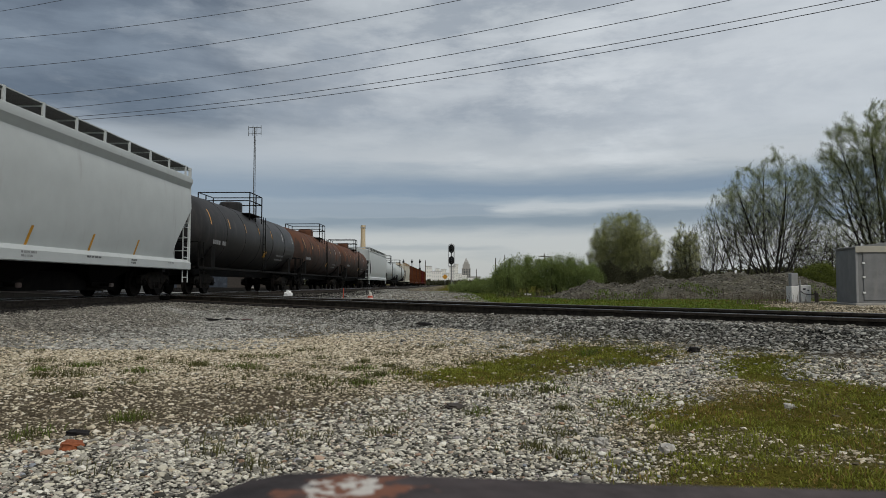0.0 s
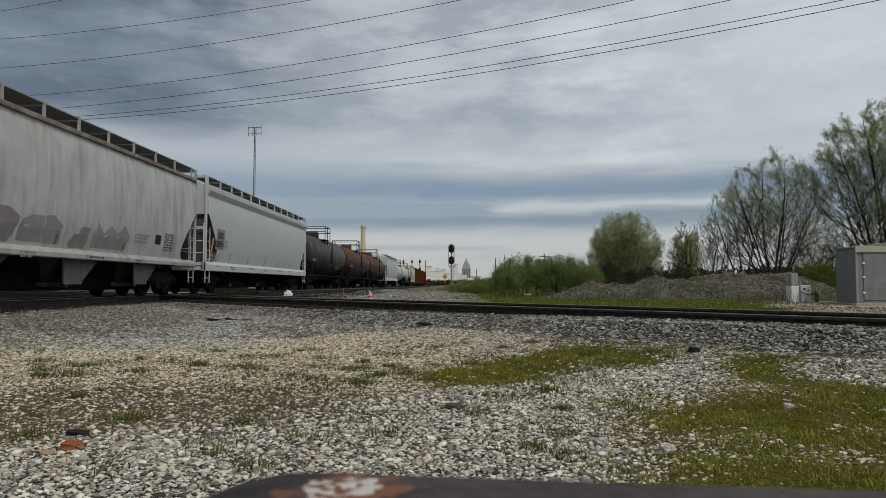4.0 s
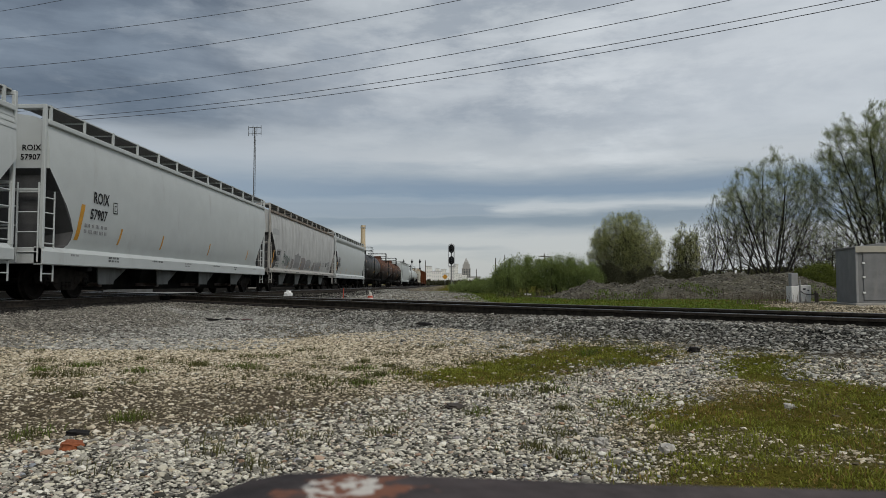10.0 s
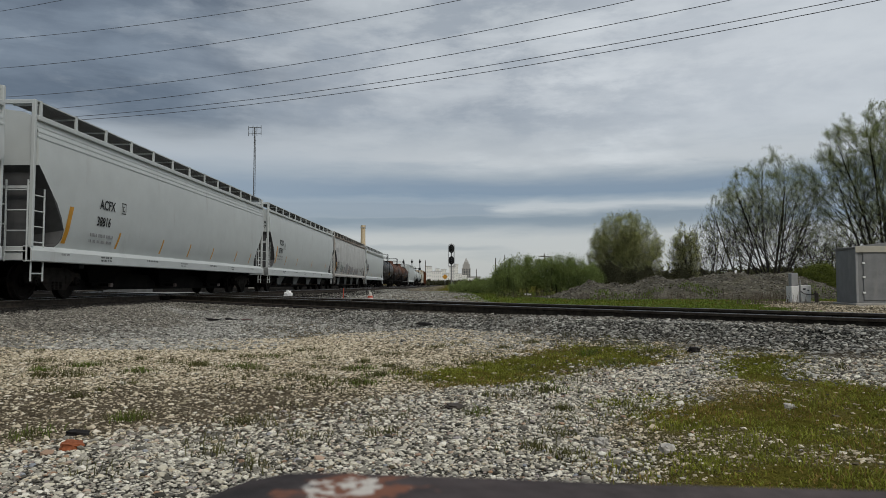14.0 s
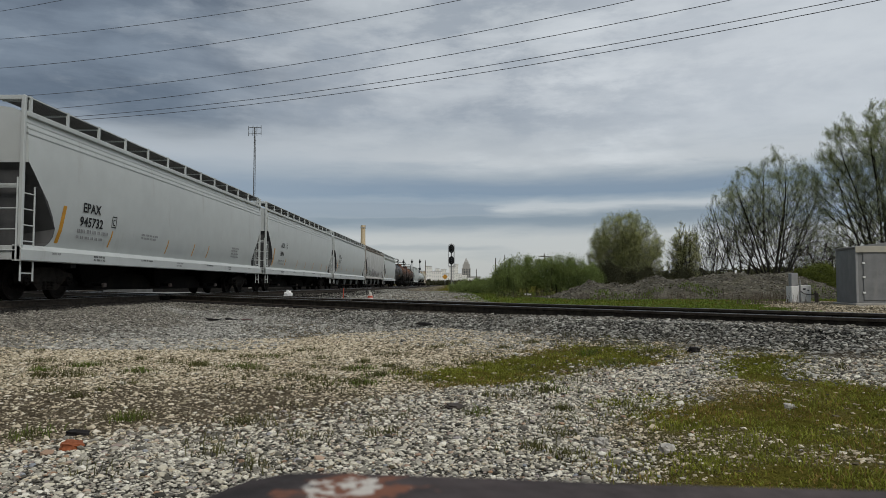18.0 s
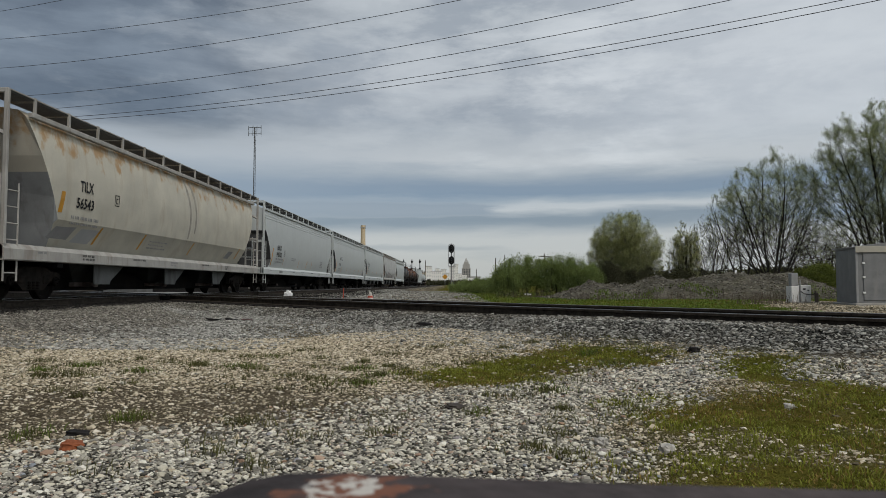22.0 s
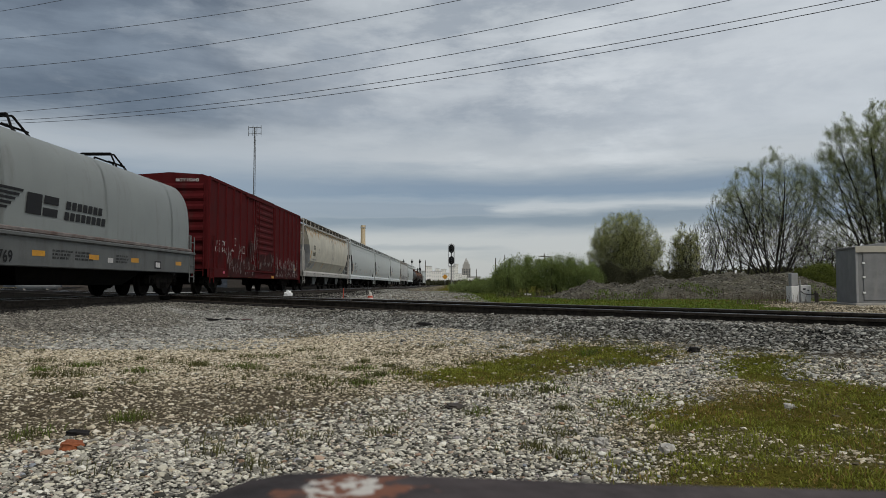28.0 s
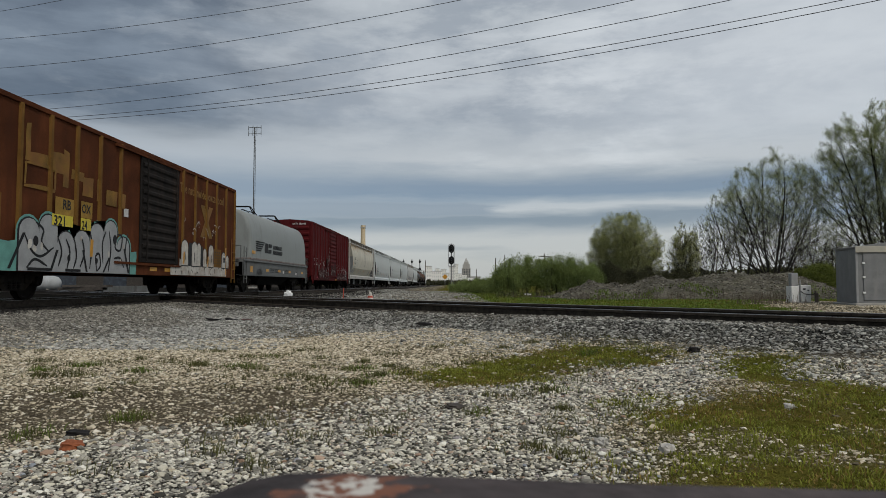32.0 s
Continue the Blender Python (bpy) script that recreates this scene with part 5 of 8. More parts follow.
# first pale hopper
A = hopper_a
spot(A, -7.95, 1.78, 1.0, 0.84, "patch_mid", "paint_patch", 0.05)
words("ROIX", 0.36, -7.75, 2.24, A[1], A[0], M["ink"], squeeze=0.75)
words("58874", 0.36, -7.92, 1.88, A[1], A[0], M["ink"], squeeze=0.9)
badge(A, -6.84, 1.88)
lines_of_text(A[0], -8.25, 1.48, 0.85, 2, 0.09, A[1], M["faint_ink"], 3)
stripes(A, ((-6.09, 1.26), (-3.42, 1.26), (-0.56, 1.26), (2.16, 1.26), (4.76, 1.26)), (-8.50, 1.28))
end_face(A)
# weathered hopper with painted-over tags
H2 = hopper_b
spot(H2, -9.30, 3.02, 1.35, 0.30, "patch_grey", "paint_patch", 0.05, wave=0.03, seed=1)
spot(H2, -8.34, 1.66, 1.0, 0.62, "patch_grey", "paint_patch")
words("ROIX", 0.34, -8.24, 1.97, H2[1], H2[0], M["ink"], squeeze=0.85)
words("58551", 0.34, -8.40, 1.64, H2[1], H2[0], M["ink"], squeeze=0.8)
badge(H2, -6.72, 1.92)
spot(H2, -6.3, 1.42, 1.1, 0.48, "patch_mid", "paint_patch", wave=0.06, seed=2)
strokes(H2, -6.9, -5.25, 1.42, 2.05, 16, 0.028, "tag_green", "graffiti_tag", 5, loop=True, label="green graffiti tag")
for k, (y, dy, dz) in enumerate(((-4.85, 0.55, 0.72), (-4.1, 1.45, 0.72), (-2.5, 1.3, 0.70), (-0.9, 1.6, 0.62), (1.1, 0.8, 0.62), (2.1, 1.9, 0.52))):
    spot(H2, y, 1.30 + 0.05 * (k % 2), dy, dz * (0.8 + 0.3 * (k * 3 % 4) / 3), ("patch_brown", "patch_mid")[k % 2], "paint_patch", 0.05 + 0.12 * (k % 3), wave=0.17, seed=10 + k)
stripes(H2, ((-5.54, 1.32), (-2.30, 1.31), (0.50, 1.33), (3.9, 1.33)), (-9.09, 1.28))
lines_of_text(H2[0], -8.6, 1.48, 1.0, 2, 0.08, H2[1], M["ink"], 4)
lines_of_text(H2[0], 4.6, 1.85, 0.8, 3, 0.06, H2[1], M["faint_ink"], 6)
spot(H2, 6.0, 1.66, 0.42, 0.30, "ink", "data_plate", lift=0.008)
lines_of_text(H2[0], 6.7, 2.0, 0.7, 7, 0.05, H2[1], M["ink"], 8)
end_face(H2)
end_words(H2, "ROIX", 0.78, 3.62, 0.17)
end_words(H2, "58551", 0.74, 3.44, 0.17)
# pale hopper with four bays
H3 = hopper_c
words("ROIX", 0.42, -7.35, 2.52, H3[1], H3[0], M["ink"], squeeze=0.82)
words("57907", 0.38, -7.46, 2.09, H3[1], H3[0], M["ink"], squeeze=0.92)
badge(H3, -6.27, 2.34)
lines_of_text(H3[0], -7.66, 1.86, 1.05, 2, 0.09, H3[1], M["faint_ink"], 7)
stripes(H3, ((-5.81, 1.50), (-2.95, 1.50), (1.41, 1.5), (6.4, 1.5)), (-8.04, 1.5))
end_face(H3)
end_words(H3, "ROIX", 0.93, 3.52, 0.19)
end_words(H3, "57907", 0.90, 3.30, 0.19)
# white hopper
H4 = hopper_d
words("ACFX", 0.36, -6.62, 2.40, H4[1], H4[0], M["ink"], squeeze=0.9)
words("38816", 0.34, -6.72, 1.95, H4[1], H4[0], M["ink"], squeeze=0.88)
badge(H4, -5.40, 2.38)
lines_of_text(H4[0], -6.95, 1.64, 1.1, 2, 0.09, H4[1], M["faint_ink"], 9)
stripes(H4, ((-5.51, 1.38), (-2.54, 1.37), (-0.17, 1.36), (2.24, 1.36), (5.2, 1.36), (7.3, 1.36)), (-8.19, 1.38))
end_face(H4)
# white hopper with tall black marks
H5 = hopper_e
words("EPAX", 0.34, -7.06, 2.23, H5[1], H5[0], M["ink"], squeeze=1.1)
words("945732", 0.34, -7.15, 1.87, H5[1], H5[0], M["ink"], squeeze=1.15)
badge(H5, -5.50, 1.95)
lines_of_text(H5[0], -7.2, 1.70, 1.4, 2, 0.09, H5[1], M["faint_ink"], 11)
stripes(H5, ((-5.55, 1.40), (-1.72, 1.40), (0.61, 1.4), (2.10, 1.4)), (-8.07, 1.37), 0.07)
lines_of_text(H5[0], -3.6, 1.86, 1.0, 2, 0.06, H5[1], M["faint_ink"], 12)
lines_of_text(H5[0], 5.0, 1.9, 0.8, 4, 0.07, H5[1], M["faint_ink"], 13)
end_face(H5)
# cream barrel hopper
H6 = hopper_f
words("TILX", 0.38, -6.74, 2.74, H6[1], H6[0], M["ink"], squeeze=0.8)
words("56543", 0.36, -6.88, 2.31, H6[1], H6[0], M["ink"], squeeze=0.95)
badge(H6, -4.93, 2.56)
stripes(H6, ((-5.52, 1.45), (-2.84, 1.45), (1.2, 1.45), (6.6, 1.5)))
spot(H6, -7.61, 2.12, 0.17, 0.52, "orange", "reflector", 0.06)
spot(H6, -7.65, 1.50, 0.9, 0.34, "patch_mid", "paint_patch", 0.2, wave=0.05, seed=31)
spot(H6, -6.6, 1.45, 0.9, 0.40, "patch_grey", "paint_patch", 0.3, wave=0.05, seed=32)
lines_of_text(H6[0], -7.0, 2.02, 1.3, 2, 0.08, H6[1], M["faint_ink"], 14)
lines_of_text(H6[0], -2.2, 1.72, 1.2, 3, 0.06, H6[1], M["faint_ink"], 15)
spot(H6, 5.2, 1.48, 0.6, 0.3, "patch_mid", "paint_patch", 0.3, wave=0.04, seed=33)
M["soot"] = mat("thin_soot_film", (0.36, 0.335, 0.285), 0.8, scale=3, vary=0.2, bump=0, dirt=0.4, stain=(0.46, 0.43, 0.36))
sprayed(H6, 0.3, 1.9, 0.9, 2.15, (((0.35, 0.0), (0.42, 0.35), (0.30, 0.70), (0.0, 1.0)), ((0.95, 0.15), (1.0, 0.45), (0.85, 0.75), (0.50, 1.0))), ((0.16, "soot", 0.006, "soot_streak"),))
# red boxcar
G = box_g
part("flaked_roof_edge", box(B(), 1.545, 1.585, -2.4, 1.7, 4.585, 4.612), M["roof_flaked"], G[0], "flaked pale paint on the roof edge")
for k, (y, z, w, h) in enumerate(((-7.4, 0.9, 1.0, 0.9), (-6.2, 1.2, 0.9, 0.8), (-4.6, 1.3, 0.9, 0.9), (-3.3, 1.2, 0.7, 1.3), (-2.4, 1.0, 0.6, 1.6), (-1.9, 1.5, 0.5, 1.4), (2.0, 1.5, 0.8, 0.6), (5.2, 1.4, 0.9, 0.5))):
    shards(G, y, z, w, h, "tag_grime" if k % 3 == 0 else "tag_white", "paint_scratch", 400 + k, 0.064, 9)
spot(G, -2.7, 1.55, 0.7, 0.75, "tag_grime", "painted_over_patch", 0.05, 0.0625, wave=0.1, seed=93)
spot(G, -1.6, 1.05, 3.1, 0.85, "tag_grime", "painted_over_patch", 0.0, 0.092, wave=0.15, seed=94)
for s, y, z in (("B", -7.05, 1.98), ("K", -6.84, 1.98), ("T", -6.35, 1.98), ("Y", -6.16, 1.98), ("1", -7.25, 1.70), ("5", -7.02, 1.70), ("2", -6.83, 1.70), ("0", -6.40, 1.70), ("4", -6.20, 1.70), ("3", -6.02, 1.70)):
    words(s, 0.27, y, z, G[1], G[0], M["white_ink"], squeeze=0.85)
spot(G, 1.9, 0.70, 5.3, 0.55, "tag_grime", "painted_over_patch", 0.05, 0.062, wave=0.16, seed=70)
for k in range(8):
    shards(G, 1.95 + k * 0.66, 1.00 if k % 2 else 1.08, 0.64, 0.85 - 0.08 * (k % 3), "tag_white", "graffiti_letter", 200 + k, 0.068, 10)
    shards(G, 1.95 + k * 0.66, 0.70, 0.64, 0.34, "tag_white", "graffiti_letter", 230 + k, 0.070, 9)
for k in range(4):
    shards(G, -1.5 + k * 0.75, 1.0 + 0.2 * (k % 2), 0.6, 0.55, "tag_white", "graffiti_letter", 260 + k, 0.125, 7)
spot(G, -5.8, 0.70, 4.0, 0.75, "tag_grime", "painted_over_patch", 0.05, 0.062, wave=0.25, seed=90)
for k in range(6):
    shards(G, -5.7 + k * 0.66, 0.74, 0.60, 0.85 - 0.1 * (k % 3), "tag_white", "graffiti_letter", 280 + k, 0.068, 7)
spot(G, 6.0, 1.05, 0.42, 0.50, "patch_mid", "placard", 0, 0.064)
spot(G, 6.06, 1.12, 0.30, 0.32, "dark_shade", "placard_face", 0, 0.068)
for y, z in ((-4.9, 2.05), (-3.6, 1.75)):
    spot(G, y, z, 0.34, 0.34, "tag_white", "stencil_frame", 0, 0.010)
    spot(G, y + 0.05, z + 0.05, 0.24, 0.24, "red_paint", "stencil_face", 0, 0.014)
for y in (-5.68, -2.73, 1.29, 4.3):
    spot(G, y, 0.69, 0.5, 0.12, "orange", "reflector", lift=0.035)
spot(G, 6.5, 1.05, 0.3, 0.28, "orange", "reflector", lift=0.02)
spot(G, -6.3, 0.82, 0.22, 0.1, "pink", "sticker", lift=0.036)
strokes(G, -5.34, -5.05, 1.72, 1.95, 3, 0.02, "white_ink", "stencil", 88, 0.064)
end_words(G, "BKTY 152043", 0.25, 4.38, 0.16, "white_ink", 0.06)
# coil car
Hc = coil_h
for k in range(5):
    spot(Hc, -4.98 + 0.03 * k, 2.42 - 0.105 * k, 1.55 - 0.17 * k, 0.062, "ink", "logo_stripe", 0.03)
for y, z, dy, dz, sk in ((-3.34, 1.97, 0.58, 0.48, 0.06), (-2.66, 2.26, 0.60, 0.19, 0.03), (-2.70, 1.97, 0.60, 0.19, 0.03)):
    spot(Hc, y, z, dy, dz, "ink", "logo_shape", sk, 0.008 + 0.003 * (int(y * 50) % 3))
for y0, z, n in ((-1.72, 2.22, 7), (-1.80, 1.95, 8)):
    for k in range(n):
        spot(Hc, y0 + k * 0.255, z, 0.20, 0.20, "ink", "logo_bar", 0.03, 0.008)
words("163769", 0.37, -4.72, 0.86, Hc[1], Hc[0], M["ink"], squeeze=0.92)
spot(Hc, -5.55, 1.84, 0.55, 0.14, "orange", "reflector", 0, 0.006)
spot(Hc, -5.72, 0.95, 0.42, 0.30, "orange", "reflector", 0, 0.006)
for y, dy in ((-3.0, 0.5), (-0.54, 0.5), (1.84, 0.48), (5.12, 0.5)):
    spot(Hc, y, 1.03, dy, 0.13, "orange", "reflector", 0, 0.006)
spot(Hc, 3.44, 0.88, 0.5, 0.24, "ink", "placard", 0, 0.006)
spot(Hc, 3.52, 0.92, 0.34, 0.16, "white_ink", "placard_face", 0, 0.010)
spot(Hc, 0.45, 0.98, 0.3, 0.13, "white_ink", "placard_face", 0, 0.006)
for k, y in enumerate((-2.2, -1.2, 0.9)):
    lines_of_text(Hc[0], y, 1.16, 0.7, 3, 0.05, Hc[1], M["ink"], 90 + k)
# rusty yellow boxcar
R = box_i
spot(R, -5.60, 2.05, 0.80, 0.42, "faded_panel", "number_panel", lift=0.075)
spot(R, -4.46, 2.07, 0.55, 0.42, "faded_panel", "number_panel", lift=0.075)
spot(R, -5.72, 1.78, 0.90, 0.27, "yellow_spray", "number_panel", lift=0.077)
spot(R, -4.46, 1.76, 0.5, 0.3, "yellow_spray", "number_panel", lift=0.077)
words("RB", 0.33, -5.30, 2.20, R[1], R[0], M["ink"], squeeze=0.95)
words("OX", 0.31, -4.44, 2.20, R[1], R[0], M["ink"], squeeze=0.9)
words("321", 0.33, -5.66, 1.79, R[1], R[0], M["ink"], squeeze=1.1)
words("24", 0.31, -4.42, 1.78, R[1], R[0], M["ink"], squeeze=0.85)
for ob in R[0].children:
    if ob.name.startswith("lettering"):
        ob.matrix_basis = pose(0.066, 0, 0)
def lobes(y0, y1, z0, tops, material, lift, grow, label=""):
    """The piece's outline: a flat foot and a row of round humps."""
    bm = B()
    pts = [(y0 - grow, z0), (y1 + grow, z0)]
    n = len(tops)
    for i in range(n - 1, -1, -1):
        a0, a1 = y0 + (y1 - y0) * i / n, y0 + (y1 - y0) * (i + 1) / n
        for k in range(9):
            t = math.pi * k / 8
            pts.append(((a0 + a1) / 2 + ((a1 - a0) / 2 + grow * (0.4 if 0 < i < n - 1 else 1)) * math.cos(t), tops[i] - 0.30 + (0.30 + grow) * math.sin(t)))
    bm.faces.new([bm.verts.new((R[1](q) + lift, p_, q)) for p_, q in pts])
    return part("graffiti_fill", bm, M[material], R[0], label)


TOPS = (1.86, 2.00, 1.66, 1.74, 1.98, 2.12, 1.72)
lobes(-6.95, -1.75, 0.67, TOPS, "teal_spray", 0.0605, 0.09)
lobes(-6.95, -1.75, 0.67, TOPS, "ink", 0.0625, 0.035)
lobes(-6.92, -1.78, 0.68, TOPS, "silver_spray", 0.0645, 0.0, "silver graffiti filling")
spot(R, -7.95, 0.67, 1.05, 0.75, "teal_spray", "graffiti_fill", 0.15, 0.0615, wave=0.15, seed=4)
spot(R, -1.80, 0.67, 0.42, 0.62, "teal_spray", "graffiti_fill", 0.1, 0.0612, wave=0.12, seed=5)
LINE = ((0.065, "ink", 0.0670, "graffiti_outline"),)
for y, z, w, h, lines in ((-6.75, 0.75, 1.2, 1.1, (((0.0, 0.7), (0.25, 0.35), (0.55, 0.25), (0.95, 0.45)), ((0.35, 0.95), (0.60, 0.80), (0.55, 0.55), (0.80, 0.35)), ((0.1, 0.0), (0.35, 0.18), (0.75, 0.05)))),
                          (-5.45, 0.72, 1.2, 0.9, (((0.0, 0.9), (0.15, 0.5), (0.05, 0.1)), ((0.35, 0.0), (0.45, 0.5), (0.30, 0.85)), ((0.62, 0.85), (0.70, 0.4), (0.60, 0.05)), ((0.85, 0.1), (1.0, 0.5), (0.9, 0.95)))),
                          (-4.05, 0.72, 0.9, 1.1, (((0.1, 0.05), (0.2, 0.6), (0.05, 1.0)), ((0.5, 0.0), (0.42, 0.35), (0.62, 0.42), (0.70, 0.15), (0.5, 0.0)), ((0.85, 0.2), (0.8, 0.7), (1.0, 1.0)))),
                          (-3.05, 0.72, 1.2, 1.25, (((0.05, 0.0), (0.15, 0.5), (0.05, 0.9)), ((0.45, 0.85), (0.35, 0.55), (0.60, 0.50), (0.68, 0.80), (0.45, 0.85)), ((0.95, 0.9), (0.85, 0.45), (1.0, 0.0)), ((0.30, 0.3), (0.60, 0.32), (0.80, 0.1))))):
    sprayed(R, y, z, w, h, lines, LINE)
for y, z, r in ((-6.32, 1.36, 0.10), (-2.66, 1.62, 0.11), (-4.95, 1.02, 0.07), (-3.62, 1.0, 0.06)):
    bm = B()
    bm.faces.new([bm.verts.new((R[1](z) + 0.0715, y + r * math.cos(k * math.tau / 12), z + r * 1.25 * math.sin(k * math.tau / 12))) for k in range(12)])
    part("graffiti_hole", bm, M["ink"], R[0])
for k, (y, z, dy, dz, sk) in enumerate(((-7.3, 0.72, 0.10, 0.8, 0.5), (-5.75, 0.70, 0.10, 0.5, 0.25), (-4.15, 0.70, 0.09, 0.55, -0.2), (-3.3, 0.70, 0.09, 0.4, 0.3), (-1.85, 0.70, 0.10, 0.7, -0.3), (-5.1, 0.69, 0.7, 0.07, 0.0), (-6.6, 0.69, 0.9, 0.07, 0.0))):
    spot(R, y, z, dy, dz, "ink", "graffiti_shadow", sk, 0.0700)
for k, (y, z, r) in enumerate(((-6.55, 1.30, 0.09), (-6.35, 1.18, 0.07), (-6.1, 1.25, 0.06), (-4.4, 1.55, 0.05), (-3.0, 1.2, 0.07), (-2.3, 1.0, 0.06), (-2.15, 1.45, 0.05))):
    bm = B()
    bm.faces.new([bm.verts.new((R[1](z) + 0.0735, y + r * (1 + 0.3 * math.sin(3 * k + j)) * math.cos(j * math.tau / 10), z + 1.3 * r * (1 + 0.3 * math.cos(2 * k + j)) * math.sin(j * math.tau / 10))) for j in range(10)])
    part("graffiti_highlight", bm, M["white_spray"], R[0])
spot(R, -3.98, 1.10, 0.14, 0.45, "orange", "reflector", 0.03, 0.074)
# fat white letters beside the door, and the white band on the sill
spot(R, 1.98, 1.02, 5.2, 0.18, "white_spray", "graffiti_fill", 0.0, 0.0605, wave=0.08, seed=52)
for y, w, h in ((2.10, 0.60, 0.88), (3.06, 0.50, 0.86), (3.58, 0.34, 0.84), (4.20, 0.32, 0.66), (4.78, 0.52, 0.84), (6.30, 0.42, 0.62), (6.80, 0.34, 0.50)):
    arch_letter(R, y, 1.05, w, h, "white_spray", 0.064, w > 0.45)
for y, dy, h in ((2.76, 0.26, 0.80), (3.94, 0.22, 0.74)):
    spot(R, y, 1.04, dy, h, "ink", "graffiti_block", 0.02, 0.0625, wave=0.05, seed=int(y * 9))
spot(R, 5.36, 1.05, 0.86, 0.72, "yellow_old", "load_panel", 0.0, 0.066, "old yellow panel left free of spray")
for k in range(5):
    for j in range(3):
        spot(R, 5.46 + 0.24 * j, 1.62 - 0.11 * k, 0.09, 0.05, "ink", "stencil", 0.0, 0.069)
spot(R, 6.42, 1.20, 0.30, 0.34, "white_ink", "placard", 0, 0.071)
spot(R, 6.47, 1.26, 0.20, 0.22, "ink", "placard_face", 0, 0.074)
spot(R, 2.22, 1.10, 0.12, 0.42, "orange", "reflector", 0.05, 0.075)
spot(R, 4.62, 1.06, 0.10, 0.38, "orange", "reflector", 0.04, 0.075)
spot(R, 1.2, 0.70, 5.7, 0.34, "white_spray", "graffiti_fill", 0.0, 0.062, "white sprayed band along the sill", wave=0.05, seed=51)
for k in range(8):
    strokes(R, 1.3 + k * 0.68, 1.9 + k * 0.68, 0.70, 1.0, 3, 0.018, "ink", "graffiti_stroke", 320 + k, 0.070)
spot(R, 6.75, 0.78, 0.10, 1.1, "orange", "reflector", 0, 0.064)
# what is left of big faded lettering
for k, (y, z, dy, dz) in enumerate(((-6.7, 3.15, 0.9, 0.22), (-6.7, 3.15, 0.18, 0.85), (-5.75, 3.05, 0.8, 0.5), (-5.2, 2.75, 0.25, 0.9), (-4.85, 3.0, 0.6, 0.25), (-4.3, 2.65, 0.5, 0.5), (-3.6, 2.6, 0.25, 0.6), (-3.1, 2.55, 0.6, 0.45), (-2.4, 2.55, 0.4, 0.4), (-6.75, 2.55, 1.2, 0.08), (-6.75, 2.62, 0.08, 0.5), (-5.6, 2.62, 0.08, 0.5), (-6.75, 3.08, 1.2, 0.06))):
    spot(R, y, z, dy, dz, "faded_yellow", "faded_letter", 0.03, 0.006 + 0.0017 * k, wave=0.03, seed=int(abs(y * 10)))
o = words("The nationwide boxcar pool", 0.46, 2.05, 3.62, R[1], R[0], M["faded_yellow"], squeeze=0.86)
o.matrix_basis = pose(-0.010, 0, 0)
spot(R, 4.0, 2.15, 0.42, 1.25, "faded_yellow", "faded_cross", 0.9, 0.010, wave=0.04, seed=90)
spot(R, 4.9, 2.15, 0.42, 1.25, "faded_yellow", "faded_cross", -0.9, 0.014, wave=0.04, seed=91)
strokes(R, 2.3, 6.0, 2.0, 2.7, 12, 0.012, "white_spray", "graffiti_stroke", 104, 0.064, loop=True, label="thin white chalk scribbles")
spot(R, -2.05, 2.33, 0.28, 0.24, "white_ink", "placard", 0, 0.012)
for y in (-0.3, 0.8, 3.0):
    spot(R, y, 0.80, 0.5, 0.12, "orange", "reflector", lift=0.036)
# marks on the tank cars
for car in [c for c, _ in CARS if c.name.startswith("tank_car")]:
    xo = lambda z: math.sqrt(max(0.01, 1.5 ** 2 - (z - 2.55) ** 2))
    cs = (car, xo)
    for k in range(7):
        spot(cs, -7.0 + k * 2.3, 2.75, 0.10, 0.42 if k else 0.60, "orange" if k < 5 else "white_ink", "reflector", 0.0, 0.008)
    lines_of_text(car, -6.6, 2.0, 1.6, 1, 0.26, xo, M["faint_ink"], 5)
    lines_of_text(car, 3.5, 1.9, 1.5, 2, 0.12, xo, M["faint_ink"], 6)
    spot(cs, 1.0, 1.75, 0.5, 0.3, "orange", "placard", 0, 0.008)

# ================= beyond the tracks =================
FLOOR = lambda x, y: float(ground_z(x, y))


def leaf_cloud(rng, pts, size, n, spread, material, name, parent):
    """Small pointed leaves scattered round twig points."""
    base = np.asarray(pts)[rng.integers(0, len(pts), n)] + rng.normal(0, spread, (n, 3))
    a = rng.normal(0, 1, (n, 3)); a /= np.linalg.norm(a, axis=1)[:, None]
    b = np.cross(a, rng.normal(0, 1, (n, 3))); b /= np.linalg.norm(b, axis=1)[:, None]
    s = size * rng.uniform(0.5, 1.3, (n, 1))
    v = np.stack([base - a * s * 1.15, base + b * s * 0.85, base + a * s * 1.15], 1).reshape(-1, 3)
    me = fast(name, v, np.arange(3 * n).reshape(n, 3), material)
    ob = new(name, me)
    ob.parent = parent
    return ob


SWAYING = []     # trees that stir in the wind


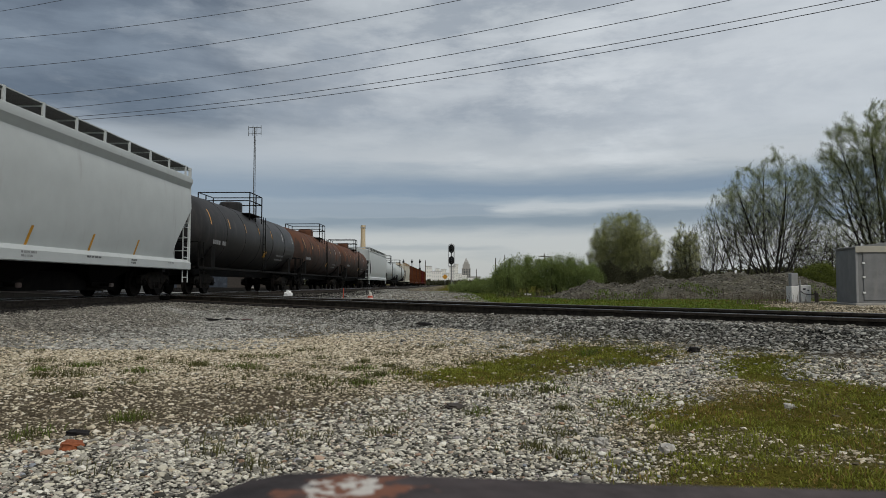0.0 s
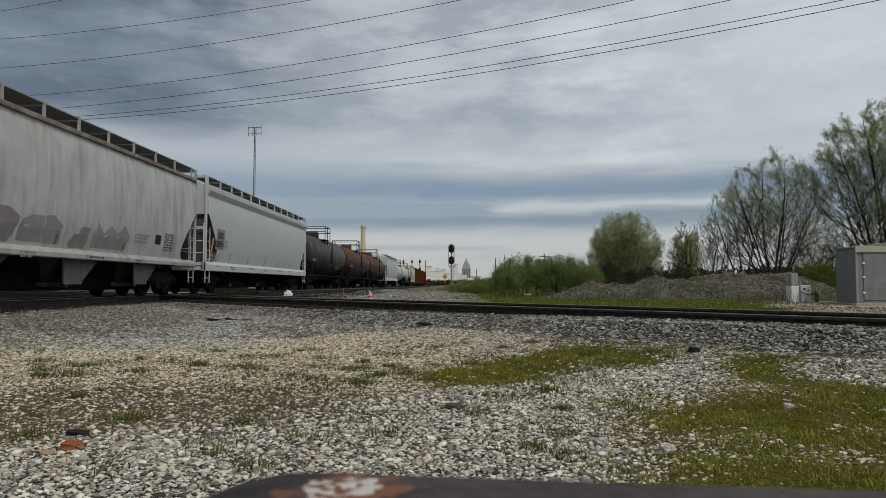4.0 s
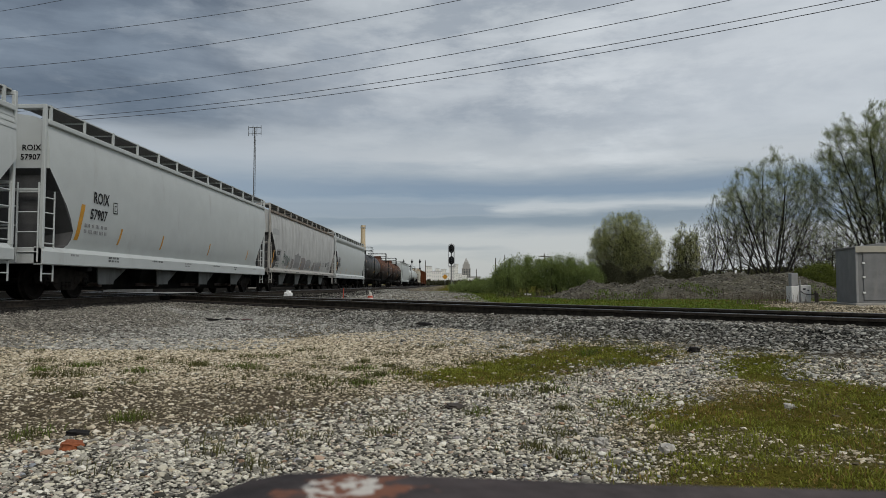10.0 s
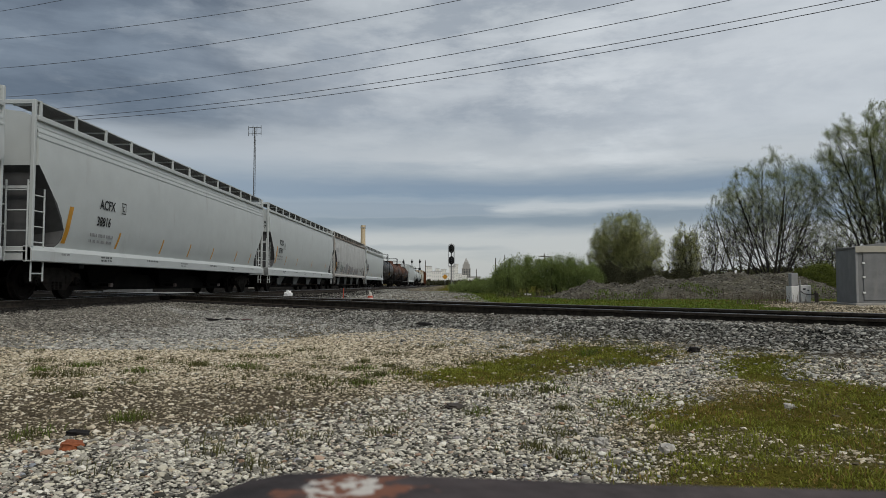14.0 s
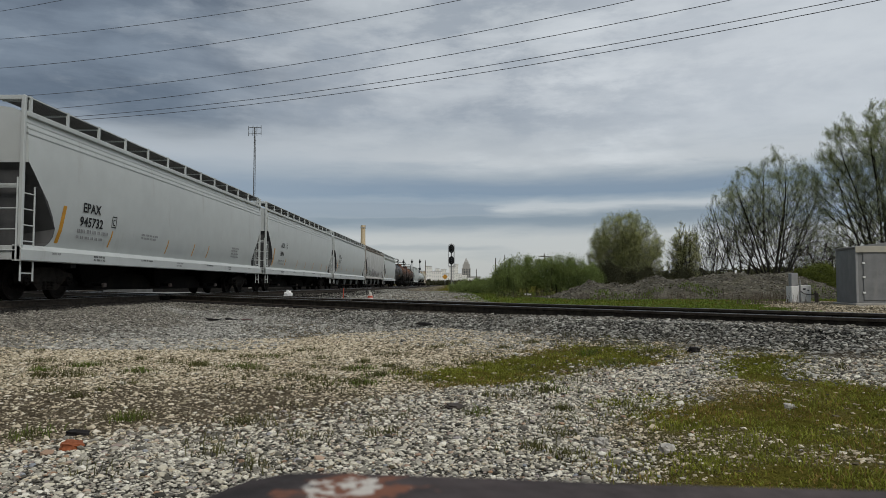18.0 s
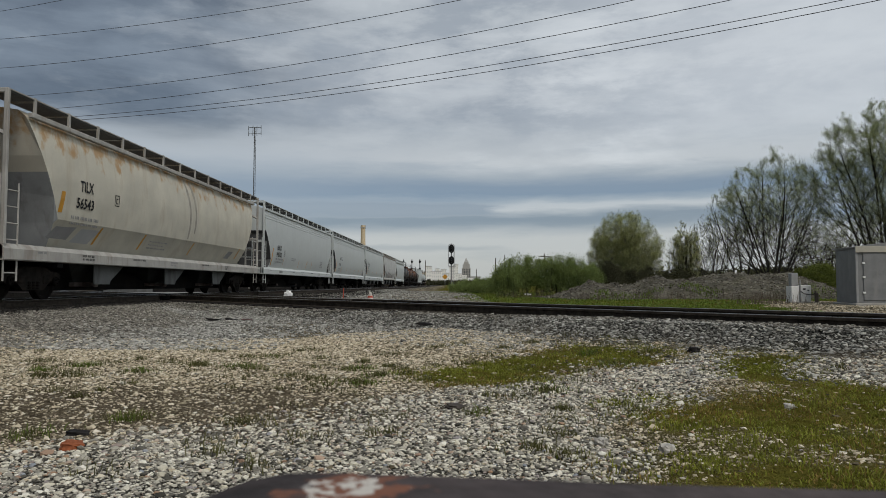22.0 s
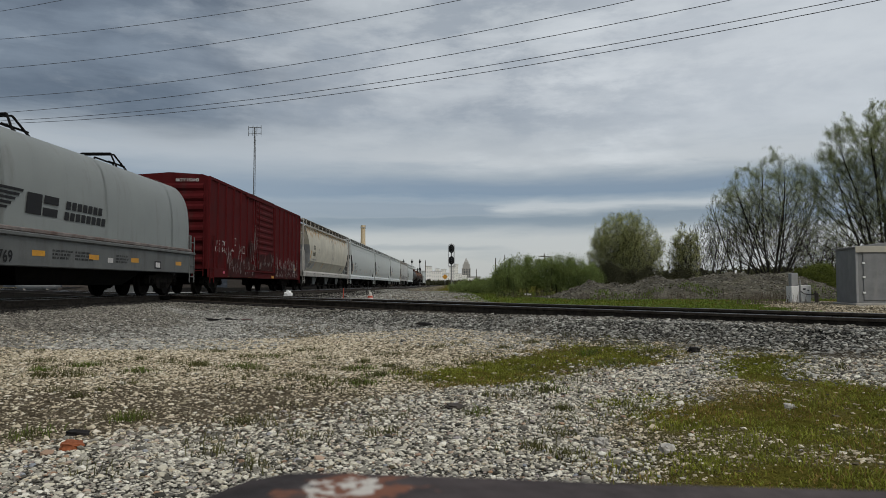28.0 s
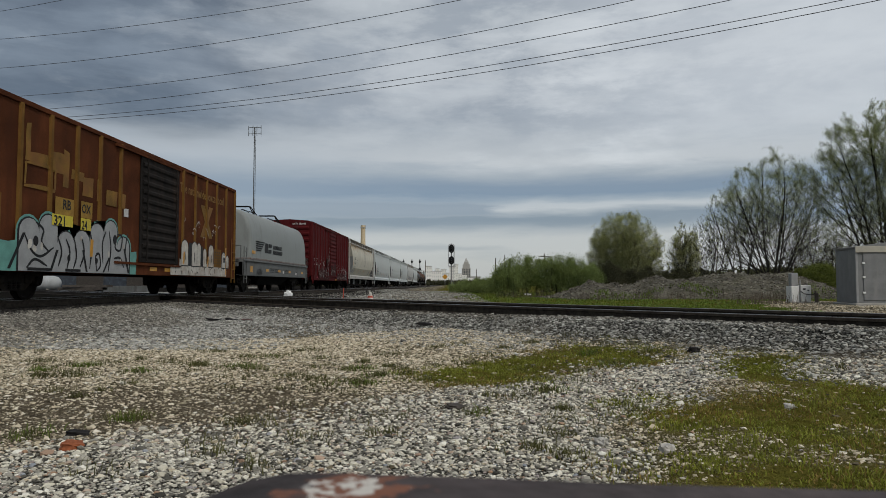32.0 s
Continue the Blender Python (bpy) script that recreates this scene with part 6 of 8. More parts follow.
def tree(label, x, y, height, width, seed, stems=6, laterals=16, subs=7, leaves=4000, leaf=0.05, material="leaf", name="tree", trunk=0.16, lean=0.6, base=0.3, twig=0.010, low=0.18, leafy=0.35, crown_z=0.50, up=0.0):
    """Stems that rise in a fan; limbs leave them all the way up, each with side shoots and twigs; young leaves sit on the twigs."""
    rng = np.random.default_rng(seed)
    segs, tips = [], []

    def shoot(p, d, ln, r, n, lift, bend):
        """One tapered limb of n pieces; returns its joints with their headings."""
        out = []
        for i in range(n):
            q = p + d * (ln / n)
            r2 = max(twig, r * (1 - 0.85 / n))
            segs.append((p, q, r, r2))
            out.append((q, d.copy(), r2, (i + 1) / n))
            p, r = q, r2
            d = d + rng.normal(0, bend, 3) + np.array([0, 0, lift])
            d /= np.linalg.norm(d)
        return out

    def aside(d, lo, hi):
        o = rng.normal(0, 1, 3)
        o -= d * o.dot(d)
        o /= np.linalg.norm(o)
        a = rng.uniform(lo, hi)
        v = d * math.cos(a) + o * math.sin(a)
        return v / np.linalg.norm(v)

    for s in range(stems):
        a = s * 2.4 + rng.uniform(-0.5, 0.5)
        k = lean * math.sqrt((s + 0.4) / stems)
        d = np.array([math.cos(a) * k, math.sin(a) * k, 1.0])
        d /= np.linalg.norm(d)
        ln = height * (1.0 - 0.30 * k / max(lean, 0.01)) * rng.uniform(0.74, 0.88)
        joints = shoot(np.array([math.cos(a) * base * k, math.sin(a) * base * k, -0.1]), d, ln, trunk * rng.uniform(0.6, 1.0), 14, 0.03, 0.035)
        for j in range(laterals):
            f = low + (0.97 - low) * (j + rng.uniform(0, 1)) / laterals
            q, dd, r, _ = joints[min(13, int(f * 14))]
            l1 = ln * (0.12 + 0.38 * (1 - f) ** 0.8) * rng.uniform(0.7, 1.15)
            limb = shoot(q, aside(dd, 0.45, 1.0), l1, max(twig, r * 0.42), 6, 0.07, 0.06)
            for m in range(subs):
                q2, d2, r2, g = limb[rng.integers(1, 6)]
                sub = shoot(q2, aside(d2, 0.35, 0.85), l1 * rng.uniform(0.22, 0.5), max(twig, r2 * 0.6), 3, 0.06, 0.06)
                for q3, d3, r3, g3 in sub:
                    tips.append(q3)
                    shoot(q3, aside(d3, 0.3, 0.8), l1 * rng.uniform(0.10, 0.22), twig, 2, 0.05, 0.08)
                    tips.append(segs[-1][1])
            if rng.uniform() < leafy:
                tips.extend(j2[0] for j2 in limb)
    P = np.array([s[0] for s in segs]); Q = np.array([s[1] for s in segs])
    R = np.array([s[2] for s in segs]); S = np.array([s[3] for s in segs])
    wid = np.percentile(np.abs(Q[:, :2]), 98)
    sc = np.array([width / 2 / wid, width / 2 / wid, height / np.percentile(Q[:, 2], 99.9)])
    sc = sc * np.array([1.14, 1.14, 1.06])
    P, Q, tp = P * sc, Q * sc, np.array(tips) * sc

    def inside(p):
        """Within the crown's rounded outline, which is a little uneven."""
        rho = np.hypot(np.hypot(p[:, 0], p[:, 1]) / (width / 2), (p[:, 2] - crown_z * height) / (height * (1 - crown_z)))
        return rho + 0.05 * np.sin(p[:, 0] * 7 + p[:, 2] * 5 + seed) + rng.normal(0, 0.025, len(p)) < 1.0
    ok = inside(Q) | (Q[:, 2] < crown_z * height * 0.6)
    rho = lambda p: np.hypot(np.hypot(p[:, 0], p[:, 1]) / (width / 2), np.maximum(p[:, 2] - crown_z * height, 0) / (height * (1 - crown_z)))
    R, S = np.maximum(twig, R * np.clip((1.02 - rho(P)) / 0.5, 0.0, 1)), np.maximum(twig, S * np.clip((1.02 - rho(Q)) / 0.5, 0.0, 1))
    P, Q, R, S = P[ok], Q[ok], R[ok], S[ok]
    tp = tp[inside(tp) | ((tp[:, 2] < crown_z * height * 0.6) & (np.hypot(tp[:, 0], tp[:, 1]) < width / 2))]
    tp = tp[rng.uniform(0, 1, len(tp)) < np.clip(tp[:, 2] / height, 0.02, 1) ** up]
    D = Q - P; D /= np.linalg.norm(D, axis=1)[:, None]
    A = np.cross(D, [0.31, 0.95, 0.1]); A /= np.linalg.norm(A, axis=1)[:, None]
    C = np.cross(D, A)
    k = 3
    ang = np.arange(k) * math.tau / k
    ca, sa = np.cos(ang)[None, :, None], np.sin(ang)[None, :, None]
    ringp = P[:, None] + (A[:, None] * ca + C[:, None] * sa) * R[:, None, None]
    ringq = Q[:, None] + (A[:, None] * ca + C[:, None] * sa) * S[:, None, None]
    v = np.concatenate([ringp, ringq], 1).reshape(-1, 3)
    i = np.arange(k)
    f = np.stack([i, (i + 1) % k, k + (i + 1) % k, k + i], -1)
    faces = (np.arange(len(P))[:, None, None] * 2 * k + f[None]).reshape(-1, 4)
    t = thing(name, label, "shrub" if name == "shrub" else "tree", pose(x, y, FLOOR(x, y)))
    w = new("trunk", fast("trunk", v, faces, M["bark"]))
    w.parent = t
    if leaves:
        leaf_cloud(rng, tp, leaf, leaves, 0.13 if name == "shrub" else min(0.09, 0.09 * width / 4), M[material], "crown", t)
    if name == "tree":
        SWAYING.append((t, seed))
    return t


M["leaf"] = mat("young_green_leaves", (0.36, 0.40, 0.19), 0.7, scale=3, vary=0.2, bump=0, rand=0.35, island=True)
M["leaf_olive"] = mat("olive_bud_leaves", (0.47, 0.49, 0.19), 0.75, scale=3, vary=0.2, bump=0, rand=0.35, island=True)
M["leaf_deep"] = mat("fresh_green_leaves", (0.26, 0.325, 0.105), 0.7, scale=3, vary=0.2, bump=0, rand=0.4, island=True)
M["leaf_lime"] = mat("lime_green_leaves", (0.17, 0.20, 0.04), 0.7, scale=3, vary=0.2, bump=0, rand=0.4, island=True)
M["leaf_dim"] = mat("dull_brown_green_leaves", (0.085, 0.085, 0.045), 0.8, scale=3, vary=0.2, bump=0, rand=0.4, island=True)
M["dry"] = mat("dry_brown_stalks", (0.13, 0.105, 0.075), 0.9, scale=5, vary=0.2, bump=0, rand=0.3, island=True)

for k in ("leaf", "leaf_olive", "leaf_deep", "leaf_lime", "leaf_dim"):
    thin_leaf(M[k], 0.5)


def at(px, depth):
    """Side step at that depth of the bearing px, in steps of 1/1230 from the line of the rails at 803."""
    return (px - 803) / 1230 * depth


tree("leafing willow-like bush with many upright stems", at(1106, 47), 47, 5.75, 5.2, 21, 40, 14, 5, 85000, 0.032, "leaf_olive", trunk=0.04, lean=0.5, base=1.0, twig=0.006, low=0.05, crown_z=0.30, up=0.25)
tree("small upright tree with thin spring leaves", at(1207, 46), 46, 4.9, 2.3, 12, 16, 12, 5, 20000, 0.028, "leaf_olive", trunk=0.04, lean=0.24, base=0.3, twig=0.007, low=0.08, up=0.3)
tree("broad round-crowned tree with bare dark branches and first leaves", at(1364, 50), 50, 10.6, 7.6, 13, 10, 19, 8, 85000, 0.028, "leaf", trunk=0.11, lean=0.46, base=0.25, twig=0.0064, crown_z=0.46, up=1.7, low=0.10)
tree("smaller twiggy tree beside the broad one", at(1312, 51), 51, 8.3, 6.0, 25, 5, 13, 8, 10000, 0.028, "leaf", trunk=0.09, lean=0.65, base=0.25, twig=0.0062, crown_z=0.48, up=2.2, low=0.2)
tree("low bare twiggy tree beside the broad one", at(1418, 51), 51, 5.6, 4.6, 26, 6, 12, 7, 2500, 0.03, "leaf", trunk=0.07, lean=0.7, base=0.2, twig=0.006, crown_z=0.45, low=0.15)
tree("tall tree with bare dark branches and first leaves", at(1572, 46), 46, 13.1, 9.6, 14, 10, 20, 9, 150000, 0.034, "leaf", trunk=0.14, lean=0.50, base=0.4, twig=0.0064, up=1.0, low=0.10)
tree("thin bare sapling beside the gravel pile", at(1255, 52), 52, 6.0, 3.8, 15, 8, 12, 6, 1300, 0.05, "leaf", trunk=0.06, lean=0.5, twig=0.006)
tree("thin bare tree behind the metal shed", at(1462, 55), 55, 6.6, 6.4, 16, 9, 14, 6, 3200, 0.05, "leaf", trunk=0.08, lean=0.7, twig=0.006)
tree("thin bare tree behind the metal shed", at(1510, 57), 57, 6.0, 6.0, 19, 9, 14, 6, 3200, 0.05, "leaf", trunk=0.08, lean=0.7, twig=0.006)
for k, (px, d, h, w) in enumerate(((905, 43, 2.0, 2.2), (930, 44, 2.3, 2.4), (960, 44, 2.2, 2.6), (990, 43, 2.35, 2.4), (1015, 43, 2.0, 2.2), (1040, 42, 1.7, 2.2), (1065, 43, 1.9, 2.6), (888, 50, 1.7, 2.0), (862, 56, 1.1, 2.6), (835, 58, 0.95, 2.6), (815, 60, 0.8, 2.0), (1090, 44, 1.5, 2.6), (1135, 44, 1.5, 2.8), (1165, 44, 1.4, 2.4), (1200, 45, 1.4, 2.4), (1425, 41, 1.5, 2.0), (1450, 40, 1.6, 2.0))):
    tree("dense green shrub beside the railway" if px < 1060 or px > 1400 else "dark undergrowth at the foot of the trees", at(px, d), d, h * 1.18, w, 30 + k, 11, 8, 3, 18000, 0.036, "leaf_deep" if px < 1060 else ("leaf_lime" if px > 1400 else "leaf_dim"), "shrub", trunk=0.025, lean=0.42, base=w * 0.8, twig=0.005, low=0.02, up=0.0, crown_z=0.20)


def mound():
    """The long pile of gravel and spoil."""
    nx, ny = 150, 40
    xs, ys = np.linspace(at(965, 36), at(1480, 36), nx), np.linspace(33.2, 42, ny)
    X, Y = np.meshgrid(xs, ys)
    px = 803 + X / 37 * 1230
    crest = np.interp(px, (962, 978, 1022, 1046, 1086, 1117, 1145, 1169, 1197, 1225, 1276, 1296, 1332, 1363, 1391, 1435, 1466, 1480), (0, 0.05, 0.55, 0.78, 0.58, 0.64, 1.0, 1.2, 1.0, 0.96, 1.26, 1.34, 1.12, 1.32, 1.3, 0.8, 0.15, 0))
    f = (Y - 33.2) / 8.8
    z = crest * np.sin(np.pi * np.clip(f, 0, 1)) ** 0.8 + (0.12 * fnoise(X, Y, 0.8, 3) + 0.12 * fnoise(X, Y, 2.0, 1) + 0.06 * fnoise(X, Y, 5.0, 2)) * np.sin(np.pi * np.clip(f, 0, 1))
    v = np.stack([X, Y, ground_z(X, Y) - 0.05 + np.maximum(z, 0)], -1).reshape(-1, 3)
    i = np.arange(nx - 1)[None, :] + np.arange(ny - 1)[:, None] * nx
    q = np.stack([i, i + 1, i + nx + 1, i + nx], -1).reshape(-1, 4)
    ob = new("gravel_mound", fast("gravel_mound", v, q, M["mound"], True))
    return tagged(ob, "long low pile of grey gravel with weeds", "gravel pile", kind="stuff"), v


M["mound"] = mat("spoil_gravel", (0.13, 0.118, 0.09), 0.95, scale=1.3, vary=0.40, fine=14, bump=1.0, dirt=0.45, stain=(0.055, 0.055, 0.025))
MOUND = mound()


M["trim_beige"] = mat("beige_sheet_trim", (0.47, 0.44, 0.36), 0.6, scale=3, vary=0.08, bump=0.03)
M["galv_bright"] = mat("bright_galvanised_edge", (0.36, 0.36, 0.35), 0.5, 0.2, scale=4, vary=0.1, bump=0.03)


def shed():
    """A galvanised equipment hut on a slab; its walls stand at an angle to the tracks."""
    s = thing("equipment_shed", "galvanised sheet-metal equipment shed on a pale slab", "shed", pose(14.28, 24.9, FLOOR(14.28, 24.9) + 0.02, 0, 0, -8))
    h = 2.02
    part("wall", box(B(), 0, 3.4, 0, 1.8, 0.06, h, 0.015), M["galv"], s)
    bm = plate(B(), [(-0.05, h), (3.45, h), (3.45, h + 0.05), (1.7, h + 0.28), (-0.05, h + 0.05)], "y", -0.05, 1.85)
    part("roof", bm, M["galv"], s)
    part("fascia", box(B(), -0.04, 3.44, -0.075, -0.052, h - 0.16, h + 0.06, 0.006), M["trim_beige"], s, "pale sheet-metal fascia")
    d = part("door", box(B(), 0.22, 1.3, -0.03, -0.003, 0.16, h - 0.15, 0.01), M["galv"], s, "flat sheet-metal door")
    for z in (0.4, 0.95, 1.45):
        part("hinge", box(B(), 0.18, 0.28, -0.05, -0.03, z, z + 0.07, 0.008), M["box_white"], d)
    part("handle", rod(B(), (1.18, -0.06, 0.9), (1.18, -0.06, 1.1), 0.015), M["black_plastic"], d)
    part("corner_trim", box(B(), -0.02, 0.05, -0.02, 0.05, 0.08, h), M["galv_bright"], s)
    part("base_slab", box(B(), -0.1, 3.6, -0.12, 1.95, -0.25, 0.06, 0.02), M["concrete"], s)


shed()


def cabinet():
    x, d = 13.6, 27.8
    c = thing("utility_cabinet", "white metal electrical cabinet with a tall post", "utility box", pose(x, d, FLOOR(x, d), 0, 0, 8))
    part("body", box(B(), 0.0, 0.46, -0.2, 0.2, 0.02, 0.70, 0.02), M["box_white"], c)
    part("side_unit", box(B(), -0.36, -0.03, -0.18, 0.18, 0.02, 0.66, 0.015), M["box_white"], c, "dull white side unit")
    dr = part("door", box(B(), 0.03, 0.43, -0.222, -0.203, 0.06, 0.67, 0.008), M["box_white"], c)
    part("vent", box(B(), 0.10, 0.20, -0.23, -0.222, 0.50, 0.57), M["black_plastic"], dr)
    part("vent", box(B(), 0.28, 0.36, -0.23, -0.222, 0.46, 0.51), M["black_plastic"], dr)
    part("post", box(B(), -0.30, -0.02, -0.10, 0.10, 0.66, 1.16, 0.012), M["galv_bright"], c, "grey meter box above the side unit")
    part("conduit", rod(B(), (-0.02, -0.21, 0.02), (-0.02, -0.21, 0.90), 0.025), M["galv_bright"], c)
    bm = B()
    pipe(bm, [(-0.03, -0.26, 0.45), (0.10, -0.27, 0.36), (0.30, -0.26, 0.32), (0.52, -0.24, 0.33), (0.60, -0.24, 0.40), (0.60, -0.24, 0.48)], 0.018)
    part("cable", bm, M["black_plastic"], c)
    part("plinth", box(B(), -0.42, 0.42, -0.26, 0.26, -0.12, 0.02, 0.01), M["concrete"], c)
    bm = box(B(), 0.58, 0.70, -0.3, -0.2, -0.1, 0.40, 0.01)
    part("stub_post", bm, M["pole_wood"], c)


cabinet()


M["lens"] = mat("unlit_signal_lens", (0.16, 0.165, 0.17), 0.2, scale=4, vary=0.1, bump=0)


def signal(px, depth, top, heads, size=1.0):
    x = at(px, depth)
    g = FLOOR(x, depth)
    s = thing("railway_signal", "grey railway signal mast with black round target heads", "railway signal", pose(x, depth, g))
    part("mast", rod(B(), (0, 0, 0), (0, 0, top), 0.15, 0.12, 10), M["galv"], s)
    part("base", box(B(), -0.3, 0.3, -0.3, 0.3, -0.1, 0.25, 0.03), M["concrete"], s)
    part("ladder", pipe(B(), [(0.35, 0.1, 0.2), (0.35, 0.1, top - 0.4)], 0.025), M["galv"], s)
    part("cage", pipe(B(), [(-0.52, 0.12, heads[-1] - 1.1), (-0.52, 0.12, top - 0.2), (0.0, 0.12, top + 0.1), (0.52, 0.12, top - 0.2), (0.52, 0.12, heads[-1] - 1.1), (-0.52, 0.12, heads[-1] - 1.1)], 0.05), M["galv"], s, "pale steel cage behind the heads") if size == 1.0 else None
    for z in heads:
        bm = turned(B(), [(0.05, -0.05), (0.78, -0.05), (0.80, 0.0), (0.78, 0.05), (0.05, 0.05)], 22, Matrix.Translation((0, -0.25, z)) @ Matrix.Rotation(radians(90), 4, "X") @ Matrix.Diagonal((0.72 * size, 0.98 * size, 1, 1)))
        h = part("signal_head", bm, M["black_plastic"], s)
        for k in (-0.42 * size, 0, 0.42 * size):
            bm = B()
            m = Matrix.Translation((0, -0.32, z + k)) @ Matrix.Rotation(radians(90), 4, "X")
            turned(bm, [(0.13 * size, 0), (0.15 * size, 0.24), (0.13 * size, 0.24), (0.11 * size, 0.02)], 12, m)
            part("hood", bm, M["under"], h)
            part("lens", turned(B(), [(0.002, 0.05), (0.105 * size, 0.05), (0.11 * size, 0.0)], 12, m), M["lens"], h)
    return s


signal(799, 130, 8.2, (7.3, 5.15))
for px in (714, 729, 743):
    signal(px, 210, 8.2, (7.4, 5.2), 0.55)


def pole(px, depth, height, arm=True, tilt=0.0):
    x = at(px, depth)
    p = thing("utility_pole", "weathered wooden utility pole far off", "utility pole", pose(x, depth, FLOOR(x, depth), 0, tilt, 0))
    part("shaft", rod(B(), (0, 0, -0.2), (0, 0, height), 0.17, 0.12, 8), M["pole_wood"], p)
    if arm:
        part("crossarm", box(B(), -1.2, 1.2, -0.07, 0.07, height - 0.7, height - 0.55), M["pole_wood"], p)


pole(753, 260, 9.5, False)
pole(877, 200, 8.2, False)
pole(843, 300, 7.2, False)
pole(893, 280, 12.5, False)
pole(963, 150, 7.3, True)


def antenna():
    d = 120
    x = at(446.5, d)
    a = thing("antenna_mast", "tall thin lattice radio mast with a cross-arm frame", "radio mast", pose(x, d, FLOOR(x, d)))
    h = 28.2
    bm = B()
    legs = [(0.16 * math.cos(k * math.tau / 3), 0.16 * math.sin(k * math.tau / 3)) for k in range(3)]
    for q in legs:
        rod(bm, (*q, 0), (*q, h), 0.045, seg=4)
    for k in range(56):
        a0, a1 = legs[k % 3], legs[(k + 1) % 3]
        rod(bm, (*a0, k * h / 56), (*a1, (k + 1) * h / 56), 0.012, seg=4)
    part("lattice", bm, M["grating"], a)
    bm = B()
    for z in (h - 1.2, h - 0.1):
        rod(bm, (-1.15, 0, z), (1.15, 0, z), 0.05, seg=5)
    for xx in (-1.1, -0.35, 0.35, 1.1):
        rod(bm, (xx, 0, h - 1.6), (xx, 0, h + 0.25), 0.045, seg=5)
    part("antenna_array", bm, M["grating"], a)
    part("base", box(B(), -0.6, 0.6, -0.6, 0.6, -0.2, 0.3), M["concrete"], a)


antenna()


def stack():
    d = 700
    x = at(642, d)
    s = thing("smokestack", "tall cream industrial smokestack with a banded rim", "smokestack", pose(x, d, 0))
    part("shaft", turned(B(), [(3.6, 0), (2.25, 52), (2.25, 57), (2.5, 57.2), (2.5, 60.4), (1.9, 60.4)], 24), M["stack"], s)
    part("rim", turned(B(), [(2.58, 57.8), (2.58, 58.8)], 24), M["concrete"], s)


M["stack"] = mat("cream_stack_concrete", (0.62, 0.50, 0.33), 0.9, scale=0.1, vary=0.08, fine=0.6)
M["city"] = mat("pale_city_wall", (0.93, 0.91, 0.86), 0.9, scale=0.05, vary=0.06, fine=0.5, bump=0)
M["city_dark"] = mat("grey_city_wall", (0.45, 0.44, 0.42), 0.9, scale=0.05, vary=0.08, fine=0.5, bump=0)
M["far_pane"] = mat("hazy_far_windows", (0.76, 0.75, 0.72), 0.4, scale=1, vary=0.2, bump=0)
M["dim_pane"] = mat("dim_far_windows", (0.30, 0.31, 0.32), 0.4, scale=1, vary=0.2, bump=0)
M["pane"] = mat("dark_window_glass", (0.06, 0.07, 0.085), 0.25, scale=1, vary=0.2, bump=0)
stack()


def building(px0, px1, top_px, depth, material, rows=4, cols=5, name="city_building", label="pale downtown building far down the line"):
    x0, x1 = at(px0, depth), at(px1, depth)
    h = (503.4 - top_px) / 1230 * depth + 0.95
    b = thing(name, label, "building", pose((x0 + x1) / 2, depth, 0))
    w = (x1 - x0) / 2
    part("wall", box(B(), -w, w, 0, 2 * w, 0, h), M[material], b)
    part("roof", box(B(), -w - 0.3, w + 0.3, -0.3, 2 * w + 0.3, h, h + 0.5), M["city_dark"], b)
    me = None
    sw, sh = 2 * w / cols, h / rows
    for i in range(cols):
        for j in range(rows):
            if me is None:
                o = part("window", box(B(), -sw * 0.28, sw * 0.28, -0.12, 0.02, -sh * 0.26, sh * 0.26), M["far_pane" if material == "city" else "dim_pane"], b)
                me = o.data
            else:
                o = shared("window", me, b, Matrix())
            o.matrix_basis = pose(-w + sw * (i + 0.5), 0, sh * (j + 0.55))
    return b


M["city_tower"] = mat("beige_grey_tower_stone", (0.42, 0.40, 0.37), 0.9, scale=0.05, vary=0.08, fine=0.5, bump=0)


def tower():
    d = 1500
    x = at(825, d)
    b = thing("downtown_tower", "tall stepped downtown tower with a pyramid roof", "tower", pose(x, d, 0))
    for w, z0, z1 in ((9.2, 0, 36), (7.6, 36, 44), (5.2, 44, 49)):
        part("tier", box(B(), -w, w, -w, w, z0, z1), M["city_tower"], b)
    bm = B()
    loft(bm, [[(-4.6, -4.6, 49), (4.6, -4.6, 49), (4.6, 4.6, 49), (-4.6, 4.6, 49)], [(-0.5, -0.5, 58), (0.5, -0.5, 58), (0.5, 0.5, 58), (-0.5, 0.5, 58)]])
    part("pyramid_roof", bm, M["city_dark"], b)
    me = None
    for i in range(5):
        for j in range(9):
            if me is None:
                o = part("window", box(B(), -0.8, 0.8, -0.15, 0.05, -1.3, 1.3), M["pane"], b)
                me = o.data
            else:
                o = shared("window", me, b, Matrix())
            o.matrix_basis = pose(-7 + 3.5 * i, -9.2, 4 + j * 3.6)


tower()
building(752, 764, 472, 900, "city", 5, 4)
building(764, 781, 481, 800, "city", 4, 5)
building(781, 790, 477, 1000, "city", 5, 3)
building(795, 806, 472, 1000, "city", 6, 3)
building(806, 818, 485, 900, "city", 3, 4)
building(803, 811, 468, 1100, "city", 8, 3)
building(770, 778, 476, 1100, "city", 5, 3)
building(812, 838, 492, 800, "city", 2, 6)
building(832, 850, 490, 900, "city_dark", 2, 5)
building(700, 752, 492, 900, "city_dark", 2, 9)
building(786, 795, 484, 850, "city", 3, 3)
building(748, 757, 480, 950, "city", 4, 3)
building(818, 826, 487, 780, "city", 2, 3)


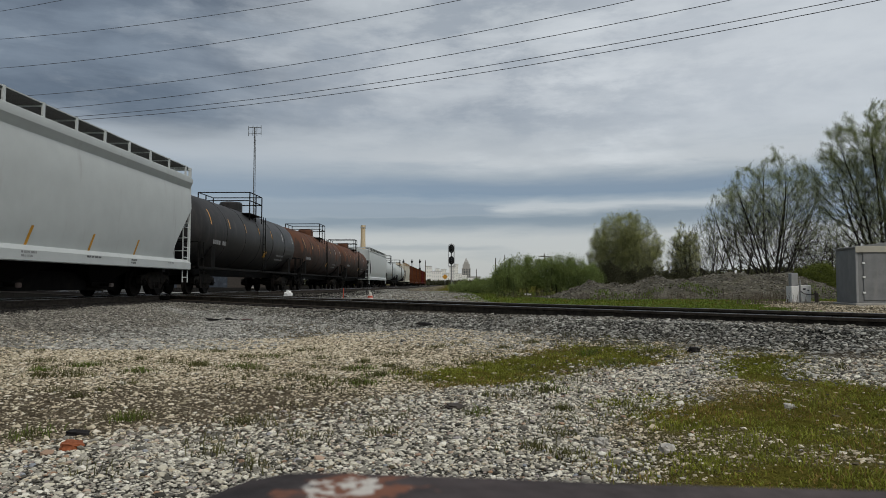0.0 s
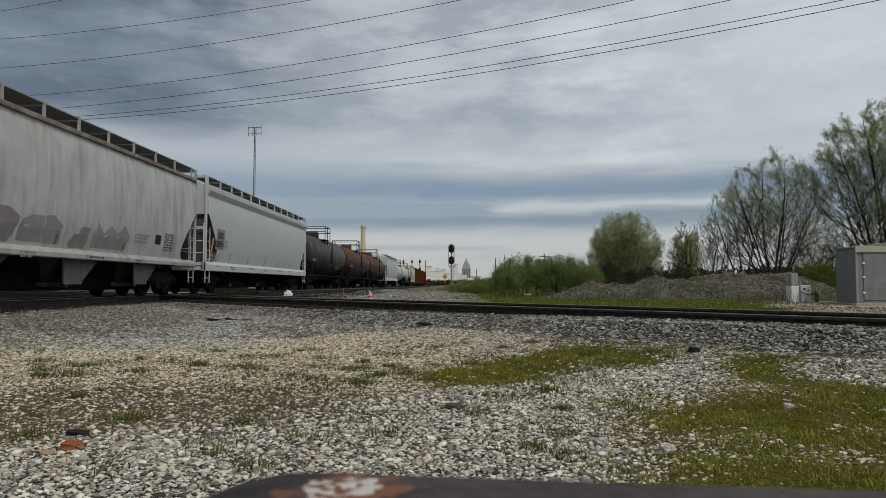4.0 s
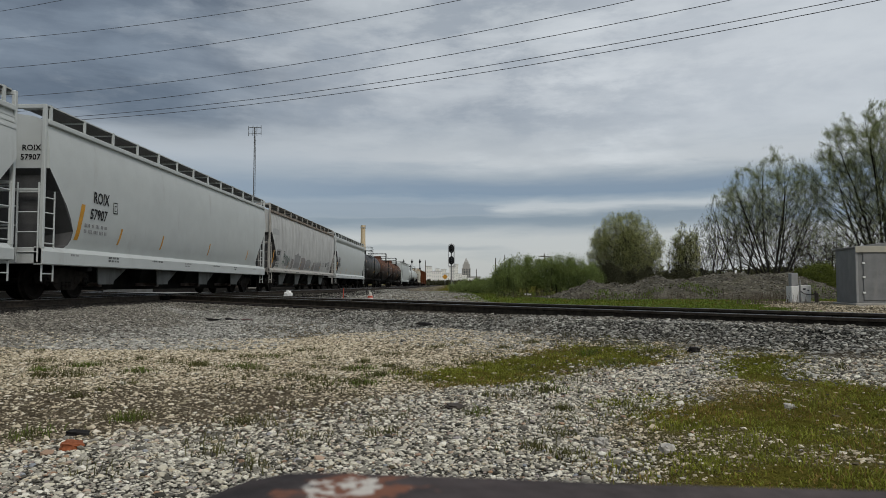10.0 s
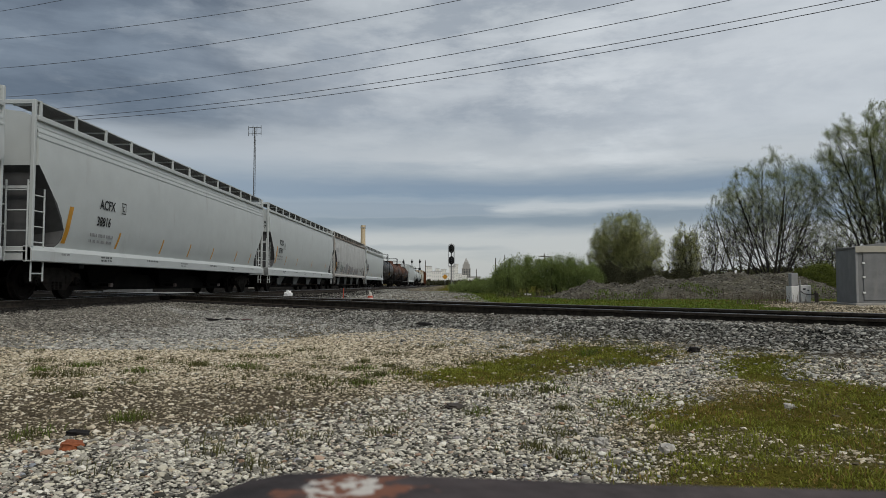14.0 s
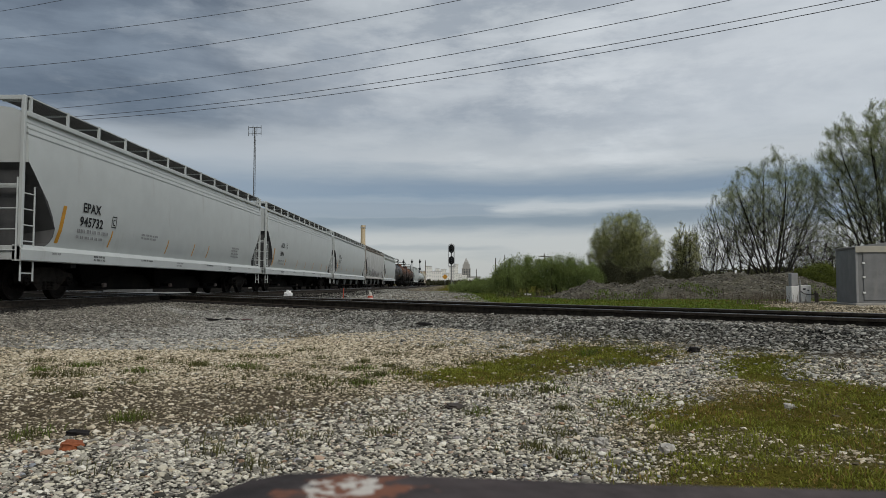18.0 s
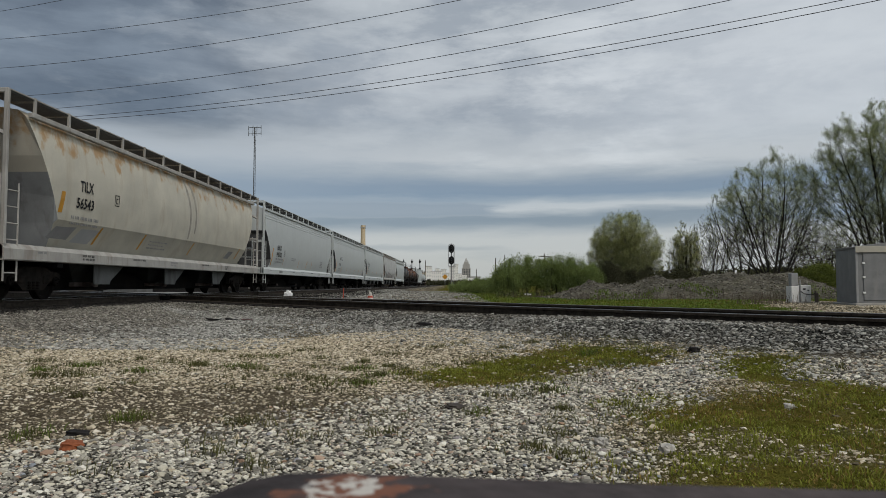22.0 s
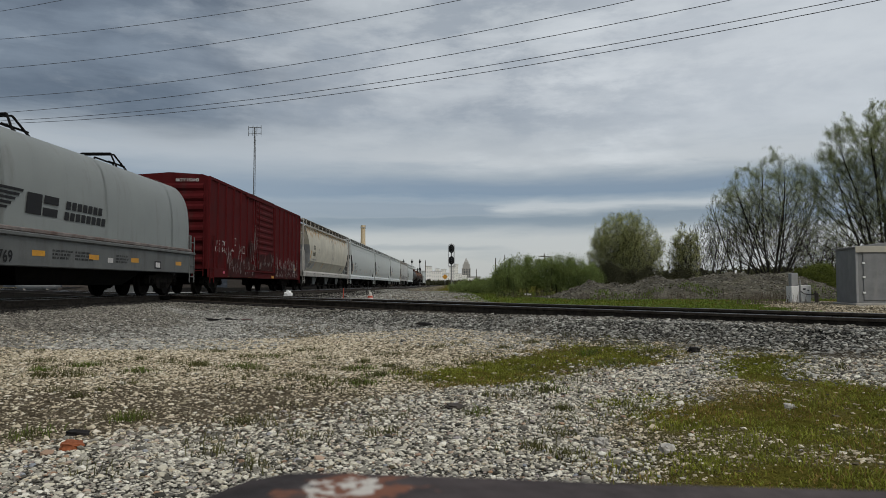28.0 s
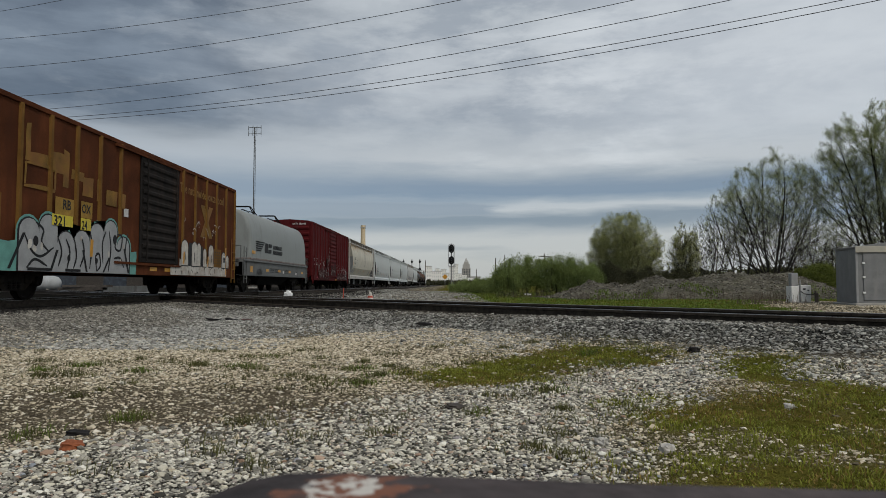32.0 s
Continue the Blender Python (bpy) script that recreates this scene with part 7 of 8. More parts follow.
def diamond_sign():
    x, y = at(787.5, 150), 150
    z = FLOOR(x, y)
    s = thing("warning_sign", "small orange diamond warning sign on a post", "sign", pose(x, y, z))
    part("post", rod(B(), (0, 0, 0), (0, 0, 2.7), 0.05, seg=6), M["galv"], s)
    part("panel", plate(B(), [(0, 1.7), (0.6, 2.3), (0, 2.9), (-0.6, 2.3)], "y", -0.09, -0.06), M["orange"], s, "orange diamond panel")


diamond_sign()


WIRE_D = (-math.sin(radians(68)), math.cos(radians(68)))   # the wires' heading


def wire(off, c2, c1, c0, s0=-40, s1=75):
    """A sagging cable off metres away: its height is c2 s^2 + c1 s + c0 at s metres along."""
    bm = B()
    pts = [(WIRE_D[1] * off + WIRE_D[0] * s, -WIRE_D[0] * off + WIRE_D[1] * s, c2 * s * s + c1 * s + c0) for s in np.linspace(s0, s1, 60)]
    pipe(bm, pts, 0.0145, 5)
    return solo("overhead_wire", bm, M["wire"], "thin dark overhead power cable crossing the sky", "power cable", group="overhead wires", kind="structure")


wire(29.5, 0.0015, -0.09, 19.65)
wire(29.0, 0.00151, -0.04081, 15.453)
wire(28.5, 0.00162, -0.06461, 14.216)
wire(29.0, 0.00170, -0.07763, 12.939)
wire(28.5, 0.00148, -0.06990, 11.887)
wire(28.2, 0.00152, -0.06255, 10.916)
wire(27.8, 0.00162, -0.06324, 10.502)


def beam():
    """The rusty steel beam in front of the lens, on its post."""
    b = thing("steel_beam", "rusty dark steel beam with flaking white paint", "steel beam", pose(0, 0, 0.0))
    zt = 0.95 - 0.068
    bm = B()
    prof = [(-0.100, zt - 0.06), (-0.098, zt - 0.022), (-0.090, zt - 0.009), (-0.075, zt - 0.003), (-0.060, zt - 0.0003), (-0.045, zt), (0.02, zt - 0.002), (0.06, zt - 0.0035), (0.17, zt - 0.006), (0.5, zt - 0.010), (0.9, zt - 0.014), (0.9, zt - 0.06)]
    plate(bm, prof, "y", 0.10, 0.2548)
    part("flange", bm, M["beam"], b)
    part("post", box(B(), 0.02, 0.16, 0.12, 0.24, -0.2, zt - 0.055, 0.01), M["beam"], b)
    bm = B()
    part("post", box(B(), 0.68, 0.82, 0.12, 0.24, -0.2, zt - 0.055, 0.01), M["beam"], b)


M["beam"] = mat("rusted_beam_steel", (0.075, 0.060, 0.058), 0.85, scale=14, vary=0.3, fine=90, bump=0.4, dirt=0.3, stain=(0.12, 0.05, 0.035))


def flaking_paint(m):
    """Chips of white and orange paint left on one stretch of the steel."""
    nt = m.node_tree
    b = nt.nodes["Principled BSDF"]
    N, L = nt.nodes.new, nt.links.new
    tc, mp, g = N("ShaderNodeTexCoord"), N("ShaderNodeMapping"), N("ShaderNodeTexGradient")
    g.gradient_type = "SPHERICAL"
    mp.inputs["Location"].default_value, mp.inputs["Scale"].default_value = (0.035 * 26, -0.236 * 30, -0.88 * 12), (26, 30, 12)
    L(tc.outputs["Object"], mp.inputs[0]); L(mp.outputs[0], g.inputs[0])
    col = b.inputs["Base Color"].links[0].from_socket
    for seed, scale, lo, c in ((0.0, 130, 0.80, (0.20, 0.085, 0.052)), (3.0, 190, 0.95, (0.58, 0.54, 0.48))):
        n, m2, s, r, k = N("ShaderNodeTexNoise"), N("ShaderNodeMapping"), N("ShaderNodeMath"), N("ShaderNodeValToRGB"), N("ShaderNodeMix")
        m2.inputs["Location"].default_value = (seed, seed, 0)
        n.inputs["Scale"].default_value, n.inputs["Detail"].default_value = scale, 1.5
        L(tc.outputs["Object"], m2.inputs[0]); L(m2.outputs[0], n.inputs[0])
        s.operation = "ADD"
        half = N("ShaderNodeMath"); half.operation = "MULTIPLY"; half.inputs[1].default_value = 0.62
        L(g.outputs["Fac"], half.inputs[0])
        L(n.outputs["Fac"], s.inputs[0]); L(half.outputs[0], s.inputs[1])
        r.color_ramp.elements[0].position, r.color_ramp.elements[1].position = lo, lo + 0.14
        L(s.outputs[0], r.inputs[0])
        k.data_type = "RGBA"
        L(r.outputs[0], k.inputs[0]); L(col, k.inputs[6])
        k.inputs[7].default_value = (*c, 1)
        col = k.outputs[2]
    L(col, b.inputs["Base Color"])


flaking_paint(M["beam"])
beam()



# ================= behind the train =================
def behind_train():
    # concrete yard road
    bm = box(B(), -75, -15.5, 50.6, 51.7, -0.1, 0.38, 0.02)
    solo("yard_pavement", bm, M["pale_concrete"], "pale concrete yard road behind the train", "pavement", kind="structure")
    g = 0.38
    t = thing("storage_tank", "white horizontal steel gas tank on cradles", "gas tank", pose(-29.8, 49.5, g, 0, 0, 4))
    bm = turned(B(), [(0.02, -1.55), (0.30, -1.48), (0.46, -1.3), (0.52, -1.05), (0.52, 1.05), (0.46, 1.3), (0.30, 1.48), (0.02, 1.55)], 26, Matrix.Translation((0, 0, 0.66)) @ Matrix.Rotation(radians(90), 4, "Y"))
    sh = part("shell", bm, M["tank_white"], t)
    sh.data.shade_smooth()
    for x in (-0.8, 0.8):
        part("cradle", box(B(), x - 0.08, x + 0.08, -0.35, 0.35, 0, 0.3), M["concrete"], t)
    part("valve_hood", turned(B(), [(0.14, 0), (0.14, 0.14), (0.05, 0.2)], 12, Matrix.Translation((0, 0, 1.15))), M["box_white"], t)
    p = thing("steel_pipe", "long pale pipe lying on the ground", "pipe", pose(-27.6, 47.6, g + 0.06, 0, 0, 3))
    part("tube", rod(B(), (-0.8, 0, 0), (0.8, 0, 0.03), 0.06, seg=8), M["box_white"], p)
    for k in range(9):
        q = thing("timber", "weathered grey railway timber in a loose stack", "timber", pose(-26.4 + 0.35 * (k % 3), 48.2 + 0.32 * (k // 3), g + 0.002 + 0.20 * (k % 3) * 0.9, 0, 0, (-8, 3, 9)[k % 3]), group="stacked timbers")
        part("plank", box(B(), -1.5, 1.5, -0.12, 0.12, 0, 0.17, 0.01), M["old_timber"], q)
    w = thing("low_wall", "low grey concrete barrier wall beyond the tracks", "wall", pose(-24.0, 51.0, g))
    for k in range(3):
        part("wall_panel", box(B(), -1.8 + 1.2 * k, -0.62 + 1.2 * k, -0.1, 0.1, -0.05, 0.46, 0.02), M["coil_frame"], w)
    # a long low shop building
    h = thing("yard_building", "long low dark yard building", "building", pose(-95, 150, 0.2))
    part("wall", box(B(), -40, 55, 0, 14, 0, 4.2), M["old_timber"], h)
    part("roof", plate(B(), [(-0.5, 4.2), (14.5, 4.2), (7, 5.4)], "x", -40.5, 55.5), M["galv"], h)
    for k in range(8):
        part("door", box(B(), -36 + k * 11, -31 + k * 11, -0.1, 0.0, 0, 3.4), M["pane"], h)


M["pale_concrete"] = mat("pale_concrete_slab", (0.33, 0.325, 0.305), 0.85, scale=1.2, vary=0.1, fine=20, bump=0.1)
M["old_timber"] = mat("grey_weathered_timber", (0.085, 0.073, 0.062), 0.9, scale=5, vary=0.25, rand=0.25)
M["tank_white"] = mat("dull_white_tank_paint", (0.44, 0.45, 0.445), 0.6, scale=2, vary=0.1, bump=0.03, dirt=0.3, streak=1, stain=(0.3, 0.29, 0.27))
behind_train()


def far_woods():
    """Hedges and bare woods along the skyline: twiggy clumps."""
    rng = np.random.default_rng(77)
    spec = [(-420, -60, 330, 5.0, 9000, "leaf_dim"), (6, 30, 230, 2.2, 4000, "leaf_dim"), (16, 130, 170, 5.5, 9000, "leaf_dim"), (40, 160, 90, 4.5, 7000, "leaf_dim"), (8, 40, 62, 1.7, 5000, "leaf_dim"), (-20, 60, 420, 3.0, 4000, "leaf_dim")]
    for x0, x1, y, h, n, m in spec:
        cx = rng.uniform(x0, x1, 160)
        ch = h * rng.uniform(0.45, 1.0, 160)
        pick = rng.integers(0, 160, n)
        px = cx[pick] + rng.normal(0, (x1 - x0) / 90, n)
        f = rng.beta(1.6, 1.5, n)
        pts = np.stack([px, y + rng.normal(0, 4, n), 0.2 + f * ch[pick]], -1)
        ob = leaf_cloud(rng, pts, 0.012 * y ** 0.9 * 0.5 + 0.05, n, 0.1, M[m], "far_woods", None)
        tagged(ob, "far line of bare woods and hedges along the skyline", "woods", kind="stuff")


far_woods()


# ================= small things on the ground =================
def litter():
    x, y = -5.52, 34.7
    z = FLOOR(x, y)
    s = thing("marker_stake", "thin red survey stake in the gravel", "stake", pose(x, y, z - 0.03, 2, 3, 0))
    part("stake", box(B(), -0.022, 0.022, -0.01, 0.01, 0, 0.60), M["stake_red"], s)
    x, y = -3.89, 32.4
    z = FLOOR(x, y)
    c = thing("traffic_cone", "small faded orange and white traffic cone", "traffic cone", pose(x, y, z) @ Matrix.Scale(1.0, 4))
    part("base", box(B(), -0.19, 0.19, -0.19, 0.19, 0, 0.04, 0.01), M["stake_red"], c)
    part("cone", turned(B(), [(0.14, 0.04), (0.09, 0.2), (0.05, 0.36), (0.04, 0.38), (0.01, 0.38)], 14), M["cone_white"], c)
    part("collar", turned(B(), [(0.128, 0.10), (0.098, 0.19), (0.09, 0.19), (0.12, 0.10)], 14), M["stake_red"], c)
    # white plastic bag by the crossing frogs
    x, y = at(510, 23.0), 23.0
    bm = B()
    bmesh.ops.create_icosphere(bm, subdivisions=3, radius=1)
    for v in bm.verts:
        n = noise.noise(v.co * 2.3) * 0.45 + noise.noise(v.co * 6) * 0.18
        v.co = (v.co.x * 0.13 * (1 + n), v.co.y * 0.10 * (1 + n), max(0, v.co.z + 0.35) * 0.12 * (1 + n * 1.4))
    solo("plastic_bag", bm, M["bag"], "crumpled white plastic bag beside the rails", "plastic bag", pose(x, y, RAIL + 0.0, 0, 0, 20))
    # broken brick and dark lumps
    def chunk(name, x, y, sx, sy, sz, m, label, cat, seed, rz=0.0):
        bm = B()
        bmesh.ops.create_cube(bm, size=1)
        bmesh.ops.subdivide_edges(bm, edges=bm.edges, cuts=3, use_grid_fill=True)
        for v in bm.verts:
            w = v.co.lerp(v.co.normalized() * 0.55, 0.3)
            w *= 1 + 0.55 * noise.noise(w * 2.6 + Vector((seed * 3.7, 0, 0)))
            v.co = (w.x * sx, w.y * sy, w.z * sz)
        solo(name, bm, M[m], label, cat, pose(x, y, FLOOR(x, y) + sz * 0.3, 4, 6, rz))
    chunk("brick_fragment", -2.09, 3.83, 0.105, 0.085, 0.045, "brick", "broken piece of orange-red brick", "brick", 1, 35)
    chunk("charred_wood", -2.25, 4.18, 0.11, 0.06, 0.03, "char", "charred black piece of wood", "wood", 2, 10)
    chunk("asphalt_lump", 2.62, 7.68, 0.11, 0.09, 0.07, "char", "dark lump of asphalt in the ballast", "rubble", 3, 0)
    chunk("dark_board", 0.01, 5.08, 0.13, 0.08, 0.04, "old_timber", "short dark broken board", "wood", 4, 15)
    chunk("dark_board", -0.43, 11.8, 0.36, 0.08, 0.04, "char", "long dark board in the ballast", "wood", 5, -12)
    chunk("dark_board", -5.24, 15.5, 0.5, 0.10, 0.05, "char", "long dark board in the ballast", "wood", 6, 12)
    chunk("dark_board", -4.9, 15.3, 0.3, 0.08, 0.05, "char", "long dark board in the ballast", "wood", 16, -30)
    chunk("rubble", -4.32, 14.8, 0.34, 0.12, 0.03, "dull_red", "dull red rubble in the ballast", "rubble", 7, 0)
    chunk("pale_rock", 2.38, 5.02, 0.075, 0.06, 0.04, "pale_rock", "pale limestone lump in the grass", "rock", 8, 0)
    chunk("pale_rock", 1.15, 3.81, 0.08, 0.06, 0.045, "pale_rock", "pale limestone lump in the grass", "rock", 9, 30)
    chunk("pale_rock", 0.83, 3.96, 0.075, 0.06, 0.05, "pale_rock", "pale limestone lump among the stones", "rock", 10, 50)
    chunk("paper_scrap", 5.0, 47.0, 0.42, 0.2, 0.16, "bag", "white scrap of paper on the grass", "litter", 11, 0)


M["dull_red"] = mat("dull_red_rubble", (0.10, 0.055, 0.05), 0.9, scale=14, vary=0.2, bump=0.4)
M["stake_red"] = mat("faded_red_paint", (0.55, 0.10, 0.06), 0.7, bump=0.02)
M["cone_white"] = mat("dirty_white_plastic", (0.62, 0.58, 0.52), 0.6, bump=0.02)
M["bag"] = mat("white_plastic_film", (0.78, 0.78, 0.76), 0.5, scale=6, vary=0.05, bump=0.1)
M["brick"] = mat("orange_brick", (0.33, 0.105, 0.045), 0.9, scale=14, vary=0.2, bump=0.4)
M["char"] = mat("charred_black", (0.022, 0.020, 0.019), 0.9, scale=14, vary=0.3, bump=0.4)
M["pale_rock"] = mat("pale_limestone", (0.50, 0.47, 0.42), 0.9, scale=14, vary=0.15, bump=0.4)
litter()


# ================= stones and grass =================
PHI = (1 + 5 ** 0.5) / 2
ICO_V = np.array([(s * 1.0, t * PHI, 0) for s in (-1, 1) for t in (-1, 1)] + [(0, s * 1.0, t * PHI) for s in (-1, 1) for t in (-1, 1)] + [(t * PHI, 0, s * 1.0) for s in (-1, 1) for t in (-1, 1)])
ICO_V = ICO_V / np.linalg.norm(ICO_V[0])


def hull_faces(v):
    """Triangles of the solid whose corners all lie on a ball."""
    n, out = len(v), []
    for a in range(n):
        for b in range(a + 1, n):
            for c in range(b + 1, n):
                m = np.cross(v[b] - v[a], v[c] - v[a])
                d = (v - v[a]) @ m
                if (d < 1e-6).all():
                    out.append((a, b, c))
                elif (d > -1e-6).all():
                    out.append((a, c, b))
    return np.array(out)


ICO_F = hull_faces(ICO_V)
OCT_V = np.array([(1, 0, 0), (-1, 0, 0), (0, 1, 0), (0, -1, 0), (0, 0, 1), (0, 0, -1)], float)
OCT_F = hull_faces(OCT_V)


def stones(name, label, x, y, size, material, rng, rough=True, sink=0.25, flat=0.62, z=None):
    """Angular stones, each turned and cut its own way, bedded in the ground; one object of stuff."""
    n = len(x)
    V, F = (ICO_V, ICO_F) if rough else (OCT_V * 1.15, OCT_F)
    k = len(V)
    q = rng.normal(0, 1, (n, 4)); q /= np.linalg.norm(q, axis=1)[:, None]
    w, a, b, c = q.T
    Rm = np.stack([np.stack([1 - 2 * (b * b + c * c), 2 * (a * b - c * w), 2 * (a * c + b * w)], -1), np.stack([2 * (a * b + c * w), 1 - 2 * (a * a + c * c), 2 * (b * c - a * w)], -1), np.stack([2 * (a * c - b * w), 2 * (b * c + a * w), 1 - 2 * (a * a + b * b)], -1)], 1)
    jit = rng.uniform(0.68, 1.22, (n, k, 1))
    p = V[None] * jit * rng.uniform(0.6, 1.15, (n, 1, 3))
    p = np.einsum("nij,nkj->nki", Rm, p)
    p[:, :, 2] *= flat
    p *= size[:, None, None]
    base = ground_z(x, y) if z is None else z
    p += np.stack([x, y, base + size * flat * (0.5 - sink)], -1)[:, None]
    f = (np.arange(n)[:, None, None] * k + F[None]).reshape(-1, 3)
    ob = new(name, fast(name, p.reshape(-1, 3), f, material))
    return tagged(ob, label, "gravel", kind="stuff")


def spread(rng, n, x0, x1, y0, y1):
    """Points over a wedge that widens with distance: x0..x1 as shares of the distance."""
    y = np.sqrt(rng.uniform(y0 * y0, y1 * y1, n))
    return rng.uniform(x0, x1, n) * y, y


def ground_cover():
    rng = np.random.default_rng(4)
    # coarse stone near by
    x, y = spread(rng, 150000, -0.70, 0.70, 2.6, 8.2)
    keep = rng.uniform(0, 1, len(x)) < (0.025 + 0.975 * coarse_amount(x, y)) * (1 - 0.88 * grass_amount(x, y)) * (1 - 0.55 * dirt_amount(x, y))
    keep &= rng.uniform(0, 1, len(x)) < np.interp(y, (2.6, 8), (0.95, 0.65))
    x, y = x[keep], y[keep]
    s = np.clip(rng.lognormal(math.log(0.0100), 0.42, len(x)) * np.interp(y, (2.6, 4.5, 8), (0.85, 1.0, 1.25)), 0.005, 0.034)
    stones("coarse_gravel", "coarse pale grey crushed stone on the lot", x, y, s, M["stone_pale"], rng, sink=0.10, flat=0.56)
    # fine tan gravel
    x, y = spread(rng, 135000, -0.70, 0.70, 3.2, 11.5)
    keep = (cross_q(x, y) > 1.3) & (rng.uniform(0, 1, len(x)) < (1 - 0.8 * coarse_amount(x, y)) * (1 - 0.97 * grass_amount(x, y)) * (1 - 0.6 * dirt_amount(x, y)))
    x, y = x[keep], y[keep]
    s = np.clip(rng.lognormal(math.log(0.0115), 0.38, len(x)) * np.interp(y, (3, 6, 11), (0.85, 1.0, 1.5)), 0.005, 0.032)
    stones("fine_gravel", "fine tan gravel trodden into the lot", x, y, s, M["stone_tan"], rng, False, sink=0.10, flat=0.46)
    # ballast in front of and between the rails of the crossing track
    n = 120000
    t, q = rng.uniform(-9, 25, n), rng.uniform(-3.6, 2.9, n)
    keep = rng.uniform(0, 1, n) < np.interp(q, (-3.6, -1.7, -1.5, -0.1, 0.0, 1.6, 2.9), (0.25, 0.25, 0.5, 0.5, 1, 1, 0.25))
    t, q = t[keep], q[keep]
    x, y = CROSS_N[0] * (CROSS_D - q) + CROSS_T[0] * t, CROSS_N[1] * (CROSS_D - q) + CROSS_T[1] * t
    s = np.clip(rng.lognormal(math.log(0.0205), 0.30, len(x)), 0.010, 0.045)
    keep2 = rng.uniform(0, 1, len(x)) < np.where(q > 0.9, 1 - np.maximum(0.95 * grass_amount(x, y), 0.8 * blob(x, y, 3.95, 6.2, 0.9, 0.6, 0.3, 9)), 1)
    x, y, q, s = x[keep2], y[keep2], q[keep2], s[keep2]
    between = (q < -0.1) & (q > -1.42)
    s[between] *= 0.8
    ok = ((np.abs(q) > 0.075) & (np.abs(q + GAUGE) > 0.075))
    ok &= np.abs(np.abs(x - TRAIN_X) - GAUGE / 2) > 0.09
    soft = rng.normal(0, 0.12, len(q))
    near = (q + 0.25 * fnoise(x, y, 1.4) + soft < np.interp(x, (-9, -5, -1, 2, 4), (1.6, 1.1, 0.8, 0.6, 0.5))) | (x + 2 * soft < TRAIN_X + 2.8)
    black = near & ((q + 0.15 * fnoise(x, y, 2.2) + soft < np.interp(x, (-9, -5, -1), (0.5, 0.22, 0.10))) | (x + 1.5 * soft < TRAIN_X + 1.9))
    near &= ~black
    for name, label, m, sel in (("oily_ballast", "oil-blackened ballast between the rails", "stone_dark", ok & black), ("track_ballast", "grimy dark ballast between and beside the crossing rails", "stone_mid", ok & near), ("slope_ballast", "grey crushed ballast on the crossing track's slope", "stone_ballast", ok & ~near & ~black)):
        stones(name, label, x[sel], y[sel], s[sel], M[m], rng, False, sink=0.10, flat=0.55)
    # ballast spread wide on the near side of the train's track
    n = 80000
    x, y = rng.uniform(-10.2, -2.5, n), rng.uniform(9.5, 26, n)
    d = x - TRAIN_X
    ok = (cross_q(x, y) > 2.2) & (rng.uniform(0, 1, n) < np.interp(d + 0.6 * fnoise(x, y, 0.9), (2, 5.5, 8.5), (1, 1, 0.15)))
    soft = rng.normal(0, 0.15, n)
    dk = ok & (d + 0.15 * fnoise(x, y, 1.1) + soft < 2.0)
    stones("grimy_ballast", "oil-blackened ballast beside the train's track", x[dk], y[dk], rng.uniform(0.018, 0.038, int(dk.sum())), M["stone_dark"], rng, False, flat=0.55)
    ok &= ~dk
    md = ok & (d + 0.5 * fnoise(x, y, 1.1) + 4 * soft < 5.2)
    stones("dusty_ballast", "grimy grey ballast beside the train's track", x[md], y[md], rng.uniform(0.02, 0.046, int(md.sum())), M["stone_mid"], rng, False, flat=0.55)
    ok &= ~md
    stones("shoulder_ballast", "grey ballast spread beside the tracks", x[ok], y[ok], np.clip(rng.lognormal(math.log(0.030), 0.3, int(ok.sum())), 0.014, 0.055), M["stone_ballast"], rng, False, sink=0.10, flat=0.52)
    # ballast of the train's track
    n = 16000
    p, y = rng.uniform(-2.2, 5.2, n), rng.uniform(9, 62, n)
    x = TRAIN_X + p
    ok = (cross_q(x, y) < -2.5) & (np.abs(np.abs(p) - GAUGE / 2) > 0.09)
    x, y = x[ok], y[ok]
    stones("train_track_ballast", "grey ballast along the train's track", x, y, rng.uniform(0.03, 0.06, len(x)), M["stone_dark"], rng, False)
    n = 16000
    p, y = rng.uniform(3.5, 12.5, n), rng.uniform(20, 75, n)
    x = TRAIN_X + p
    ok = cross_q(x, y) < -3.2
    stones("yard_gravel", "pale gravel between the tracks", x[ok], y[ok], rng.uniform(0.025, 0.06, int(ok.sum())), M["stone_ballast"], rng, False, flat=0.5)
    # pale gravel round the shed
    n = 20000
    x, y = rng.uniform(7, 22, n), rng.uniform(14, 30, n)
    ok = (rng.uniform(0, 1, n) < shed_pad(x, y)) & (cross_q(x, y) < -3.3)
    stones("shed_gravel", "pale gravel round the equipment shed", x[ok], y[ok], rng.uniform(0.015, 0.04, int(ok.sum())), M["stone_tan"], rng, False, flat=0.5)
    # stones on the pile
    v = MOUND[1]
    i = rng.integers(0, len(v), 24000)
    x, y = v[i, 0] + rng.uniform(-0.06, 0.06, len(i)), v[i, 1] + rng.uniform(-0.12, 0.12, len(i))
    stones("mound_stones", "loose grey stones over the gravel pile", x, y, np.clip(rng.lognormal(math.log(0.031), 0.4, len(i)), 0.015, 0.10), M["stone_mound"], rng, False, z=v[i, 2] + rng.uniform(-0.03, 0.02, len(i)))


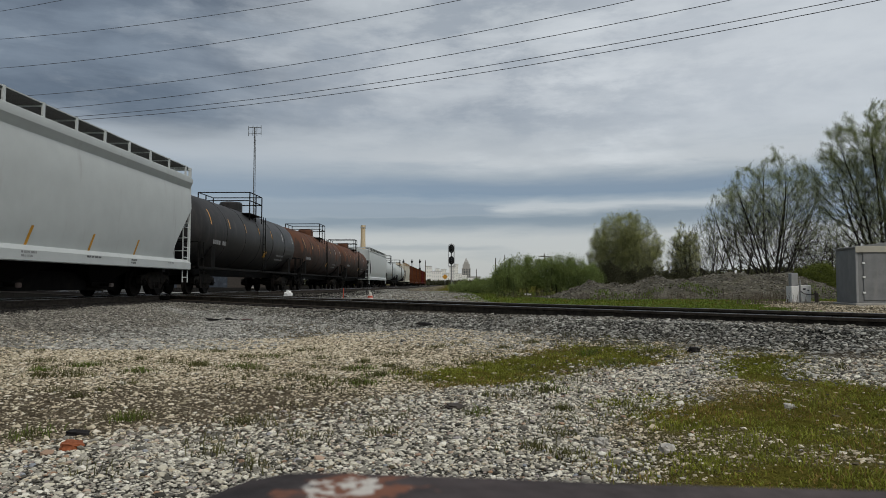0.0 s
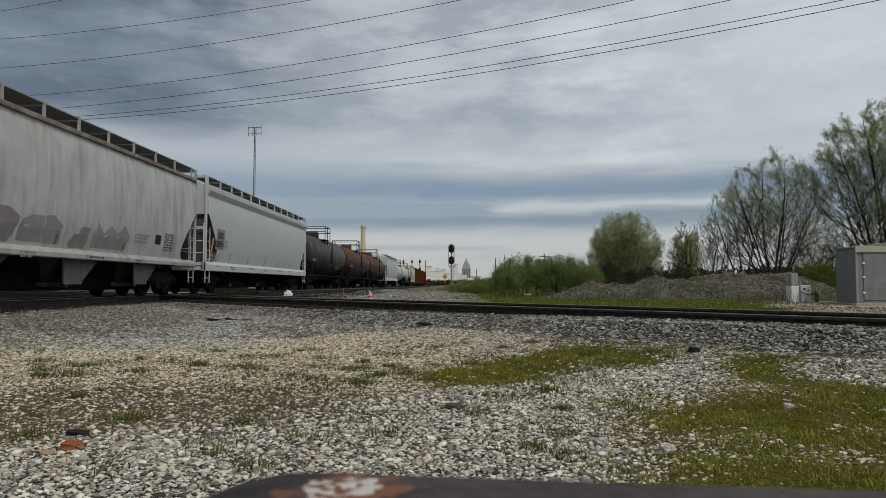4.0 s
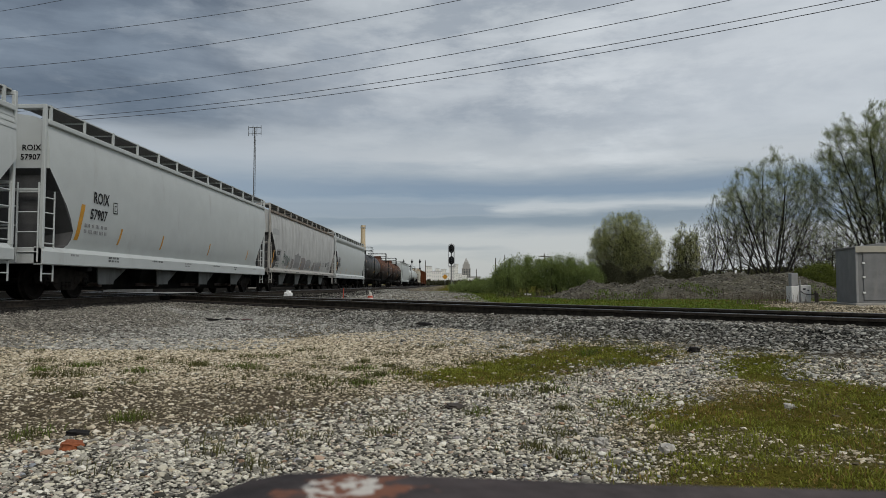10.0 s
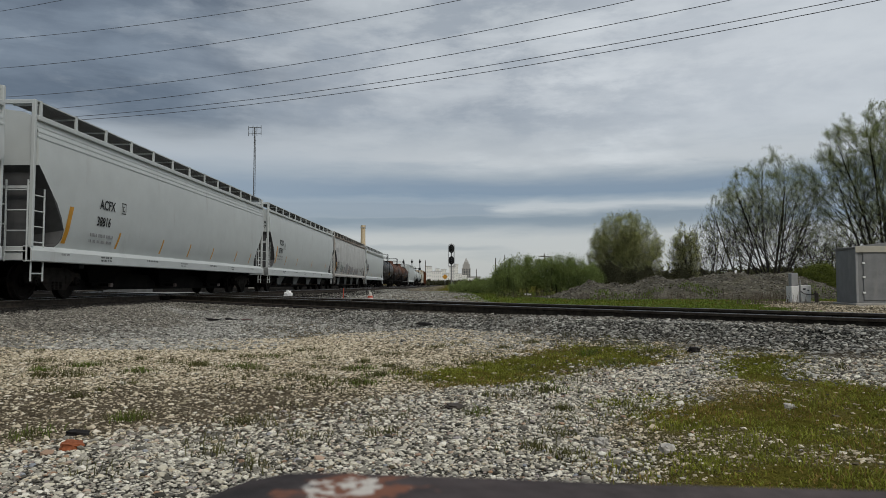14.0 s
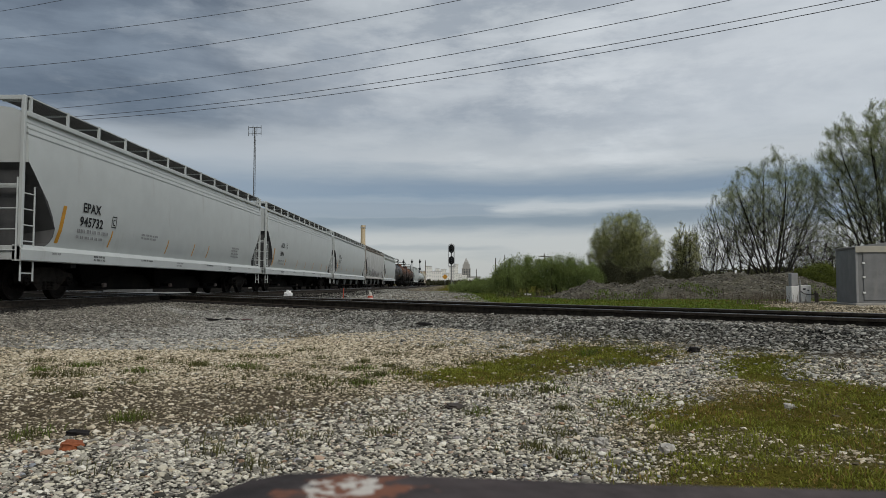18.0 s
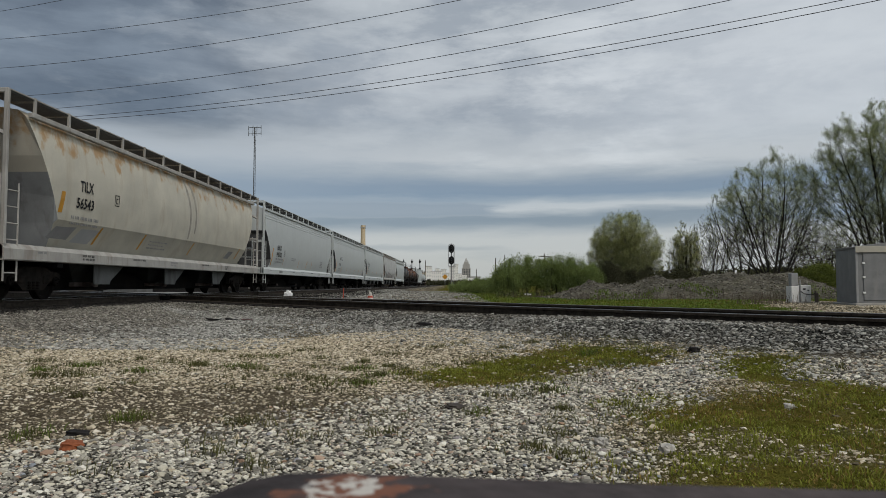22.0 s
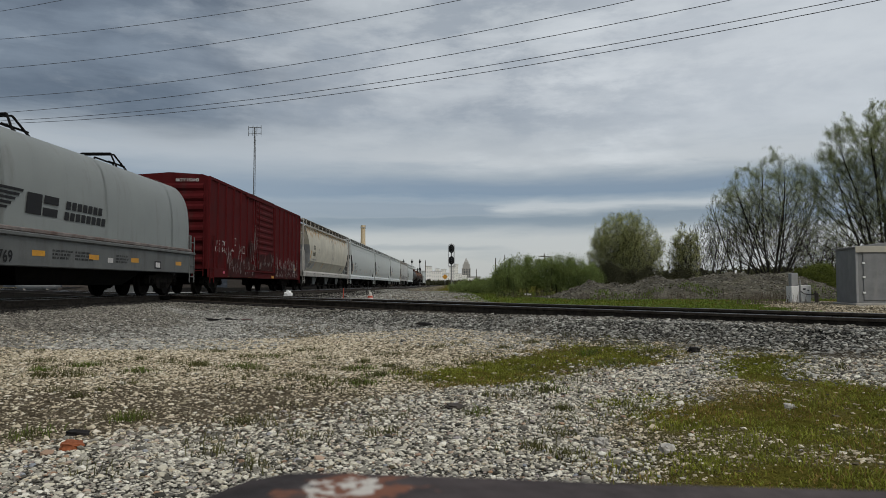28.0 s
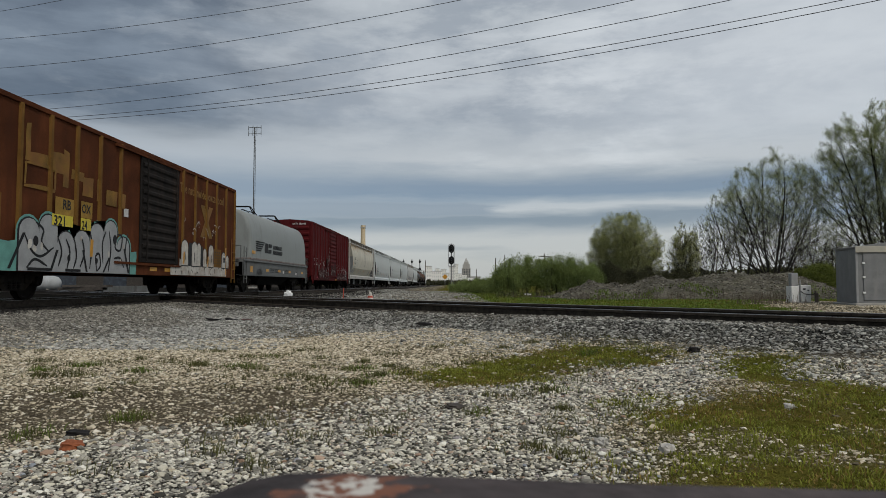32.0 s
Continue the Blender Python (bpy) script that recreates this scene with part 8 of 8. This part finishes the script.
def blades(name, label, x, y, h, lean, width, material, rng, z=None, cat="grass"):
    """Bent blades of two quads each."""
    n = len(x)
    a = rng.uniform(0, math.tau, n)
    d = np.stack([np.cos(a), np.sin(a)], -1)
    o = np.stack([-d[:, 1], d[:, 0]], -1)
    base = np.stack([x, y, (ground_z(x, y) if z is None else z) - 0.004], -1)
    ln = (lean * rng.uniform(0.3, 1.3, n) * h)[:, None]
    w = (width * rng.uniform(0.6, 1.3, n))[:, None]
    def at3(f, k, wf):
        c = base.copy()
        c[:, :2] += d * ln * f * f
        c[:, 2] += h * k
        l, r = c.copy(), c.copy()
        l[:, :2] -= o * w * wf
        r[:, :2] += o * w * wf
        return l, r
    l0, r0 = at3(0, 0, 1)
    l1, r1 = at3(0.55, 0.6, 0.8)
    l2, r2 = at3(1, 0.95, 0.12)
    v = np.stack([l0, r0, r1, l1, r2, l2], 1).reshape(-1, 3)
    f = np.array([(0, 1, 2, 3), (3, 2, 4, 5)])
    faces = (np.arange(n)[:, None, None] * 6 + f[None]).reshape(-1, 4)
    ob = new(name, fast(name, v, faces, material))
    return tagged(ob, label, cat, kind="stuff")


def grass_cover():
    rng = np.random.default_rng(8)
    x, y = spread(rng, 330000, -0.70, 0.72, 2.7, 9.6)
    g = grass_amount(x, y)
    clump = np.clip(0.6 + 0.7 * fnoise(x, y, 7, 3) + 0.4 * fnoise(x, y, 17, 6), 0.04, 1)
    keep = (rng.uniform(0, 1, len(x)) < g * clump) & (cross_q(x, y) > 1.2)
    x, y = x[keep], y[keep]
    old = np.clip(0.45 + 0.8 * fnoise(x, y, 1.7, 9), 0, 1)
    dry = rng.uniform(0, 1, len(x)) < old * 0.75
    h = rng.uniform(0.010, 0.038, len(x)) * (1 + 0.4 * fnoise(x, y, 3.1, 4))
    blades("grass", "short green spring grass on the lot", x[~dry], y[~dry], h[~dry], 0.8, 0.0036, M["grass"], rng)
    blades("dry_grass", "short yellow-brown grass among the green", x[dry], y[dry], h[dry] * 0.8, 1.1, 0.0034, M["grass_dry"], rng)
    # tufts and weeds scattered over gravel
    tx, ty = spread(rng, 90, -0.62, 0.30, 3.3, 9.6)
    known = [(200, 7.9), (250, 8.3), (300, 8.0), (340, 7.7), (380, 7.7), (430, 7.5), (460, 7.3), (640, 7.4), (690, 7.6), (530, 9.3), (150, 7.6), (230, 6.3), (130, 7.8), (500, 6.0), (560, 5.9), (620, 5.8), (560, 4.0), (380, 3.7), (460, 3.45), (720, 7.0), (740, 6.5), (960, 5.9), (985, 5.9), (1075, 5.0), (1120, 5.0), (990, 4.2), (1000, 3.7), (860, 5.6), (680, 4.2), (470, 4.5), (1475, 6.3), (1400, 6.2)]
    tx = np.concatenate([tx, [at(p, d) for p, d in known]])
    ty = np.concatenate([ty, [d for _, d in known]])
    for name, label, frac, m in (("weeds", "sparse low weeds in the gravel", 0.5, "grass_deep"), ("dry_weeds", "dry olive weed tufts in the gravel", 0.5, "grass_olive")):
        sel = rng.uniform(0, 1, len(tx)) < (0.12 if m == "grass_deep" else 2)
        X, Y, Hh = [], [], []
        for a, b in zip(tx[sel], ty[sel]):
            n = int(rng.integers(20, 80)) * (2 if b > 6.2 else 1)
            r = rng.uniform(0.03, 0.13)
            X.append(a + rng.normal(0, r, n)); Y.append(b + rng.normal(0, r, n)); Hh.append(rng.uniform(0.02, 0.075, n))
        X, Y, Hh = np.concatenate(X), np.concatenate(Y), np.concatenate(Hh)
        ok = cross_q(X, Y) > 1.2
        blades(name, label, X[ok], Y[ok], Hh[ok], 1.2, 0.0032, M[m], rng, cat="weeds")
    # strip behind the crossing track, out to the trees
    n = 80000
    y = rng.uniform(13, 62, n) ** 1.0
    x = rng.uniform(-0.06, 0.68, n) * y + 0.5
    keep = rng.uniform(0, 1, n) < grass_amount(x, y) * np.clip(0.75 + 0.5 * fnoise(x, y, 1.3, 2), 0.2, 1)
    x, y = x[keep], y[keep]
    blades("grass_strip", "lush green grass strip behind the tracks", x, y, rng.uniform(0.03, 0.085, len(x)), 0.9, 0.015, M["grass_deep"], rng)
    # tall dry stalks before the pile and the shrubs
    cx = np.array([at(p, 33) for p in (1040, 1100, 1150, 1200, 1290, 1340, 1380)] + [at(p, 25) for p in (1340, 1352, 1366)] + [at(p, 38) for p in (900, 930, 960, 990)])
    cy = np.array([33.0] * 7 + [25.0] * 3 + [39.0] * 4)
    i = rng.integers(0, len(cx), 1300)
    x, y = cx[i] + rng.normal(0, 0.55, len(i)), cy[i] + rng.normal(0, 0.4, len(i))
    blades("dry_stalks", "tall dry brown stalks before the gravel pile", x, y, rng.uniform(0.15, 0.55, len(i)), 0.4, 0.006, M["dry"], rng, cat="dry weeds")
    v = MOUND[1]
    i = rng.integers(0, len(v), 16000)
    m = (fnoise(v[i, 0], v[i, 1], 0.8, 6) > 0.15) & (v[i, 1] < 34.8 + 0.8 * fnoise(v[i, 0], v[i, 1], 1.5, 2))
    i = i[m]
    blades("mound_weeds", "patchy weeds on the gravel pile", v[i, 0], v[i, 1], rng.uniform(0.06, 0.24, len(i)), 0.8, 0.014, M["grass_deep"], rng, z=v[i, 2], cat="weeds")


M["stone_mid"] = island_stones("grimy_ballast_stone", ((0.0, (0.065, 0.060, 0.051)), (0.5, (0.18, 0.166, 0.138)), (0.85, (0.29, 0.27, 0.228)), (1.0, (0.42, 0.395, 0.34))))
# oil-black stone whose colour also carries the shade beneath the train
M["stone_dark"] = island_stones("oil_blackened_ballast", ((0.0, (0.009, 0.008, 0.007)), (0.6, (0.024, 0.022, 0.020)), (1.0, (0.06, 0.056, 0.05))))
M["stone_pale"] = island_stones("pale_crushed_stone", ((0.0, (0.055, 0.052, 0.043)), (0.18, (0.20, 0.187, 0.155)), (0.42, (0.45, 0.42, 0.345)), (0.72, (0.68, 0.635, 0.52)), (0.9, (0.86, 0.825, 0.72)), (0.95, (0.38, 0.24, 0.15)), (1.0, (0.32, 0.35, 0.38))))
M["stone_tan"] = island_stones("tan_gravel_stone", ((0.0, (0.10, 0.083, 0.052)), (0.25, (0.35, 0.297, 0.20)), (0.55, (0.60, 0.515, 0.365)), (0.85, (0.66, 0.585, 0.445)), (1.0, (0.80, 0.735, 0.61))))
M["stone_ballast"] = island_stones("grey_ballast_stone", ((0.0, (0.10, 0.097, 0.087)), (0.25, (0.22, 0.213, 0.188)), (0.6, (0.36, 0.349, 0.308)), (1.0, (0.56, 0.545, 0.49))))
M["stone_mound"] = island_stones("spoil_stone", ((0.0, (0.05, 0.043, 0.032)), (0.4, (0.14, 0.124, 0.096)), (0.75, (0.25, 0.225, 0.18)), (1.0, (0.42, 0.39, 0.33))))
M["grass"] = mat("spring_grass", (0.26, 0.275, 0.037), 0.6, scale=3, vary=0.2, bump=0, rand=0.4, island=True)
M["grass_dry"] = mat("yellowed_grass", (0.29, 0.20, 0.055), 0.7, scale=3, vary=0.2, bump=0, rand=0.35, island=True)
M["grass_deep"] = mat("deep_green_grass", (0.145, 0.210, 0.026), 0.6, scale=3, vary=0.2, bump=0, rand=0.4, island=True)
M["grass_olive"] = mat("olive_weeds", (0.135, 0.13, 0.045), 0.7, scale=3, vary=0.2, bump=0, rand=0.4, island=True)
for k in ("grass", "grass_dry", "grass_deep", "grass_olive"):
    thin_leaf(M[k], 0.35)
ground_cover()
grass_cover()


def motions():
    """The train rolls away at an even pace round the far bend, every wheelset turning with it; the trees stir."""
    for car, c in CARS:
        rows = []
        for t in ((0, 32) if SPEED * (32 + c) < BEND_FROM - 12 else range(0, 33)):
            p, d = train_mid(SPEED * (t + c))
            rows.append((t, pose(p[0], p[1], RAIL, 0, 0, math.degrees(math.atan2(-d[0], d[1])))))
        walk(car, rows)
    step = 1 / 7.5
    turn = math.degrees(SPEED / 0.457)
    for w, d in WHEELSETS:
        walk(w, [(k * step, pose(0, d, 0.457, -turn * k * step)) for k in range(241)])
    for t, seed in SWAYING:
        x, y, z = t.matrix_basis.translation
        walk(t, [(k * 0.8, pose(x, y, z, 0.25 * math.sin(k * 0.9 + seed), 0.40 * math.sin(k * 1.7 + seed * 2) + 0.25 * math.sin(k * 0.53 + seed), 0)) for k in range(41)])


motions()
